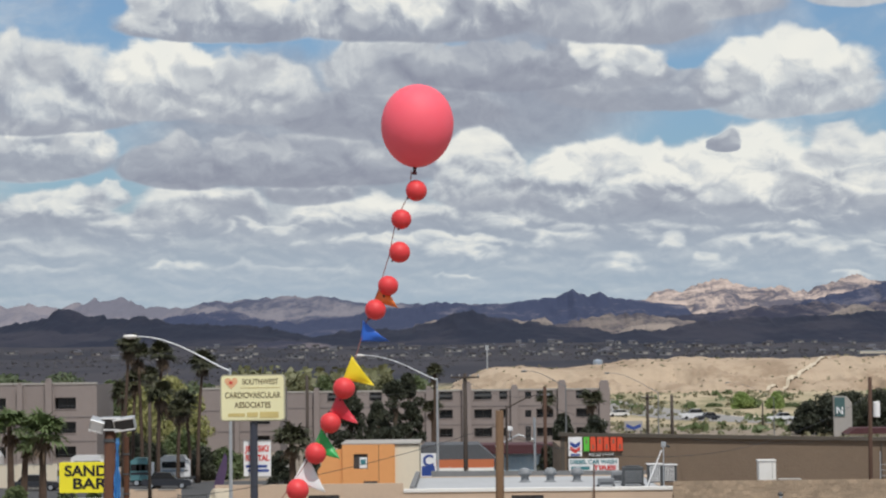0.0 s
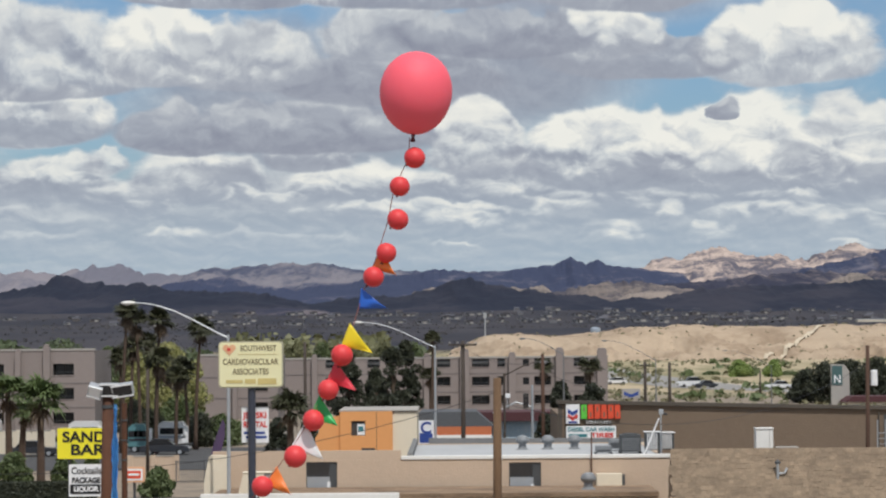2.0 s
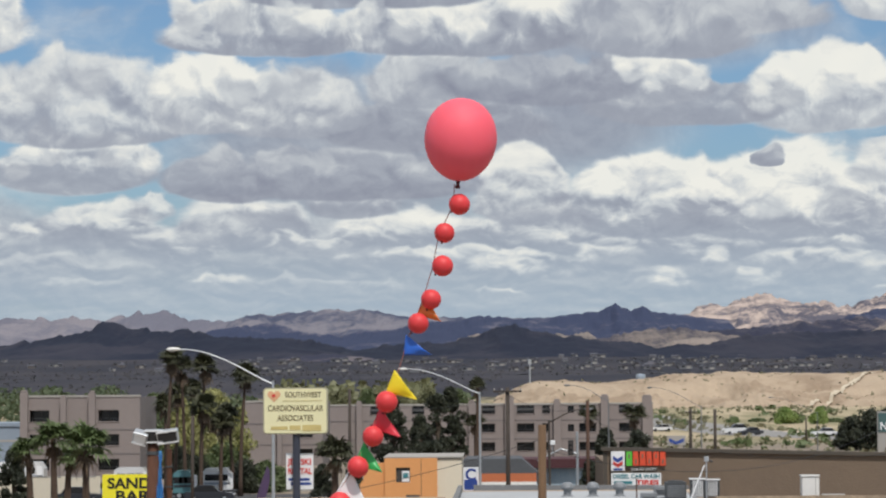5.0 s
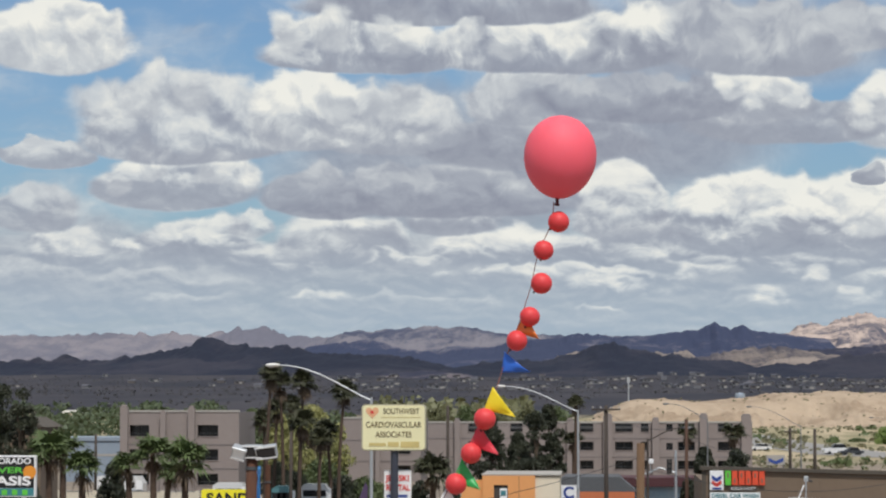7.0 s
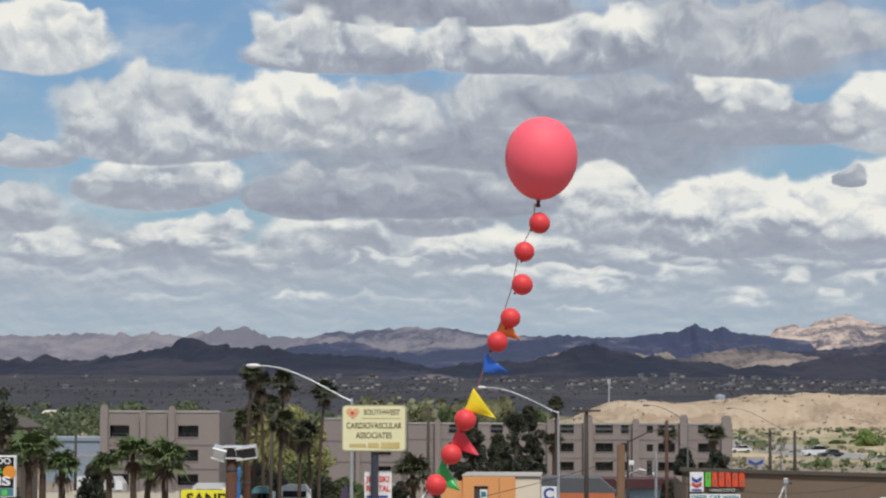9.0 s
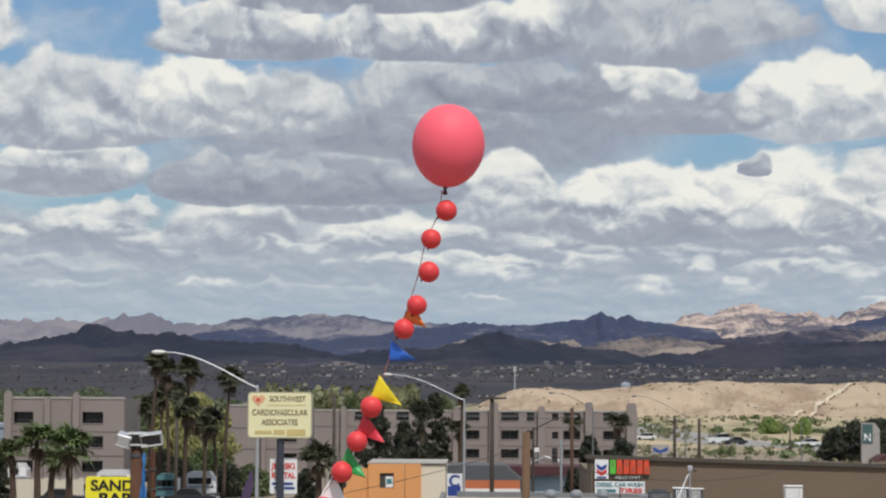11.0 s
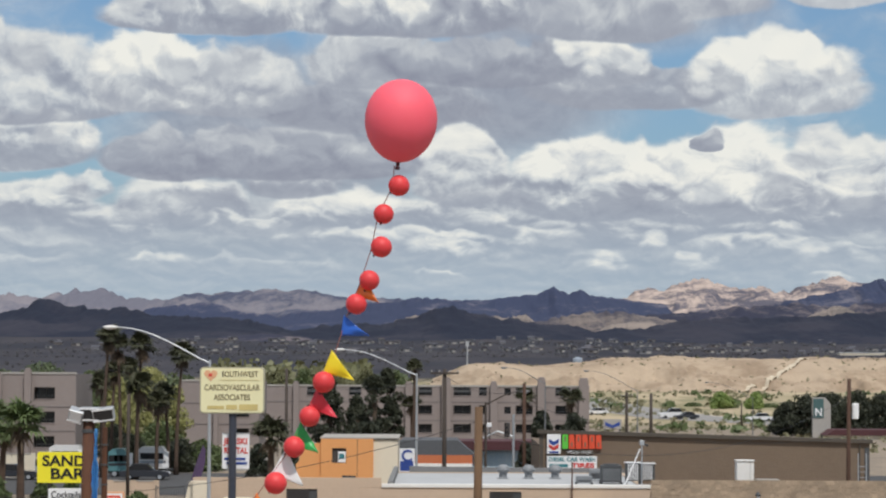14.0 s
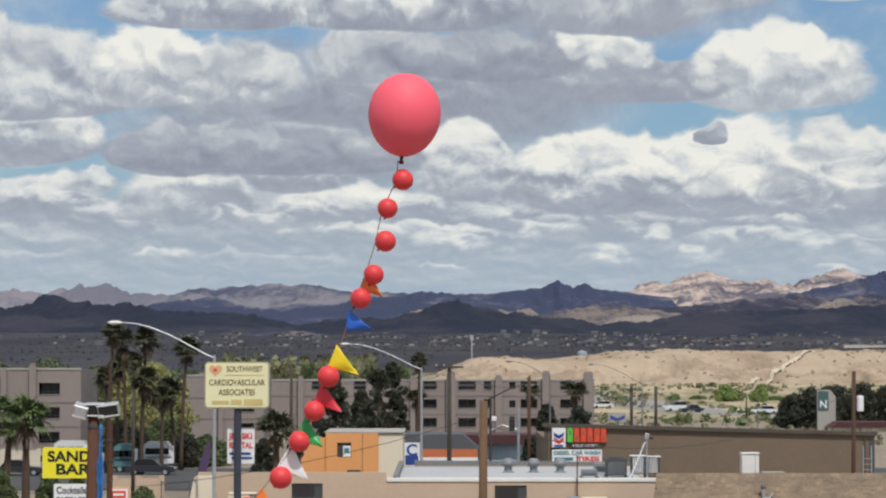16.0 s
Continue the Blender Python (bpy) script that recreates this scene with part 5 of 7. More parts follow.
# ---------------------------------------------------------------- street furniture
def street_lamp(x, y, pole_z, tip_x, tip_z, label, mat="galvanised", r=0.075):
    """Tapered pole with a long curved arm and a cobra-head lamp."""
    l = thing("street_lamp", (x, y, 0), label, "street lamp", "street lamps")
    dx, dz = tip_x - x, tip_z - pole_z
    part("pole", tubes([[(0, 0, 0), (0, 0, pole_z * 0.5), (0, 0, pole_z + 0.15)], [r * 1.5, r * 1.15, r * 0.8], 10]), mat, l)
    arm = []
    for i in range(11):
        t = i / 10
        arm.append((dx * t, 0, pole_z + dz * math.sin(t * math.pi / 2) ** 1.15))
    part("arm", tubes([arm, [r * 0.62 - 0.02 * i / 10 for i in range(11)], 8]), mat, l)
    s = 1 if dx > 0 else -1
    head = bmesh.new()
    r_ = bmesh.ops.create_uvsphere(head, u_segments=16, v_segments=8, radius=1.0)
    bmesh.ops.scale(head, vec=(0.36, 0.15, 0.095), verts=r_["verts"])
    h = smooth(part("lamp_head", head, "white_paint" if mat == "galvanised" else "lamp_grey", l, "pale grey cobra-head lamp"))
    h.location = (dx + s * 0.28, 0, tip_z)
    lens = bmesh.new()
    r_ = bmesh.ops.create_uvsphere(lens, u_segments=12, v_segments=6, radius=1.0)
    bmesh.ops.scale(lens, vec=(0.18, 0.11, 0.06), verts=r_["verts"])
    ln = smooth(part("lens", lens, "galvanised", h))
    ln.location = (s * 0.06, 0, -0.07)
    part("base_plate", boxes((-r * 2.4, r * 2.4, -r * 2.4, r * 2.4, 0, 0.04)), mat, l)
    return l


street_lamp(-10.9, 120, 10.89, -15.38, 12.59, "tall galvanised street lamp with a long curved arm")
street_lamp(-1.56, 182, 10.02, -6.84, 11.86, "tall galvanised street lamp with a long curved arm")
street_lamp(10.84, 255, 8.82, 6.94, 10.43, "distant grey street lamp with a curved arm", "lamp_grey", 0.07)
street_lamp(23.75, 300, 7.63, 17.95, 9.99, "distant grey street lamp with a curved arm", "lamp_grey", 0.07)
street_lamp(47.52, 380, 5.7, 40.85, 8.09, "distant grey street lamp with a curved arm", "lamp_grey", 0.06)
street_lamp(3.17, 168, 8.17, 5.52, 9.04, "grey street lamp on a shorter post", "pole_far", 0.08)


def utility_pole(x, y, top, r, mat, label, arms=(), box_at=None, lean=0.0):
    p = thing("utility_pole", (x, y, 0), label, "utility pole", "utility poles")
    pole = tubes([[(0, 0, 0), (lean * 0.5, 0, top * 0.5), (lean, 0, top)], [r * 1.25, r * 1.1, r], 12])
    smooth(part("pole", pole, mat, p))
    for z, w in arms:
        a = part("crossarm", boxes((lean - w / 2, lean + w / 2, -r - 0.12, -r - 0.02, z - 0.06, z + 0.06), bevel=0.01), mat, p)
        for k in (-0.46, -0.18, 0.18, 0.46):
            i = part("insulator", lathe([(0.03, 0), (0.06, 0.04), (0.04, 0.08), (0.055, 0.12), (0.02, 0.16)], 8), "concrete", a)
            i.location = (lean + w * k, -r - 0.07, z + 0.06)
    if box_at:
        z0, z1 = box_at
        t = part("transformer", lathe([(0.14, 0), (0.19, 0.03), (0.19, (z1 - z0) - 0.05), (0.15, z1 - z0)], 16), "sign_white", p, "pale grey transformer can")
        t.location = (lean + r + 0.22, 0, z0)
        part("bracket", boxes((lean + r - 0.02, lean + r + 0.1, -0.05, 0.05, z0 + 0.2, z0 + 0.3)), "metal_dark", t).location = (-lean - r - 0.22, 0, -z0)
    return p


utility_pole(1.52, 98, 9.26, 0.155, "wood_pole", "stout weathered wooden utility pole", lean=0.06)
utility_pole(0.44, 176, 10.49, 0.14, "pole_far", "dark wooden utility pole with a crossarm", arms=((10.21, 2.0),))
utility_pole(5.54, 162, 9.65, 0.11, "wood_mid", "dark reddish wooden utility pole")
utility_pole(-12.36, 205, 10.4, 0.12, "pole_far", "thin dark wooden utility pole")
utility_pole(-23.38, 190, 8.44, 0.11, "pole_far", "thin dark wooden utility pole")
utility_pole(22.84, 305, 7.43, 0.17, "pole_far", "dark wooden utility pole by the road", arms=((6.95, 1.4),))
utility_pole(26.39, 312, 7.21, 0.18, "pole_far", "dark wooden utility pole by the road")
utility_pole(50.63, 420, 4.39, 0.12, "pole_far", "thin pole by the road")
utility_pole(-50.44, 250, 7.46, 0.13, "pole_far", "thin dark wooden utility pole")
utility_pole(21.95, 135, 10.18, 0.105, "wood_mid", "reddish-brown wooden utility pole with a transformer", box_at=(8.02, 8.87), lean=0.1)


_mast = thing("radio_mast", (10.32, 900, land(10.32, 900)), "thin pale radio mast beyond the town", "mast")
part("mast", tubes([[(0, 0, -1), (0, 0, 14)], [0.3, 0.2], 8]), "galvanised", _mast)
part("antenna", boxes((-0.6, 0.6, -0.2, 0.2, 12.6, 14.4)), "galvanised", _mast)


def cable(points, sag, label="thin black overhead cable"):
    a, b = Vector(points[0]), Vector(points[1])
    pts = []
    for i in range(17):
        t = i / 16
        p = a.lerp(b, t)
        p.z -= sag * 4 * t * (1 - t)
        pts.append(p)
    return tagged(part("overhead_cable", tubes([pts, 0.012, 5]), "ink_black"), label, "cable", "overhead cables")


cable([(1.52, 98, 8.69), (-26.54, 98, 6.42)], 1.7)
cable([(1.52, 98, 8.35), (21.95, 135, 9.18)], 1.9)
cable([(5.54, 162, 8.45), (21.95, 135, 7.05)], 1.2)
cable([(0.44, 176, 10.13), (-12.36, 205, 9.62)], 1.0)
cable([(5.54, 162, 9.18), (0.44, 176, 10.01)], 0.6)
cable([(21.95, 135, 9.72), (37.65, 150, 8.98)], 0.8)


def traffic_signal():
    s = thing("traffic_signal", (5.15, 172, 0), "grey traffic signal mast with a dark signal head", "traffic signal")
    zt = 7.44
    part("pole", tubes([[(0, 0, 0), (0, 0, zt)], [0.11, 0.08], 10]), "galvanised", s)
    za = 6.13
    part("mast_arm", tubes([[(0, 0, za - 0.2), (-1.1, 0, za + 0.15), (-2.71, 0, 5.51)], [0.07, 0.06, 0.045], 8]), "galvanised", s)
    h = part("signal_head", boxes((-0.62, -0.26, -0.32, -0.1, za - 0.25, za + 0.75), bevel=0.03), "ink_black", s)
    for k, m in ((0.58, "recess"), (0.25, "recess"), (-0.08, "recess")):
        part("signal_lens", tubes([[(-0.44, -0.38, za + k), (-0.44, -0.31, za + k)], 0.11, 12]), m, h)
    g = part("camera_housing", boxes((-1.95, -1.5, -0.14, 0.1, 6.55, 6.86), bevel=0.04), "sign_white", s)
    part("camera_bracket", tubes([[(-1.7, 0, 5.97), (-1.7, 0, 6.51)], 0.03, 6]), "galvanised", g)


traffic_signal()


# ---------------------------------------------------------------- signs
def rounded_panel(w, h, r, y0, y1, z0=0.0):
    pts = []
    for cx, cz, a0 in ((w / 2 - r, h - r, 0), (-w / 2 + r, h - r, 90), (-w / 2 + r, r, 180), (w / 2 - r, r, 270)):
        for i in range(6):
            a = radians(a0 + 90 * i / 5)
            pts.append((cx + r * math.cos(a), z0 + cz + r * math.sin(a)))
    return prism(pts, y0, y1)


def bars(rows, y, thick=0.012):
    return boxes(*[(x0, x1, y - thick, y, z0, z1) for x0, x1, z0, z1 in rows])


def clinic_sign():
    d = 111
    x, z0, z1, w = -9.09, 8.68, 10.73, 2.85
    h = z1 - z0
    s = thing("clinic_sign", (x, d, 0), "cream rounded pole sign of a heart clinic with brown lettering", "sign")
    part("post", tubes([[(0.02, 0.2, 0), (0.02, 0.2, z0 + 0.3)], 0.17, 14]), "steel_blue", s, "dark blue-grey steel post")
    p = part("panel", rounded_panel(w, h, 0.17, -0.05, 0.42, z0), "sign_frame", s)
    f = part("face", rounded_panel(w - 0.1, h - 0.1, 0.14, -0.075, -0.053, z0 + 0.05), "sign_cream", s, "cream sign face")
    y = -0.08
    writing("lettering", "SOUTHWEST", 0.34, "ink_brown", f, w * 0.12, y, z0 + h * 0.845, 0.004, w * 0.56)
    writing("lettering", "CARDIOVASCULAR", 0.36, "ink_brown", f, 0, y, z0 + h * 0.555, 0.004, w * 0.86)
    writing("lettering", "ASSOCIATES", 0.36, "ink_brown", f, 0, y, z0 + h * 0.345, 0.004, w * 0.56)
    part("number_bar", bars([(-w * 0.38, -w * 0.12, z0 + h * 0.10, z0 + h * 0.17), (-w * 0.09, w * 0.08, z0 + h * 0.09, z0 + h * 0.19), (w * 0.11, w * 0.40, z0 + h * 0.07, z0 + h * 0.20)], y), "ink_faded", f, "faded yellow printed bar")
    part("rule", bars([(-w * 0.20, w * 0.42, z0 + h * 0.715, z0 + h * 0.725)], y), "ink_faded", f)
    heart = []
    for i in range(28):
        a = 2 * math.pi * i / 28
        heart.append((-w * 0.33 + 0.021 * w * 0.3 * 16 * math.sin(a) ** 3, z0 + h * 0.83 + 0.0062 * w * (13 * math.cos(a) - 5 * math.cos(2 * a) - 2 * math.cos(3 * a) - math.cos(4 * a))))
    part("heart_emblem", prism(heart, y - 0.012, y), "ink_salmon", f, "faded salmon heart emblem")
    part("heart_line", bars([(-w * 0.36, -w * 0.31, z0 + h * 0.80, z0 + h * 0.86)], y - 0.015), "ink_red", f)


clinic_sign()


def bar_sign():
    d = 90
    x0, x1, z0, z1 = -14.31, -12.39, 6.63, 7.72
    xm = (x0 + x1) / 2
    s = thing("bar_sign", (xm, d, 0), "bright yellow roadside sign board with black lettering", "sign")
    w, h = x1 - x0, z1 - z0
    b = part("panel", rounded_panel(w, h, 0.05, 0.0, 0.3, z0), "sign_yellow", s)
    writing("lettering", "SAND", 0.52, "ink_black", b, w * 0.00, -0.004, z0 + h * 0.70, 0.014, w * 0.80)
    writing("lettering", "BAR", 0.52, "ink_black", b, w * 0.06, -0.004, z0 + h * 0.28, 0.014, w * 0.64)
    for px in (-w * 0.3, w * 0.38):
        part("post", tubes([[(px, 0.4, 0), (px, 0.4, z1 - 0.1)], 0.06, 10]), "metal_dark", s)
    c = thing("cocktail_sign", (-13.3, d - 0.1, 0), "white sign board advertising cocktails and package liquor", "sign")
    w2, za, zb = 1.17, 5.29, 6.43
    h2 = zb - za
    q = part("panel", rounded_panel(w2, h2, 0.03, 0.0, 0.2, za), "sign_white", c)
    writing("lettering", "Cocktails", 0.34, "ink_black", q, 0.04, -0.004, za + h2 * 0.80, 0.004, w2 * 0.90)
    writing("lettering", "PACKAGE", 0.26, "ink_black", q, 0.03, -0.004, za + h2 * 0.50, 0.012, w2 * 0.86)
    part("dark_band", rounded_panel(w2 * 0.92, h2 * 0.30, 0.05, -0.014, -0.003, za + h2 * 0.08), "ink_black", q)
    writing("lettering", "LIQUOR", 0.24, "sign_white", q, 0.03, -0.016, za + h2 * 0.23, 0.012, w2 * 0.76)
    for px in (-w2 * 0.3, w2 * 0.3):
        part("post", tubes([[(px, 0.3, 0), (px, 0.3, zb - 0.1)], 0.05, 8]), "metal_dark", c)
    r = thing("small_red_sign", (-12.48, 97, 0), "small red and white panel sign on a post", "sign")
    w3, z2, z3 = 0.83, 5.37, 5.96
    q = part("panel", rounded_panel(w3, z3 - z2, 0.04, 0, 0.15, z2), "ink_salmon", r)
    part("face", rounded_panel(w3 * 0.84, (z3 - z2) * 0.76, 0.03, -0.012, -0.002, z2 + (z3 - z2) * 0.12), "sign_white", q)
    part("red_field", rounded_panel(w3 * 0.66, (z3 - z2) * 0.5, 0.03, -0.024, -0.014, z2 + (z3 - z2) * 0.25), "sign_red", q)
    part("print_bar", bars([(-w3 * 0.25, w3 * 0.25, z2 + (z3 - z2) * 0.44, z2 + (z3 - z2) * 0.58)], -0.026), "sign_white", q)
    part("post", tubes([[(0, 0.25, 0), (0, 0.25, z3 - 0.1)], 0.05, 8]), "metal_dark", r)


bar_sign()


def flood_pole():
    d = 86
    p = thing("floodlight_pole", (-11.92, d, 0), "stout brown wooden pole carrying floodlights", "pole")
    zt = 8.91
    smooth(part("pole", tubes([[(-0.12, 0, 0), (-0.06, 0, zt * 0.5), (0, 0, zt)], [0.27, 0.24, 0.20], 14]), "wood_dark", p))
    part("strap", tubes([[(-0.01, 0, 8.54), (-0.01, 0, 8.66)], 0.225, 14]), "metal_dark", p)
    part("bracket", boxes((-0.66, 0.89, -0.05, 0.05, zt, zt + 0.08)), "metal_dark", p)
    for cx, ww, ang, ry in ((-0.46, 0.5, 28, 16), (0.04, 0.66, 8, 0), (0.54, 0.74, 14, -8)):
        f = part("floodlight", boxes((-ww / 2, ww / 2, -0.16, 0.16, 0, 0.43), bevel=0.03), "galvanised", p, "grey box floodlight")
        f.matrix_basis = pose(cx, -0.1, zt + 0.06, ang, ry, 0)
        part("glass", boxes((-ww / 2 + 0.05, ww / 2 - 0.05, -0.18, -0.163, 0.05, 0.43 - 0.05)), "glass_dark" if cx > 0 else "sign_white", f)
        part("upper_rim", boxes((-ww / 2, ww / 2, -0.2, -0.163, 0.43 - 0.045, 0.43)), "sign_white", f)
        part("lower_rim", boxes((-ww / 2, ww / 2, -0.2, -0.163, 0, 0.045)), "sign_white", f)
        part("yoke", tubes([[(0, 0.05, -0.12), (0, 0.05, 0.02)], 0.04, 8]), "metal_dark", f)
    # a crumpled blue tarp bound to the pole
    rnd = random.Random(12)
    bm = bmesh.new()
    rows = []
    zb = 0.4
    for j in range(40):
        t = j / 39
        z = 8.68 * (1 - t) + zb * t
        wd = 0.04 + 0.06 * min(t * 6, 1) + 0.02 * math.sin(j * 2.3) + rnd.uniform(-0.02, 0.02)
        row = []
        for i in range(7):
            s = i / 6
            row.append(bm.verts.new((0.29 - 0.02 - 0.1 * t + (s - 0.5) * 2 * wd, -0.22 + 0.07 * math.sin(s * 9 + j * 0.7), z)))
        rows.append(row)
    for a, b in zip(rows, rows[1:]):
        for i in range(6):
            bm.faces.new((a[i], a[i + 1], b[i + 1], b[i]))
    bmesh.ops.solidify(bm, geom=list(bm.faces), thickness=0.02)
    t = smooth(part("blue_tarp", bm, "tarp_blue"))
    t.location = p.location
    tagged(t, "crumpled blue tarp hanging down a wooden pole", "tarp")
    q = thing("wooden_post", (-12.17, 92, 0), "thin brown wooden post beside the floodlight pole", "post")
    part("post", tubes([[(0, 0, 0), (0, 0, 8.56)], [0.12, 0.1], 10]), "wood_dark", q)
    for z in (7.9, 7.17, 6.45):
        part("strap", tubes([[(0, 0, z), (0, 0, z + 0.06)], 0.13, 10]), "metal_dark", q)


flood_pole()


def rental_sign():
    d = 111.5
    x, z0, z1, w = -8.95, 6.24, 7.82, 1.2
    s = thing("rental_sign", (x, d, 0), "white board advertising jet ski rental in red", "sign")
    h = z1 - z0
    b = part("panel", boxes((-w / 2, w / 2, 0, 0.06, z0, z1)), "sign_white", s)
    writing("lettering", "JET SKI", 0.36, "ink_red", b, 0, -0.003, z0 + h * 0.76, 0.012, w * 0.88)
    writing("lettering", "RENTAL", 0.36, "ink_red", b, 0, -0.003, z0 + h * 0.50, 0.012, w * 0.88)
    part("print_bar", bars([(-w * 0.42, w * 0.36, z0 + h * 0.24, z0 + h * 0.31), (-w * 0.34, w * 0.42, z0 + h * 0.12, z0 + h * 0.19)], -0.002), "ink_blue", b)
    part("bracket", boxes((-w / 2 + 0.1, w / 2 - 0.1, 0.065, 0.12, z0 + h * 0.8, z0 + h * 0.86)), "metal_dark", s)
    part("bracket", boxes((-w / 2 + 0.1, w / 2 - 0.1, 0.065, 0.12, z0 + h * 0.1, z0 + h * 0.16)), "metal_dark", s)
    part("post", boxes((-0.2, -0.1, 0.125, 0.22, 0, z1 - 0.2)), "steel_blue", s)


rental_sign()


def resort_sign():
    d = 122
    x1, x0 = -27.58, -30.57
    z0, z1 = 6.17, 8.2
    w, h = x1 - x0, z1 - z0
    s = thing("resort_sign", ((x0 + x1) / 2, d, 0), "colourful roadside sign of a river resort", "sign")
    f = part("frame", boxes((-w / 2, w / 2, 0, 0.35, z0, z1), bevel=0.03), "sign_white", s)
    part("dark_field", boxes((-w / 2 + 0.08, w / 2 - 0.08, -0.012, -0.003, z0 + h * 0.22, z1 - 0.08)), "ink_black", f)
    part("lower_field", boxes((-w / 2 + 0.08, w / 2 - 0.08, -0.012, -0.003, z0 + 0.06, z0 + h * 0.21)), "ink_teal", f)
    writing("lettering", "COLORADO", 0.4, "sign_white", f, 0, -0.014, z0 + h * 0.86, 0.008, w * 0.84)
    writing("lettering", "RIVER", 0.4, "ink_green", f, -w * 0.02, -0.014, z0 + h * 0.64, 0.01, w * 0.62)
    writing("lettering", "OASIS", 0.6, "sign_white", f, 0, -0.016, z0 + h * 0.38, 0.02, w * 0.84)
    part("sun_emblem", tubes([[(w * 0.40, -0.02, z0 + h * 0.60), (w * 0.40, -0.014, z0 + h * 0.60)], h * 0.16, 20]), "ink_orange", f)
    for k in range(5):
        part("lower_block", boxes((w * (-0.4 + 0.17 * k), w * (-0.31 + 0.17 * k), -0.026, -0.014, z0 + 0.1, z0 + h * 0.18)), "ink_green", f)
    for px in (-w * 0.3, w * 0.3):
        part("post", tubes([[(px, 0.18, 0), (px, 0.18, z0)], 0.12, 10]), "sign_white", s)


resort_sign()


M["pylon_panel"] = material("pylon_panel", (0.06, 0.125, 0.125), (0.05, 0.10, 0.10), 0.5, 1.0)


def store_signs():
    """Panel signs of the filling station on the brown wall."""
    d = 149.7
    def board(x0, x1, y0, y1, mat, name, label):
        s = thing(name, ((x0 + x1) / 2, d, y0), label, "sign", "station signs")
        part("panel", boxes((-(x1 - x0) / 2, (x1 - x0) / 2, 0, 0.2, 0, y1 - y0), bevel=0.02), mat, s)
        return s, x1 - x0, y1 - y0
    s, w, h = board(6.48, 7.29, 5.57, 6.72, "sign_white", "emblem_sign", "white panel with blue and red chevron shapes")
    for k, m in ((0.62, "ink_blue"), (0.36, "ink_red")):
        part("chevron", prism([(-w * 0.36, h * (k + 0.16)), (0, h * k), (w * 0.36, h * (k + 0.16)), (w * 0.36, h * (k - 0.04)), (0, h * (k - 0.20)), (-w * 0.36, h * (k - 0.04))], -0.014, -0.003), m, s)
    part("print_bar", bars([(-w * 0.34, w * 0.34, h * 0.04, h * 0.13)], -0.003), "ink_blue", s)
    s = thing("word_sign", (8.57, 149.85, 5.87), "raised green and orange-red block letters on a brown wall", "sign", "station signs")
    h = 0.84
    for k in range(6):                                   # plain letter blocks
        a, q = -1.18 + 0.4 * k, 0.34
        m = "ink_green" if k == 0 else "sign_red"
        part("letter_block", prism([(a, 0), (a + q, 0), (a + q * (0.9 if k % 2 else 1.0), h), (a, h)], -0.05, 0.14), m, s)
        part("letter_gap", boxes((a + q * 0.36, a + q * 0.62, -0.062, -0.053, h * (0.14 if k % 2 else 0.52), h * (0.46 if k % 2 else 0.84))), "brown_wall", s)
    s, w, h = board(7.62, 9.24, 5.52, 5.79, "dark_cap", "food_sign", "dark strip sign with white lettering")
    writing("lettering", "FOOD MART", 0.22, "sign_white", s, 0, -0.004, h * 0.5, 0.0, w * 0.9)
    s, w, h = board(6.48, 9.45, 4.66, 5.43, "sign_white", "wash_sign", "white panel sign for diesel, car wash and tires")
    writing("lettering", "DIESEL CAR WASH", 0.34, "ink_teal", s, 0, -0.004, h * 0.74, 0.01, w * 0.93)
    part("print_bar", bars([(-w * 0.45, -w * 0.08, h * 0.16, h * 0.40)], -0.003), "ink_teal", s)
    writing("lettering", "TIRES", 0.36, "ink_red", s, w * 0.22, -0.004, h * 0.28, 0.014, w * 0.46)
    s, w, h = board(7.12, 8.7, 4.29, 4.57, "sign_white", "price_sign", "small white and red panel sign")
    part("print_bar", bars([(-w * 0.4, w * 0.4, h * 0.25, h * 0.75)], -0.003), "ink_red", s)
    # far chevron board by the road
    s = thing("station_sign", (20.78, 300, 0), "white board with a blue chevron by the road", "sign")
    w, z0, z1 = 2.16, 3.11, 4.25
    part("panel", boxes((-w / 2, w / 2, 0, 0.2, z0, z1)), "concrete", s)
    part("chevron", prism([(-w * 0.4, z1 - 0.3), (0, z0 + 0.45), (w * 0.4, z1 - 0.3), (w * 0.4, z0 + 0.4), (0, z0 + 0.1), (-w * 0.4, z0 + 0.4)], -0.014, -0.003), "ink_blue", s)
    for px in (-w * 0.4, w * 0.4):
        part("post", boxes((px - 0.06, px + 0.06, 0.02, 0.14, 0, z0)), "metal_dark", s)
    # blue emblem sign of the shop row
    s = thing("emblem_board", (-2.08, 168, 0), "white board with a round blue letter", "sign")
    w, z0, z1 = 1.06, 3.67, 5.22
    part("panel", boxes((-w / 2, w / 2, 0, 0.1, z0, z1)), "sign_white", s)
    part("blue_field", rounded_panel(w * 0.82, (z1 - z0) * 0.42, 0.06, -0.014, -0.003, z0 + 0.06), "ink_blue", s)
    writing("lettering", "C", 1.05, "ink_blue", s, 0, -0.004, z0 + (z1 - z0) * 0.66, 0.03, w * 0.66)
    part("post", boxes((-0.06, 0.06, 0.102, 0.2, 0, z0 + 0.3)), "metal_dark", s)
    # tall pylon with a road letter
    s = thing("pylon_sign", (56.7, 372, 0), "cream pylon with a teal panel and a white letter", "sign")
    w, z1 = 2.68, 5.98
    part("pylon", prism([(-w / 2, 0), (w / 2, 0), (w / 2, z1 - 1.0), (w * 0.2, z1), (-w / 2, z1)], 0, 0.8), "concrete", s)
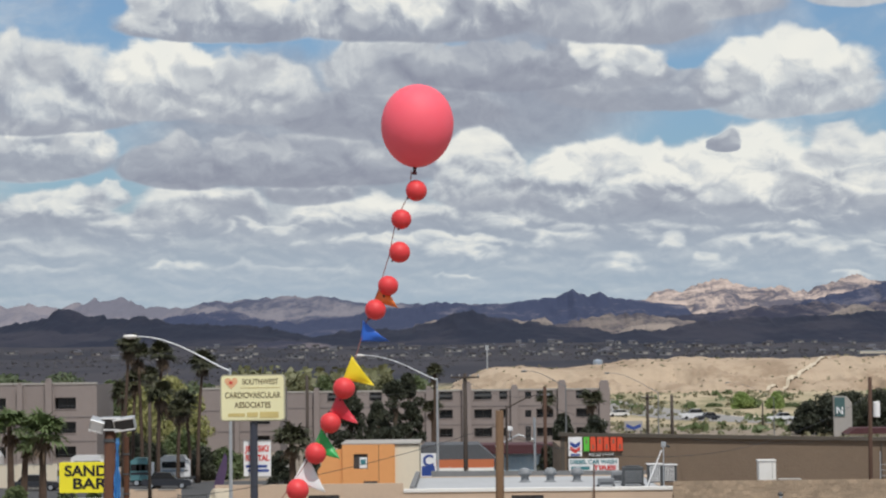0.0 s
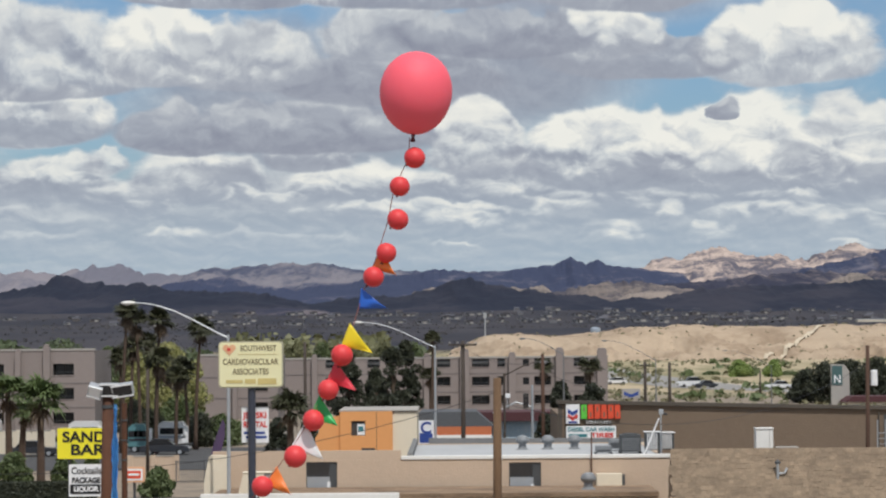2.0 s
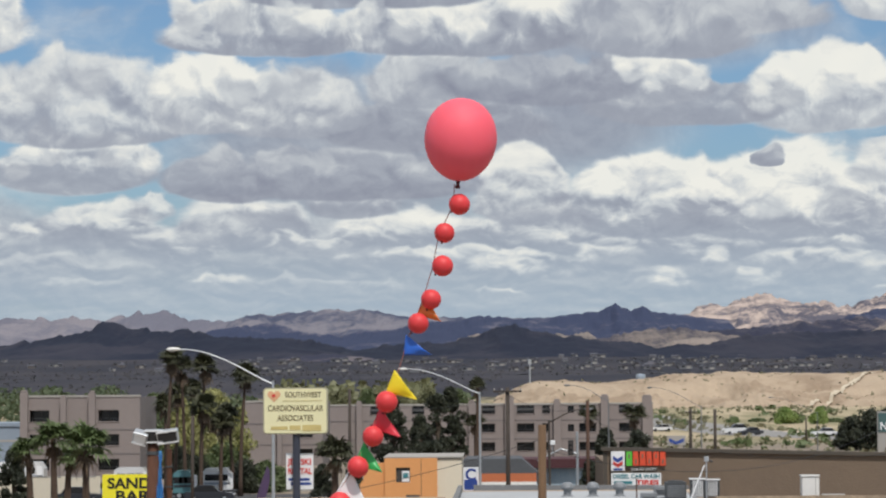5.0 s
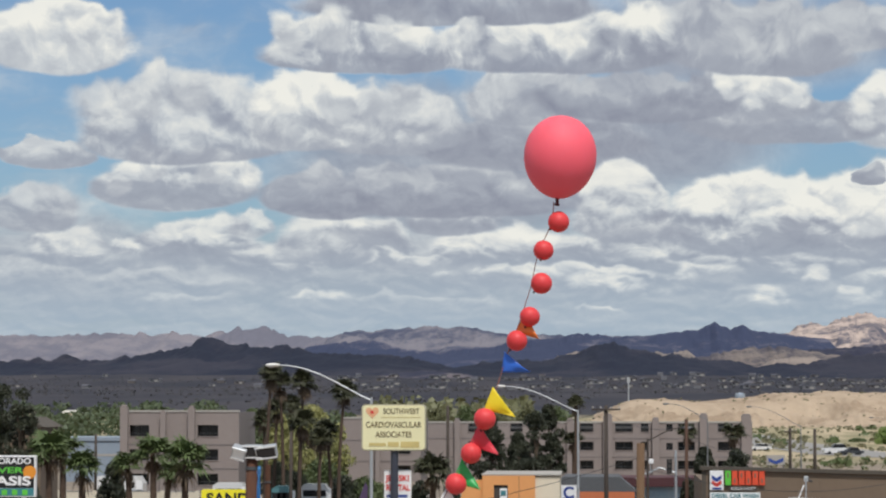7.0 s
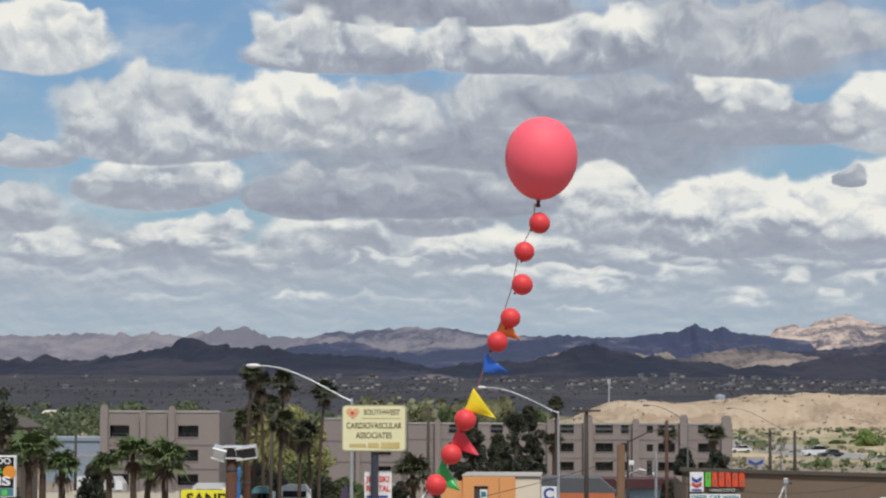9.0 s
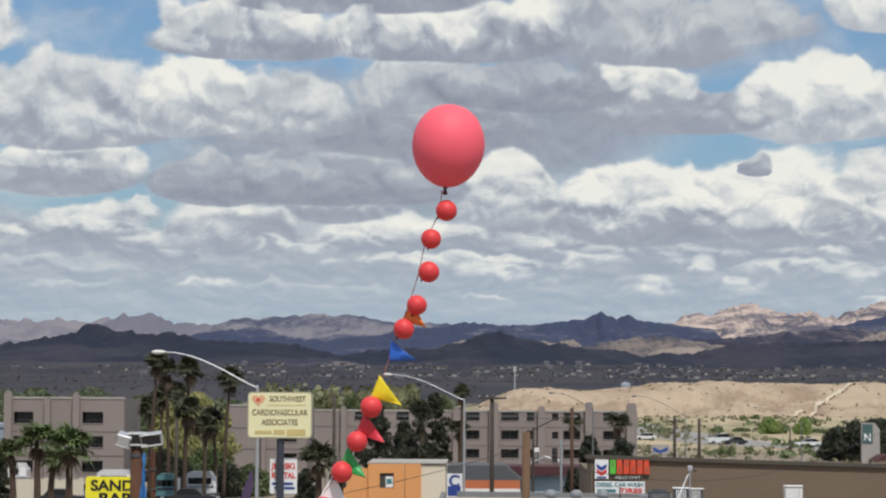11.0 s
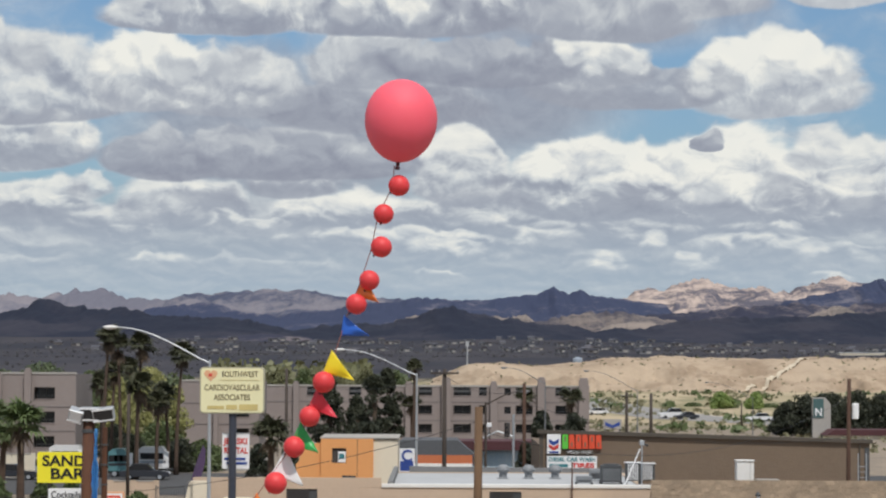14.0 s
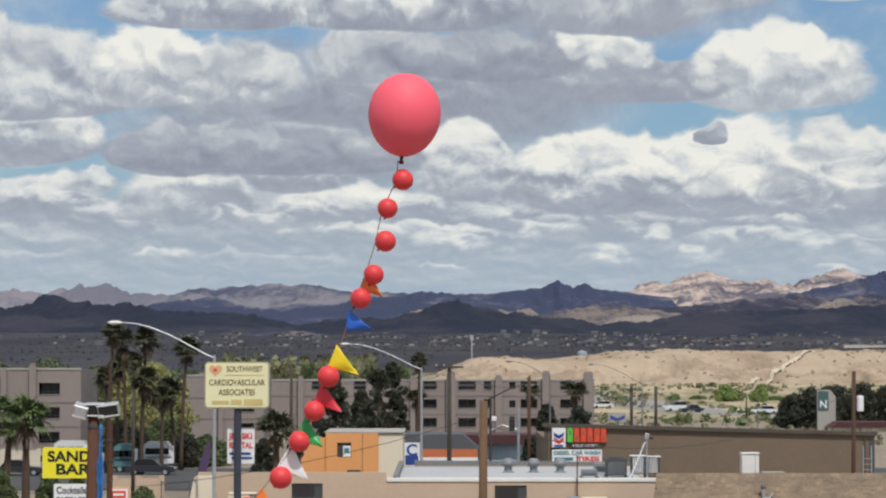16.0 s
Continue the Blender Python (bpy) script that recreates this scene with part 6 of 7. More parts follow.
    part("panel", boxes((-w * 0.46, w * 0.1, -0.1, -0.003, z1 - 3.0, z1 - 0.2)), "pylon_panel", s)
    writing("lettering", "N", 1.6, "sign_white", s, -w * 0.18, -0.11, z1 - 2.2, 0.03, w * 0.36)


store_signs()

_f = thing("feather_flag", (-14.57, 150, 0), "dark purple feather flag leaning on a thin pole", "flag")
part("flag_pole", tubes([[(0, 0, 0), (0.0, 0, 3.85), (0.57, 0, 5.94)], 0.025, 6]), "metal_dark", _f)
part("flag_cloth", prism([(-0.12, 3.9), (0.16, 4.86), (0.58, 6.01), (0.74, 5.72), (0.72, 5.0), (0.52, 4.2), (0.36, 3.86)], -0.02, 0.02), "purple_flag", _f)

# ---------------------------------------------------------------- roof machines
def turbine_vent(x, y, z, r, label="round grey turbine roof vent"):
    v = thing("turbine_vent", (x, y, z), label, "roof vent", "turbine vents")
    part("collar", lathe([(r * 1.05, 0), (r * 0.62, r * 0.3), (r * 0.62, r * 0.9)], 18), "metal_grey", v)
    smooth(part("dome", lathe([(r * 0.62, r * 0.9), (r * 0.98, r * 1.2), (r * 1.05, r * 1.55), (r * 0.85, r * 2.0), (r * 0.4, r * 2.25), (0.01, r * 2.3)], 20), "metal_grey", v))
    for i in range(16):
        a = 2 * math.pi * i / 16
        fin = part("fin", tubes([[(math.cos(a) * r * 0.66, math.sin(a) * r * 0.66, r * 0.95), (math.cos(a + 0.2) * r * 1.09, math.sin(a + 0.2) * r * 1.09, r * 1.5), (math.cos(a + 0.4) * r * 0.5, math.sin(a + 0.4) * r * 0.5, r * 2.2)], 0.012, 4]), "galvanised", v)
    return v


M["metal_grey"] = material("metal_grey", (0.22, 0.23, 0.24), (0.15, 0.16, 0.17), 0.6, 3.0, 0.1, metal=0.1)
RZ = SHOP_Z - 0.05
for x in (3.52, 4.89, 6.33):
    turbine_vent(x, 136, RZ, 0.34)


def roof_machine(x, y, z, w, d, h, label, mat="metal_grey", fan=True):
    m = thing("rooftop_air_conditioner", (x, y, z), label, "air conditioner", "roof machines")
    part("casing", boxes((-w / 2, w / 2, -d / 2, d / 2, 0.1, h), bevel=0.02), mat, m)
    part("skid", boxes((-w / 2 - 0.05, -w / 2 + 0.08, -d / 2, d / 2, 0, 0.1)), "metal_dark", m)
    part("skid", boxes((w / 2 - 0.08, w / 2 + 0.05, -d / 2, d / 2, 0, 0.1)), "metal_dark", m)
    n = int((h - 0.3) / 0.09)
    for i in range(n):
        part("louvre", boxes((-w / 2 + 0.08, w / 2 - 0.08, -d / 2 - 0.03, -d / 2 - 0.003, 0.2 + 0.09 * i, 0.25 + 0.09 * i)), "metal_dark" if mat != "metal_dark" else "metal_grey", m)
    if fan:
        part("fan_guard", tubes([[(0, 0, h), (0, 0, h + 0.06)], min(w, d) * 0.38, 20]), "metal_dark", m)
    return m


roof_machine(8.99, 131, RZ, 1.06, 1.1, 0.97, "dark grey boxy rooftop air conditioner", "metal_dark")
roof_machine(7.54, 130, RZ, 0.82, 0.8, 0.44, "low grey rooftop air conditioner", "metal_grey", False)
roof_machine(8.38, 134, RZ, 0.66, 0.8, 0.6, "low grey rooftop air conditioner", "metal_grey", False)


def cooler(x, y, z, w, h):
    """Evaporative cooler: a pale box with louvred sides on a stand."""
    c = thing("evaporative_cooler", (x, y, z), "pale metal evaporative cooler on a rooftop stand", "cooler", "roof coolers")
    part("casing", boxes((-w / 2, w / 2, -w / 2, w / 2, 0.25, h), bevel=0.03), "metal_dark", c)
    part("lid", boxes((-w / 2 - 0.04, w / 2 + 0.04, -w / 2 - 0.04, w / 2 + 0.04, h + 0.003, h + 0.05)), "sign_white", c)
    p = part("pad", boxes((-w / 2 + 0.1, w / 2 - 0.1, -w / 2 - 0.03, -w / 2 - 0.004, 0.35, h - 0.1)), "metal_dark", c)
    for i in range(6):
        part("slat", boxes((-w / 2 + 0.1 + (w - 0.2) * i / 6, -w / 2 + 0.1 + (w - 0.2) * (i + 0.45) / 6, -w / 2 - 0.06, -w / 2 - 0.032, 0.3, h - 0.05)), "sign_white", p)
    for sx in (-1, 1):
        for sy in (-1, 1):
            part("leg", boxes((sx * w * 0.45 - 0.03, sx * w * 0.45 + 0.03, sy * w * 0.45 - 0.03, sy * w * 0.45 + 0.03, 0, 0.25)), "metal_dark", c)


cooler(9.98, 129, RZ, 0.75, 1.16)
cooler(10.78, 129.5, RZ, 0.7, 1.1)

_m = thing("roof_mast", (10.28, 127, RZ), "slim grey roof mast with a slanting brace", "mast")
part("mast", tubes([[(0, 0, 0), (0, 0, 7.06 - RZ)], 0.035, 8]), "galvanised", _m)
part("brace", tubes([[(-0.91, 0, 0.0), (-0.09, 0, 6.66 - RZ)], 0.04, 8]), "sign_white", _m)
part("head", boxes((-0.1, 0.12, -0.08, 0.08, 6.83 - RZ, 7.09 - RZ), bevel=0.02), "galvanised", _m)
part("lamp", tubes([[(0.12, 0, 6.89 - RZ), (0.32, 0, 6.83 - RZ)], 0.06, 8]), "ink_black", _m)

_m = thing("thin_pipe", (6.65, 124.8, 0), "thin rusty vertical pipe before a tan wall", "pipe")
part("pipe", tubes([[(0, 0, 0), (0, 0, 6.08)], 0.035, 8]), "wood_dark", _m)

_m = thing("wall_cabinet", (7.52, 124.7, 0), "cream electrical cabinet against a tan wall", "cabinet")
part("body", boxes((-0.66, 0.6, -0.35, 0.2, 2.6, 4.03), bevel=0.03), "cream_wall", _m)
part("darker_side", boxes((0.61, 0.75, -0.3, 0.2, 2.6, 3.97)), "metal_dark", _m)
part("plinth", boxes((-0.7, 0.75, -0.36, 0.2, 0, 2.58)), "concrete", _m)

# low lean-to roof along the front of the shop, with a vent on it
_l = thing("lean_to_roof", (-11.66, 119, 0), "low brown gravel lean-to roof with a pale edge", "roof")
_lw = 21.19
part("deck", boxes((0, _lw, 0.3, 5.6, 3.44 - 0.2, 3.44)), "roof_brown", _l)
part("edge", boxes((-0.5, _lw * 0.42, 0, 0.297, 3.44 - 0.25, 3.44 + 0.06), bevel=0.02), "white_paint", _l)
part("front_wall", boxes((0, _lw, 0.6, 0.9, 0, 3.44 - 0.203)), "tan_wall", _l)
_v = thing("roof_hatch", (-9.75, 121, 3.44), "cream boxy roof hatch with a sloping side", "roof hatch")
part("body", prism([(-0.75, 0), (0.5, 0), (0.5, 0.95), (-0.5, 0.95)], -0.5, 0.5), "cream_wall", _v)
# grey slab puts the cream box's shaded right side into colour
part("darker_side", boxes((0.503, 0.78, -0.46, 0.5, 0, 0.93)), "concrete", _v)
part("lid", boxes((-0.55, 0.82, -0.54, 0.54, 0.953, 1.0), bevel=0.015), "cream_wall", _v)
turbine_vent(6.31, 121.5, 3.44, 0.36, "round galvanised roof vent on a gravel roof")

_c = thing("gable_end_panel", (-11.84, 123.6, 0), "cream painted sloping panel at the shop's end", "panel")
part("panel", prism([(-0.61, 0), (0.55, 0), (0.55, 5.11), (-0.28, 5.11), (-0.39, 4.97), (-0.61, 3.81)], 0, 0.5), "cream_wall", _c)

# things on and behind the shingled roof
_z = 5.37
_c = thing("white_roof_box", (14.72, 121, _z), "white metal box on the shingled roof", "box")
part("body", boxes((-0.41, 0.41, -0.4, 0.4, 0, 0.93), bevel=0.02), "white_paint", _c)
part("lid", boxes((-0.44, 0.44, -0.44, 0.44, 0.93 + 0.003, 0.93 + 0.06)), "white_paint", _c)
part("side_seam", boxes((0.22, 0.24, -0.415, -0.403, 0.05, 0.9)), "concrete", _c)
_c = thing("roof_slab", (15.76, 120.5, _z), "low pale curb on the shingled roof", "curb")
part("slab", boxes((-0.54, 0.54, -0.3, 0.3, 0, 0.1), bevel=0.02), "concrete", _c)
_c = thing("plumbing_vent", (14.89, 117.2, _z - 1.1), "small grey pipe vent on the shingle slope", "roof vent")
part("pipe", tubes([[(0, 0, -0.3), (0, -0.05, 0.62)], 0.07, 10]), "galvanised", _c)
part("hood", lathe([(0.12, 0.55), (0.14, 0.62), (0.03, 0.75)], 12), "metal_dark", _c)
part("conduit", tubes([[(0.5, 0.3, 0.35), (1.3, 0.55, 0.62), (2.3, 0.72, 0.95)], 0.035, 6]), "metal_dark", _c)
part("elbow", tubes([[(0, 0, 0.1), (0.3, -0.05, 0.12), (0.45, 0, 0.35)], 0.05, 8]), "galvanised", _c)
_c = thing("roof_ladder", (23.08, 137, 0), "pale metal ladder leading up to a roof", "ladder")
for sx in (-1, 1):
    part("rail", boxes((sx * 0.22 - 0.025, sx * 0.22 + 0.025, -0.03, 0.03, 0, 6.13)), "galvanised", _c)
for k in range(18):
    part("rung", boxes((-0.2, 0.2, -0.015, 0.015, 0.3 + 0.3 * k, 0.33 + 0.3 * k)), "galvanised", _c)

# ---------------------------------------------------------------- shops and walls beyond
def filling_station():
    s = thing("filling_station", (-0.65, 205, 0), "low filling station shop with an orange-red fascia", "building")
    w = 6.92
    zf, zg = 3.42, 2.74
    # near-black wall paints the shaded openings under the fascia
    part("wall", boxes((-w / 2, w / 2, 0.6, 8, 0, zg)), "recess", s)
    part("fascia", boxes((-w / 2, w / 2, 0, 0.59, zg + 0.003, zf)), "sign_red_soft", s, "orange-red painted fascia")
    part("soffit_strip", boxes((-w / 2, w / 2, -0.06, 0.3, zg - 0.25, zg)), "white_paint", s)
    part("roof", prism([(-w / 2 - 0.2, zf + 0.003), (w / 2 + 0.2, zf + 0.003), (w / 2 - 1.2, zf + 1.2), (-w / 2 + 1.2, zf + 1.2)], 0, 8), "roof_slate", s)
    for k in range(4):
        part("window_pane", boxes((-w / 2 + 0.4 + k * w / 4, -w / 2 + w / 4 - 0.1 + k * w / 4, 0.55, 0.597, 0.6, zg - 0.5)), "glass_dark", s)


M["sign_red_soft"] = material("sign_red_soft", (0.50, 0.15, 0.06), (0.42, 0.12, 0.05), 0.7, 0.8)
filling_station()
_m = thing("mural_shop", (4.82, 212, 0), "low shop with a pale blue painted wall and maroon awning", "building")
_w = 7.39
part("wall", boxes((-_w / 2, _w / 2, 0, 6, 0, 3.66)), "mural_blue", _m)
part("awning", prism([(-_w / 2 - 0.2, 3.61), (_w / 2 + 0.2, 3.61), (_w / 2, 4.37), (-_w / 2, 4.37)], -0.8, 6.1), "maroon", _m)
part("door", boxes((_w * 0.06, _w * 0.14, -0.04, -0.004, 0, 2.1)), "recess", _m)
part("white_door", boxes((-_w * 0.28, -_w * 0.2, -0.04, -0.004, 0, 2.1)), "white_paint", _m)
_m = thing("maroon_roof_house", (61, 366, 0), "low building with a maroon roof among dark trees", "building")
part("wall", boxes((-4.2, 6, 0.4, 7, 0, 0.55)), "cream_wall", _m)
part("roof", prism([(-4.6, 0.55 + 0.003), (6.4, 0.55 + 0.003), (5.6, 1.37), (-3.4, 1.37)], 0, 7.4), "maroon", _m)
_m = thing("blue_shed", (-66.06, 330, 0), "long grey-blue metal shed", "building")
part("wall", boxes((-4.6, 5, 0, 9, 0, 5.36)), "wall_blue", _m)
part("roof", boxes((-4.8, 5.2, -0.2, 9.2, 5.36 + 0.003, 5.88), bevel=0.05), "wall_blue", _m)
part("band", boxes((-4.6, 5, -0.03, -0.004, 3.35, 3.65)), "concrete", _m)
_m = thing("brown_house", (-50.58, 215, 0), "dark brown house behind a gnarled tree", "house")
part("wall", boxes((-3.4, 2.4, 0, 7, 0, 8.49)), "brown_wall", _m)
part("roof", prism([(-3.8, 8.49 + 0.003), (2.8, 8.49 + 0.003), (1.2, 9.36), (-2.2, 9.36)], -0.4, 7.4), "dark_cap", _m)
part("window", boxes((-1.6, -0.4, -0.05, -0.004, 5.0, 6.2)), "glass_dark", _m)


def yard_wall(x0, x1, y, h, mat, name, label, cap=True, blocks=0):
    w = x1 - x0
    t = thing(name, ((x0 + x1) / 2, y, 0), label, "wall", "yard walls")
    part("wall", boxes((-w / 2, w / 2, 0, 0.2, 0, h)), mat, t)
    if cap:
        part("cap", boxes((-w / 2 - 0.03, w / 2 + 0.03, -0.04, 0.24, h + 0.003, h + 0.08)), "concrete", t)
    n = max(2, int(w / 3))
    for i in range(n + 1):
        px = -w / 2 + w * i / n
        part("pillar", boxes((px - 0.2, px + 0.2, -0.13, -0.003, 0, h + 0.1)), mat, t)
    return t


yard_wall(-24.7, -21.2, 190, 1.9, "tan_wall", "block_wall", "tan block yard wall with pillars")
yard_wall(-57.54, -37.9, 236, 2.2, "cream_wall", "white_wall", "pale yard wall along the car park")
yard_wall(-27.43, -17.23, 252, 1.7, "concrete", "white_wall", "pale yard wall along the car park")
_g = thing("iron_gate", (-19.96, 188, 0), "dark iron yard gate with upright bars", "gate")
part("gate_frame", boxes((-1.1, -1.02, 0, 0.06, 0, 1.7), (1.02, 1.1, 0, 0.06, 0, 1.7), (-1.015, 1.015, 0, 0.06, 1.55, 1.62), (-1.015, 1.015, 0, 0.06, 0.1, 0.17)), "metal_dark", _g)
for k in range(13):
    part("bar", boxes((-0.94 + k * 0.155, -0.91 + k * 0.155, 0.01, 0.05, 0.17, 1.55)), "metal_dark", _g)


# ---------------------------------------------------------------- vehicles
def wheel(parent, x, y, r):
    t = part("tyre", tubes([[(x, y - 0.11, r), (x, y + 0.11, r)], r, 16]), "ink_black", parent)
    part("rim", tubes([[(x, y - 0.125, r), (x, y - 0.112, r)], r * 0.6, 12]), "galvanised", t)


def car(x, y, mat, label, turn=0, length=4.6, tall=1.45):
    c = thing("car", (x, y, land(x, y) + 0.02), label, "car", "cars", turn=turn)
    l, h = length / 2, tall
    part("body", prism([(-l, 0.35), (-l, h * 0.55), (-l * 0.62, h * 0.62), (l * 0.35, h * 0.62), (l * 0.9, h * 0.55), (l, h * 0.42), (l, 0.3)], -0.85, 0.85), mat, c)
    part("cabin", prism([(-l * 0.72, h * 0.62), (-l * 0.5, h), (l * 0.1, h), (l * 0.4, h * 0.62)], -0.74, 0.74), "glass_dark", c)
    part("roof", prism([(-l * 0.5, h * 0.97), (-l * 0.46, h + 0.02), (l * 0.07, h + 0.02), (l * 0.12, h * 0.97)], -0.76, 0.76), mat, c)
    for wx in (-l * 0.62, l * 0.62):
        for wy in (-0.78, 0.78):
            wheel(c, wx, wy, 0.32)
    part("headlight", boxes((l - 0.05, l + 0.01, -0.75, -0.5, h * 0.42, h * 0.52)), "sign_white", c)
    part("headlight", boxes((l - 0.05, l + 0.01, 0.5, 0.75, h * 0.42, h * 0.52)), "sign_white", c)
    return c


def camper(x, y, length, tall, label, mat="car_white", stripe="wall_blue"):
    c = thing("camper_trailer", (x, y, 0), label, "trailer", "campers")
    l = length / 2
    part("body", prism([(-l, 0.6), (-l, tall - 0.3), (-l + 0.4, tall), (l - 0.5, tall), (l, tall - 0.7), (l, 0.6)], -1.1, 1.1), mat, c)
    part("stripe", boxes((-l + 0.05, l - 0.05, -1.13, -1.103, tall * 0.42, tall * 0.50)), stripe, c)
    for k in (-0.55, 0.0, 0.5):
        part("window", boxes((l * k - 0.4, l * k + 0.4, -1.14, -1.103, tall * 0.56, tall * 0.78)), "glass_dark", c)
    part("door", boxes((l * 0.72, l * 0.72 + 0.6, -1.13, -1.103, 0.7, tall * 0.85)), "sign_white", c)
    part("chassis", boxes((-l, l + 0.6, -0.8, 0.8, 0.42, 0.597)), "metal_dark", c)
    wheel(c, -0.4, -0.95, 0.36), wheel(c, 0.45, -0.95, 0.36)
    wheel(c, -0.4, 0.95, 0.36), wheel(c, 0.45, 0.95, 0.36)
    return c


camper(-50.59, 264, 5.23, 2.8, "white camper trailer parked by a pale wall")
camper(-27.55, 244, 2.74, 2.7, "white box trailer parked behind the palms")
camper(-30.01, 238, 1.94, 2.7, "teal camper van parked behind the palms", "paint_teal", "car_dark")
camper(-36.77, 250, 3.37, 2.6, "white camper trailer in the car park")
car(-38.82, 231, "car_dark", "dark parked car beside a pale wall")
car(-26.93, 232, "car_dark", "dark parked car before trailers", 0, 4.6, 1.5)
car(-37.23, 241, "wall_blue", "grey-blue car parked by trailers", 0, 4.4, 1.5)
car(31.8, 505, "car_white", "white car driving on the far road", 200)
car(44.59, 480, "car_white", "white van-like car on the far road", 195, 5.2, 2.0)
car(46.7, 474, "car_dark", "dark car on the far road", 195)
car(59.02, 462, "car_white", "white car on the far road", 190, 4.8, 1.6)
car(62.53, 455, "car_dark", "dark car on the far road", 190)
car(66.4, 450, "wall_blue", "grey car driving on the far road", 190)

_d = thing("satellite_dish", (19.2, 336, 0), "white satellite dish on a post", "dish")
_bm = lathe([(0.02, 0.16), (0.3, 0.1), (0.5, 0.0), (0.5, -0.03), (0.02, 0.1)], 20)
_o = part("dish", _bm, "sign_white", _d)
_o.matrix_basis = pose(0, -0.1, 3.14, 70, 0, 0)
part("post", tubes([[(0, 0, 0), (0, 0, 3.06)], 0.06, 8]), "metal_dark", _d)

_t = thing("water_tank", (55.33, 1000, 0), "pale blue-grey water tank on the far rise", "tank")
_zb = max(land(55.33, 1000), bluff_height(55.33, 1000)) - 0.5
_t.location.z = _zb
smooth(part("shell", lathe([(1.91, 0), (1.91, 12.35 - _zb), (1.69, 12.8 - _zb), (0.05, 13.25 - _zb)], 24), "wall_blue", _t))
part("roof_rail", tubes([[(1.96, 0, 0), (1.96, 0, 12.8 - _zb)], 0.1, 6]), "concrete", _t)

# ---------------------------------------------------------------- roads
def ribbon(name, points, width, mat, label, category, lift=0.06, cut=40):
    """A strip of road draped on the land along points."""
    pts = []
    for (ax, ay), (bx, by) in zip(points, points[1:]):
        for i in range(cut):
            pts.append((ax + (bx - ax) * i / cut, ay + (by - ay) * i / cut))
    pts.append(points[-1])
    verts, faces = [], []
    for i, (x, y) in enumerate(pts):
        a, b = pts[max(i - 1, 0)], pts[min(i + 1, len(pts) - 1)]
        n = Vector((-(b[1] - a[1]), b[0] - a[0])).normalized() * width / 2
        for s in (-1, -0.33, 0.33, 1):
            px, py = x + n.x * s, y + n.y * s
            z = max(land(px, py), bluff_height(px, py) if 720 < py < 1160 and -18 < px < 260 else -9)
            verts.append((px, py, z + lift))
    for i in range(len(pts) - 1):
        for k in range(3):
            q = i * 4 + k
            faces.append((q, q + 1, q + 5, q + 4))
    me = bpy.data.meshes.new(name)
    me.from_pydata(verts, [], faces)
    me.materials.append(M[mat])
    ob = smooth(new(name, me))
    return tagged(ob, label, category, kind="structure")


M["pale_soil"] = material("pale_soil", (0.58, 0.50, 0.38), (0.50, 0.42, 0.31), 0.95, 0.2, 0.3)
M["road_grey"] = material("road_grey", (0.25, 0.24, 0.23), (0.31, 0.295, 0.275), 0.9, 0.1, 0.2)
ribbon("road_1", [(27.71, 690), (39.23, 570), (48.15, 480), (68.88, 440), (105.43, 420)], 17, "road_grey", "grey asphalt highway curving past the desert", "road", 0.08)
ribbon("verge", [(25.96, 712), (38.6, 600), (51.28, 500), (71.38, 456), (109.44, 436)], 9, "pale_soil", "pale bare soil beside the highway", "verge", 0.05)
ribbon("road_2", [(-120, 226), (120, 226)], 40, "asphalt", "asphalt street and car park", "road", 0.05)
ribbon("road_3", [(-70, 160), (60, 172)], 12, "asphalt", "asphalt street before the shops", "road", 0.04)
ribbon("track", [(90.51, 765), (102.35, 790), (113.61, 820), (122.55, 850), (130.24, 880)], 1.5, "pale_soil", "pale dirt track climbing the bluff", "track", 0.6)


# ---------------------------------------------------------------- houses on the far slope
def far_house(w, d, h, wall, roof, label):
    o = thing("far_house", (0, 0, -50), label, "house", "houses on the far slope")
    part("wall", boxes((-w / 2, w / 2, -d / 2, d / 2, -1, h)), wall, o)
    part("roof", prism([(-w / 2 - 0.5, h + 0.003), (w / 2 + 0.5, h + 0.003), (w / 2 - 1.4, h + 1.3), (-w / 2 + 1.4, h + 1.3)], -d / 2 - 0.5, d / 2 + 0.5), roof, o)
    part("window", boxes((-w * 0.3, -w * 0.08, -d / 2 - 0.05, -d / 2 - 0.003, h * 0.35, h * 0.75)), "glass_dark", o)
    part("garage_door", boxes((w * 0.05, w * 0.38, -d / 2 - 0.05, -d / 2 - 0.003, 0, h * 0.72)), "concrete", o)
    return o


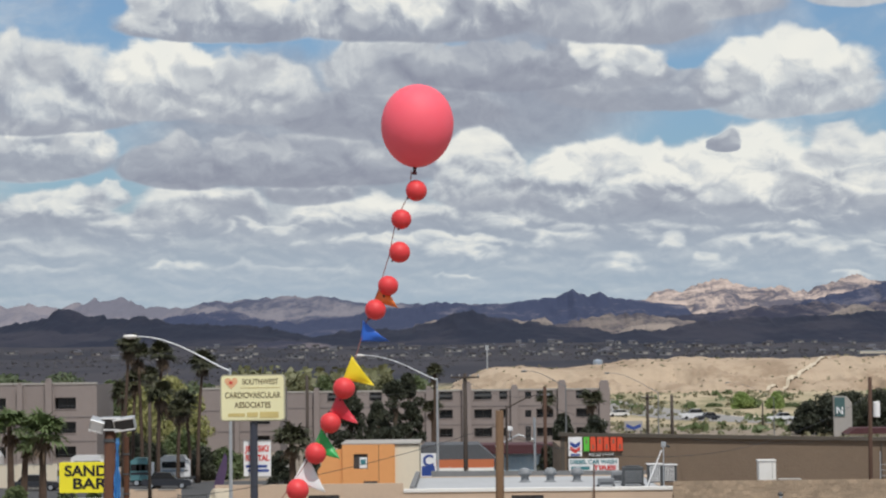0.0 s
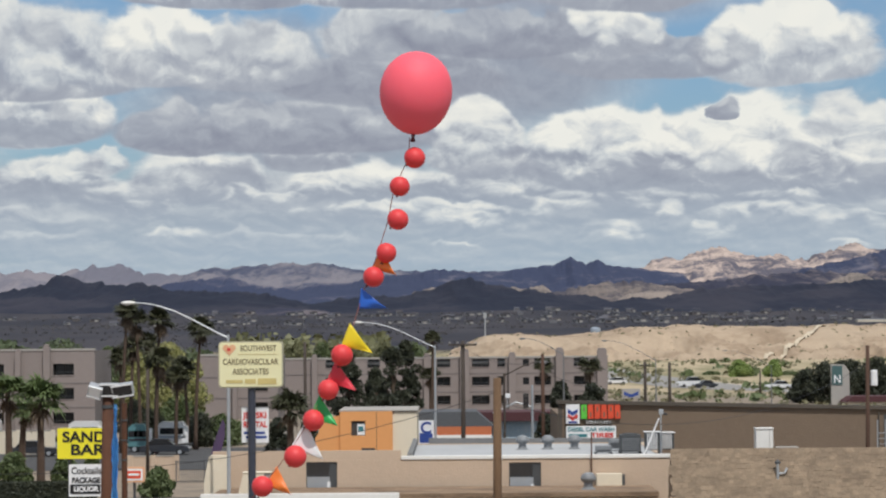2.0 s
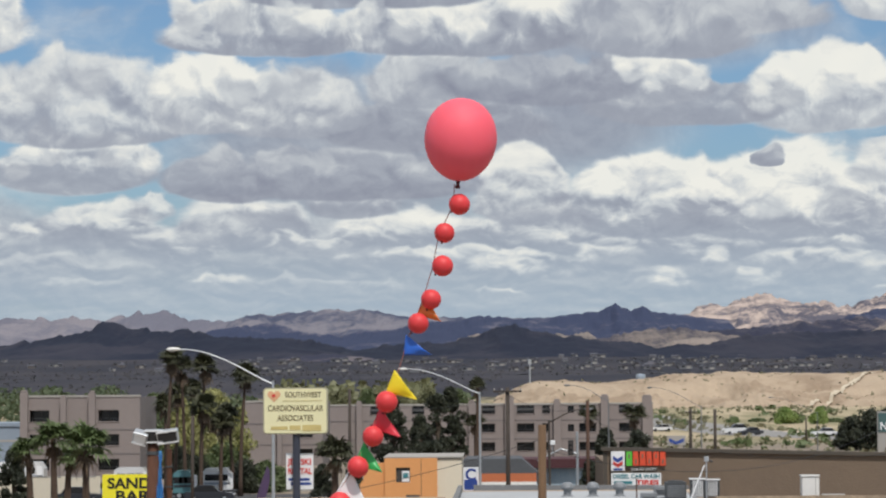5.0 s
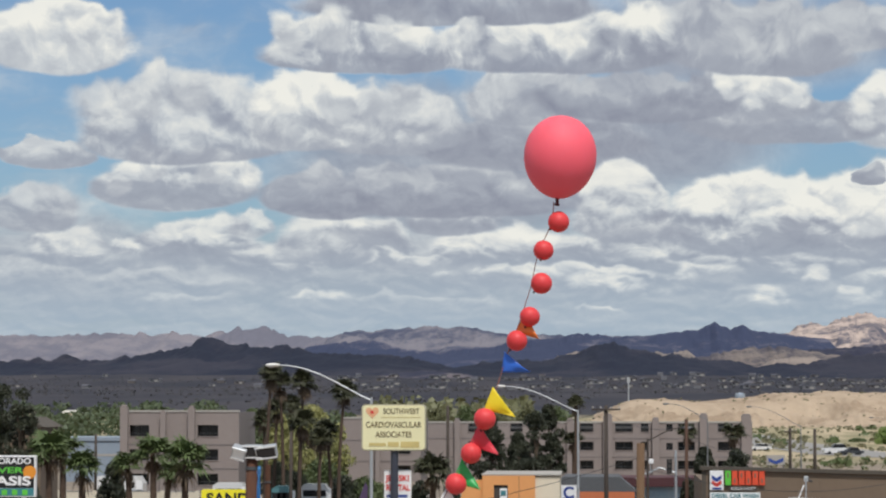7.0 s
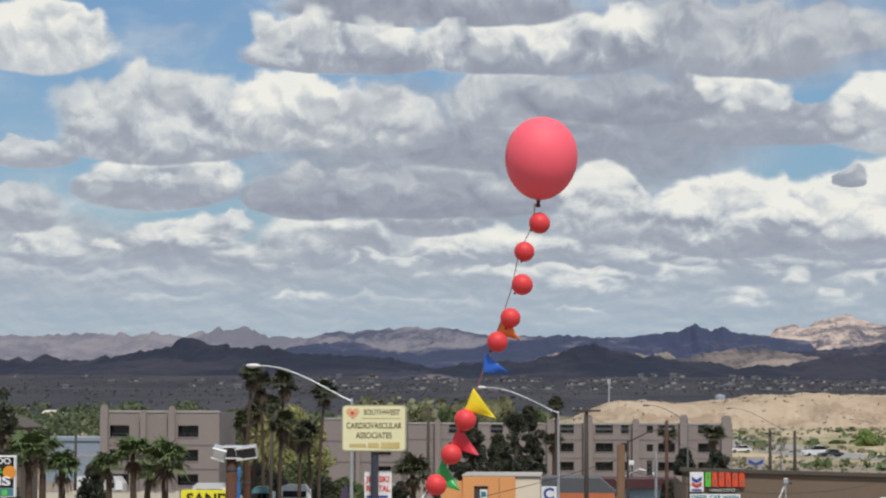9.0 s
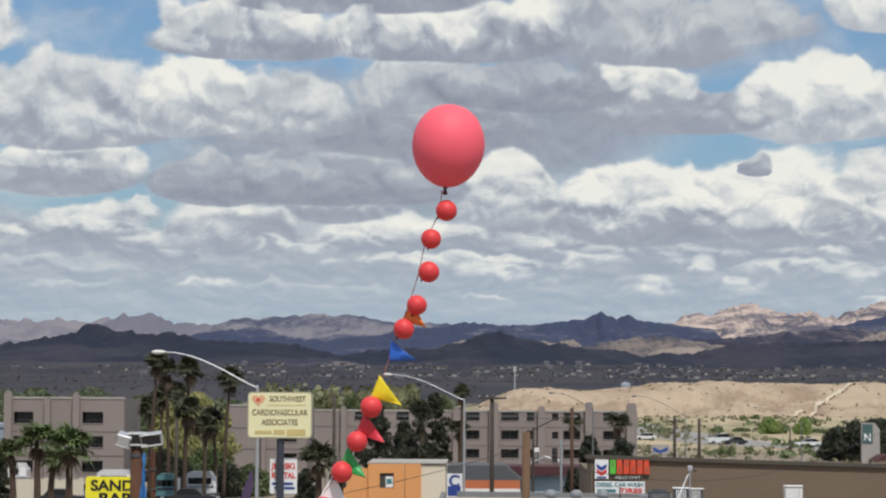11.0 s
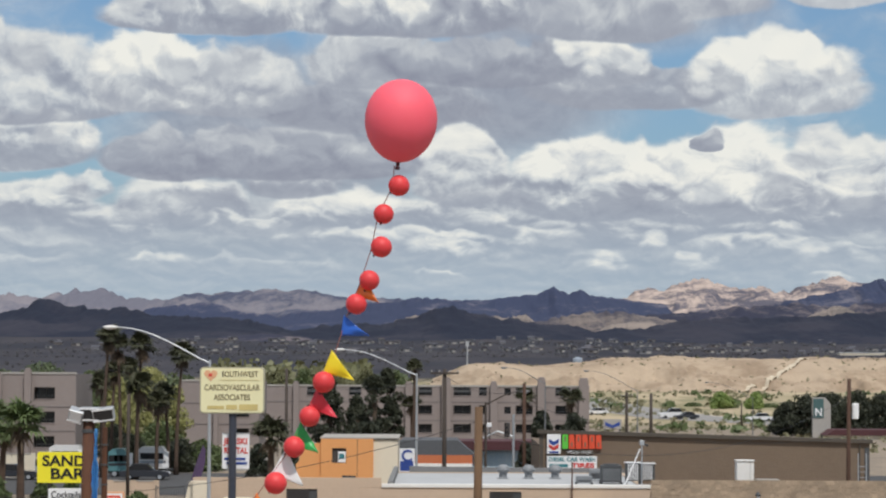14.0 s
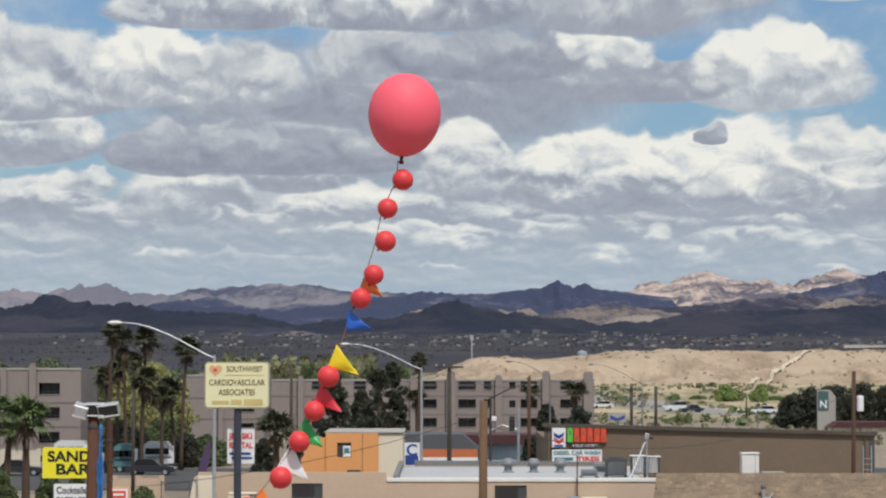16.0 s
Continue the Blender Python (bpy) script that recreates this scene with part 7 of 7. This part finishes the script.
# village colours, dimmed for the cloud shade and haze on the plain
M["far_white_dimmed"] = material("far_white_dimmed", (0.18, 0.18, 0.19), (0.13, 0.13, 0.14), 0.8, 0.2, 0.0)
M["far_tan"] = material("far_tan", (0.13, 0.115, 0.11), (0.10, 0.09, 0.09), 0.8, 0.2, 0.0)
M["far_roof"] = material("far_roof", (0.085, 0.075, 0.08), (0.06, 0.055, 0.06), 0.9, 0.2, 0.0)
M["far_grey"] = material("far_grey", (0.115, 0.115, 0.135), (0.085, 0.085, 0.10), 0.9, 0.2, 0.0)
KINDS = [far_house(8, 7, 2.8, "far_white_dimmed", "far_roof", "small pale house with a dark hipped roof"), far_house(10, 8, 2.8, "far_tan", "far_grey", "small tan house with a grey roof"),
         far_house(7, 6, 2.6, "far_white_dimmed", "far_grey", "small pale house with a grey roof"), far_house(13, 8, 3.0, "far_white_dimmed", "far_grey", "long pale house with a grey roof")]
_r = random.Random(31)
_made = 0
while _made < 165:
    y = _r.uniform(2350, 3120)
    b = _r.gauss(0.02, 0.1)
    if not -0.26 < b < 0.23 or (b < -0.07 and _r.random() < 0.25):
        continue
    x = b * y
    if y < 1170 and -20 < x < 262:
        continue
    copy_thing(KINDS[_r.randrange(4)], pose(x, y, land(x, y), 0, 0, _r.choice((0, 0, 90, 20, -15))))
    _made += 1
for _o in KINDS:
    y = _r.uniform(2500, 3000)
    _o.matrix_world = pose(y * 0.02 * (KINDS.index(_o) + 1), y, land(y * 0.02 * (KINDS.index(_o) + 1), y))
for _x, _y, _w, _h, _ml, _mr in ((-186, 880, 6.5, 2.0, "cream_wall", "white_paint"), (-172, 905, 4.0, 2.2, "cream_wall", "concrete"), (-199, 860, 9, 1.8, "tan_wall", "cream_wall")):
    _o = far_house(_w, 6, _h, _ml, _mr, "pale house among green trees by the river")
    _o.matrix_world = pose(_x, _y, land(_x, _y))
_w = thing("warehouse", (364.19, 2200, land(364.19, 2200)), "long white warehouse on the far plain", "building")
part("wall", boxes((-14, 26, -6, 6, -1, 1.9)), "cream_wall", _w)
part("roof", boxes((-14.4, 26.4, -6.4, 6.4, 1.903, 2.4)), "white_paint", _w)
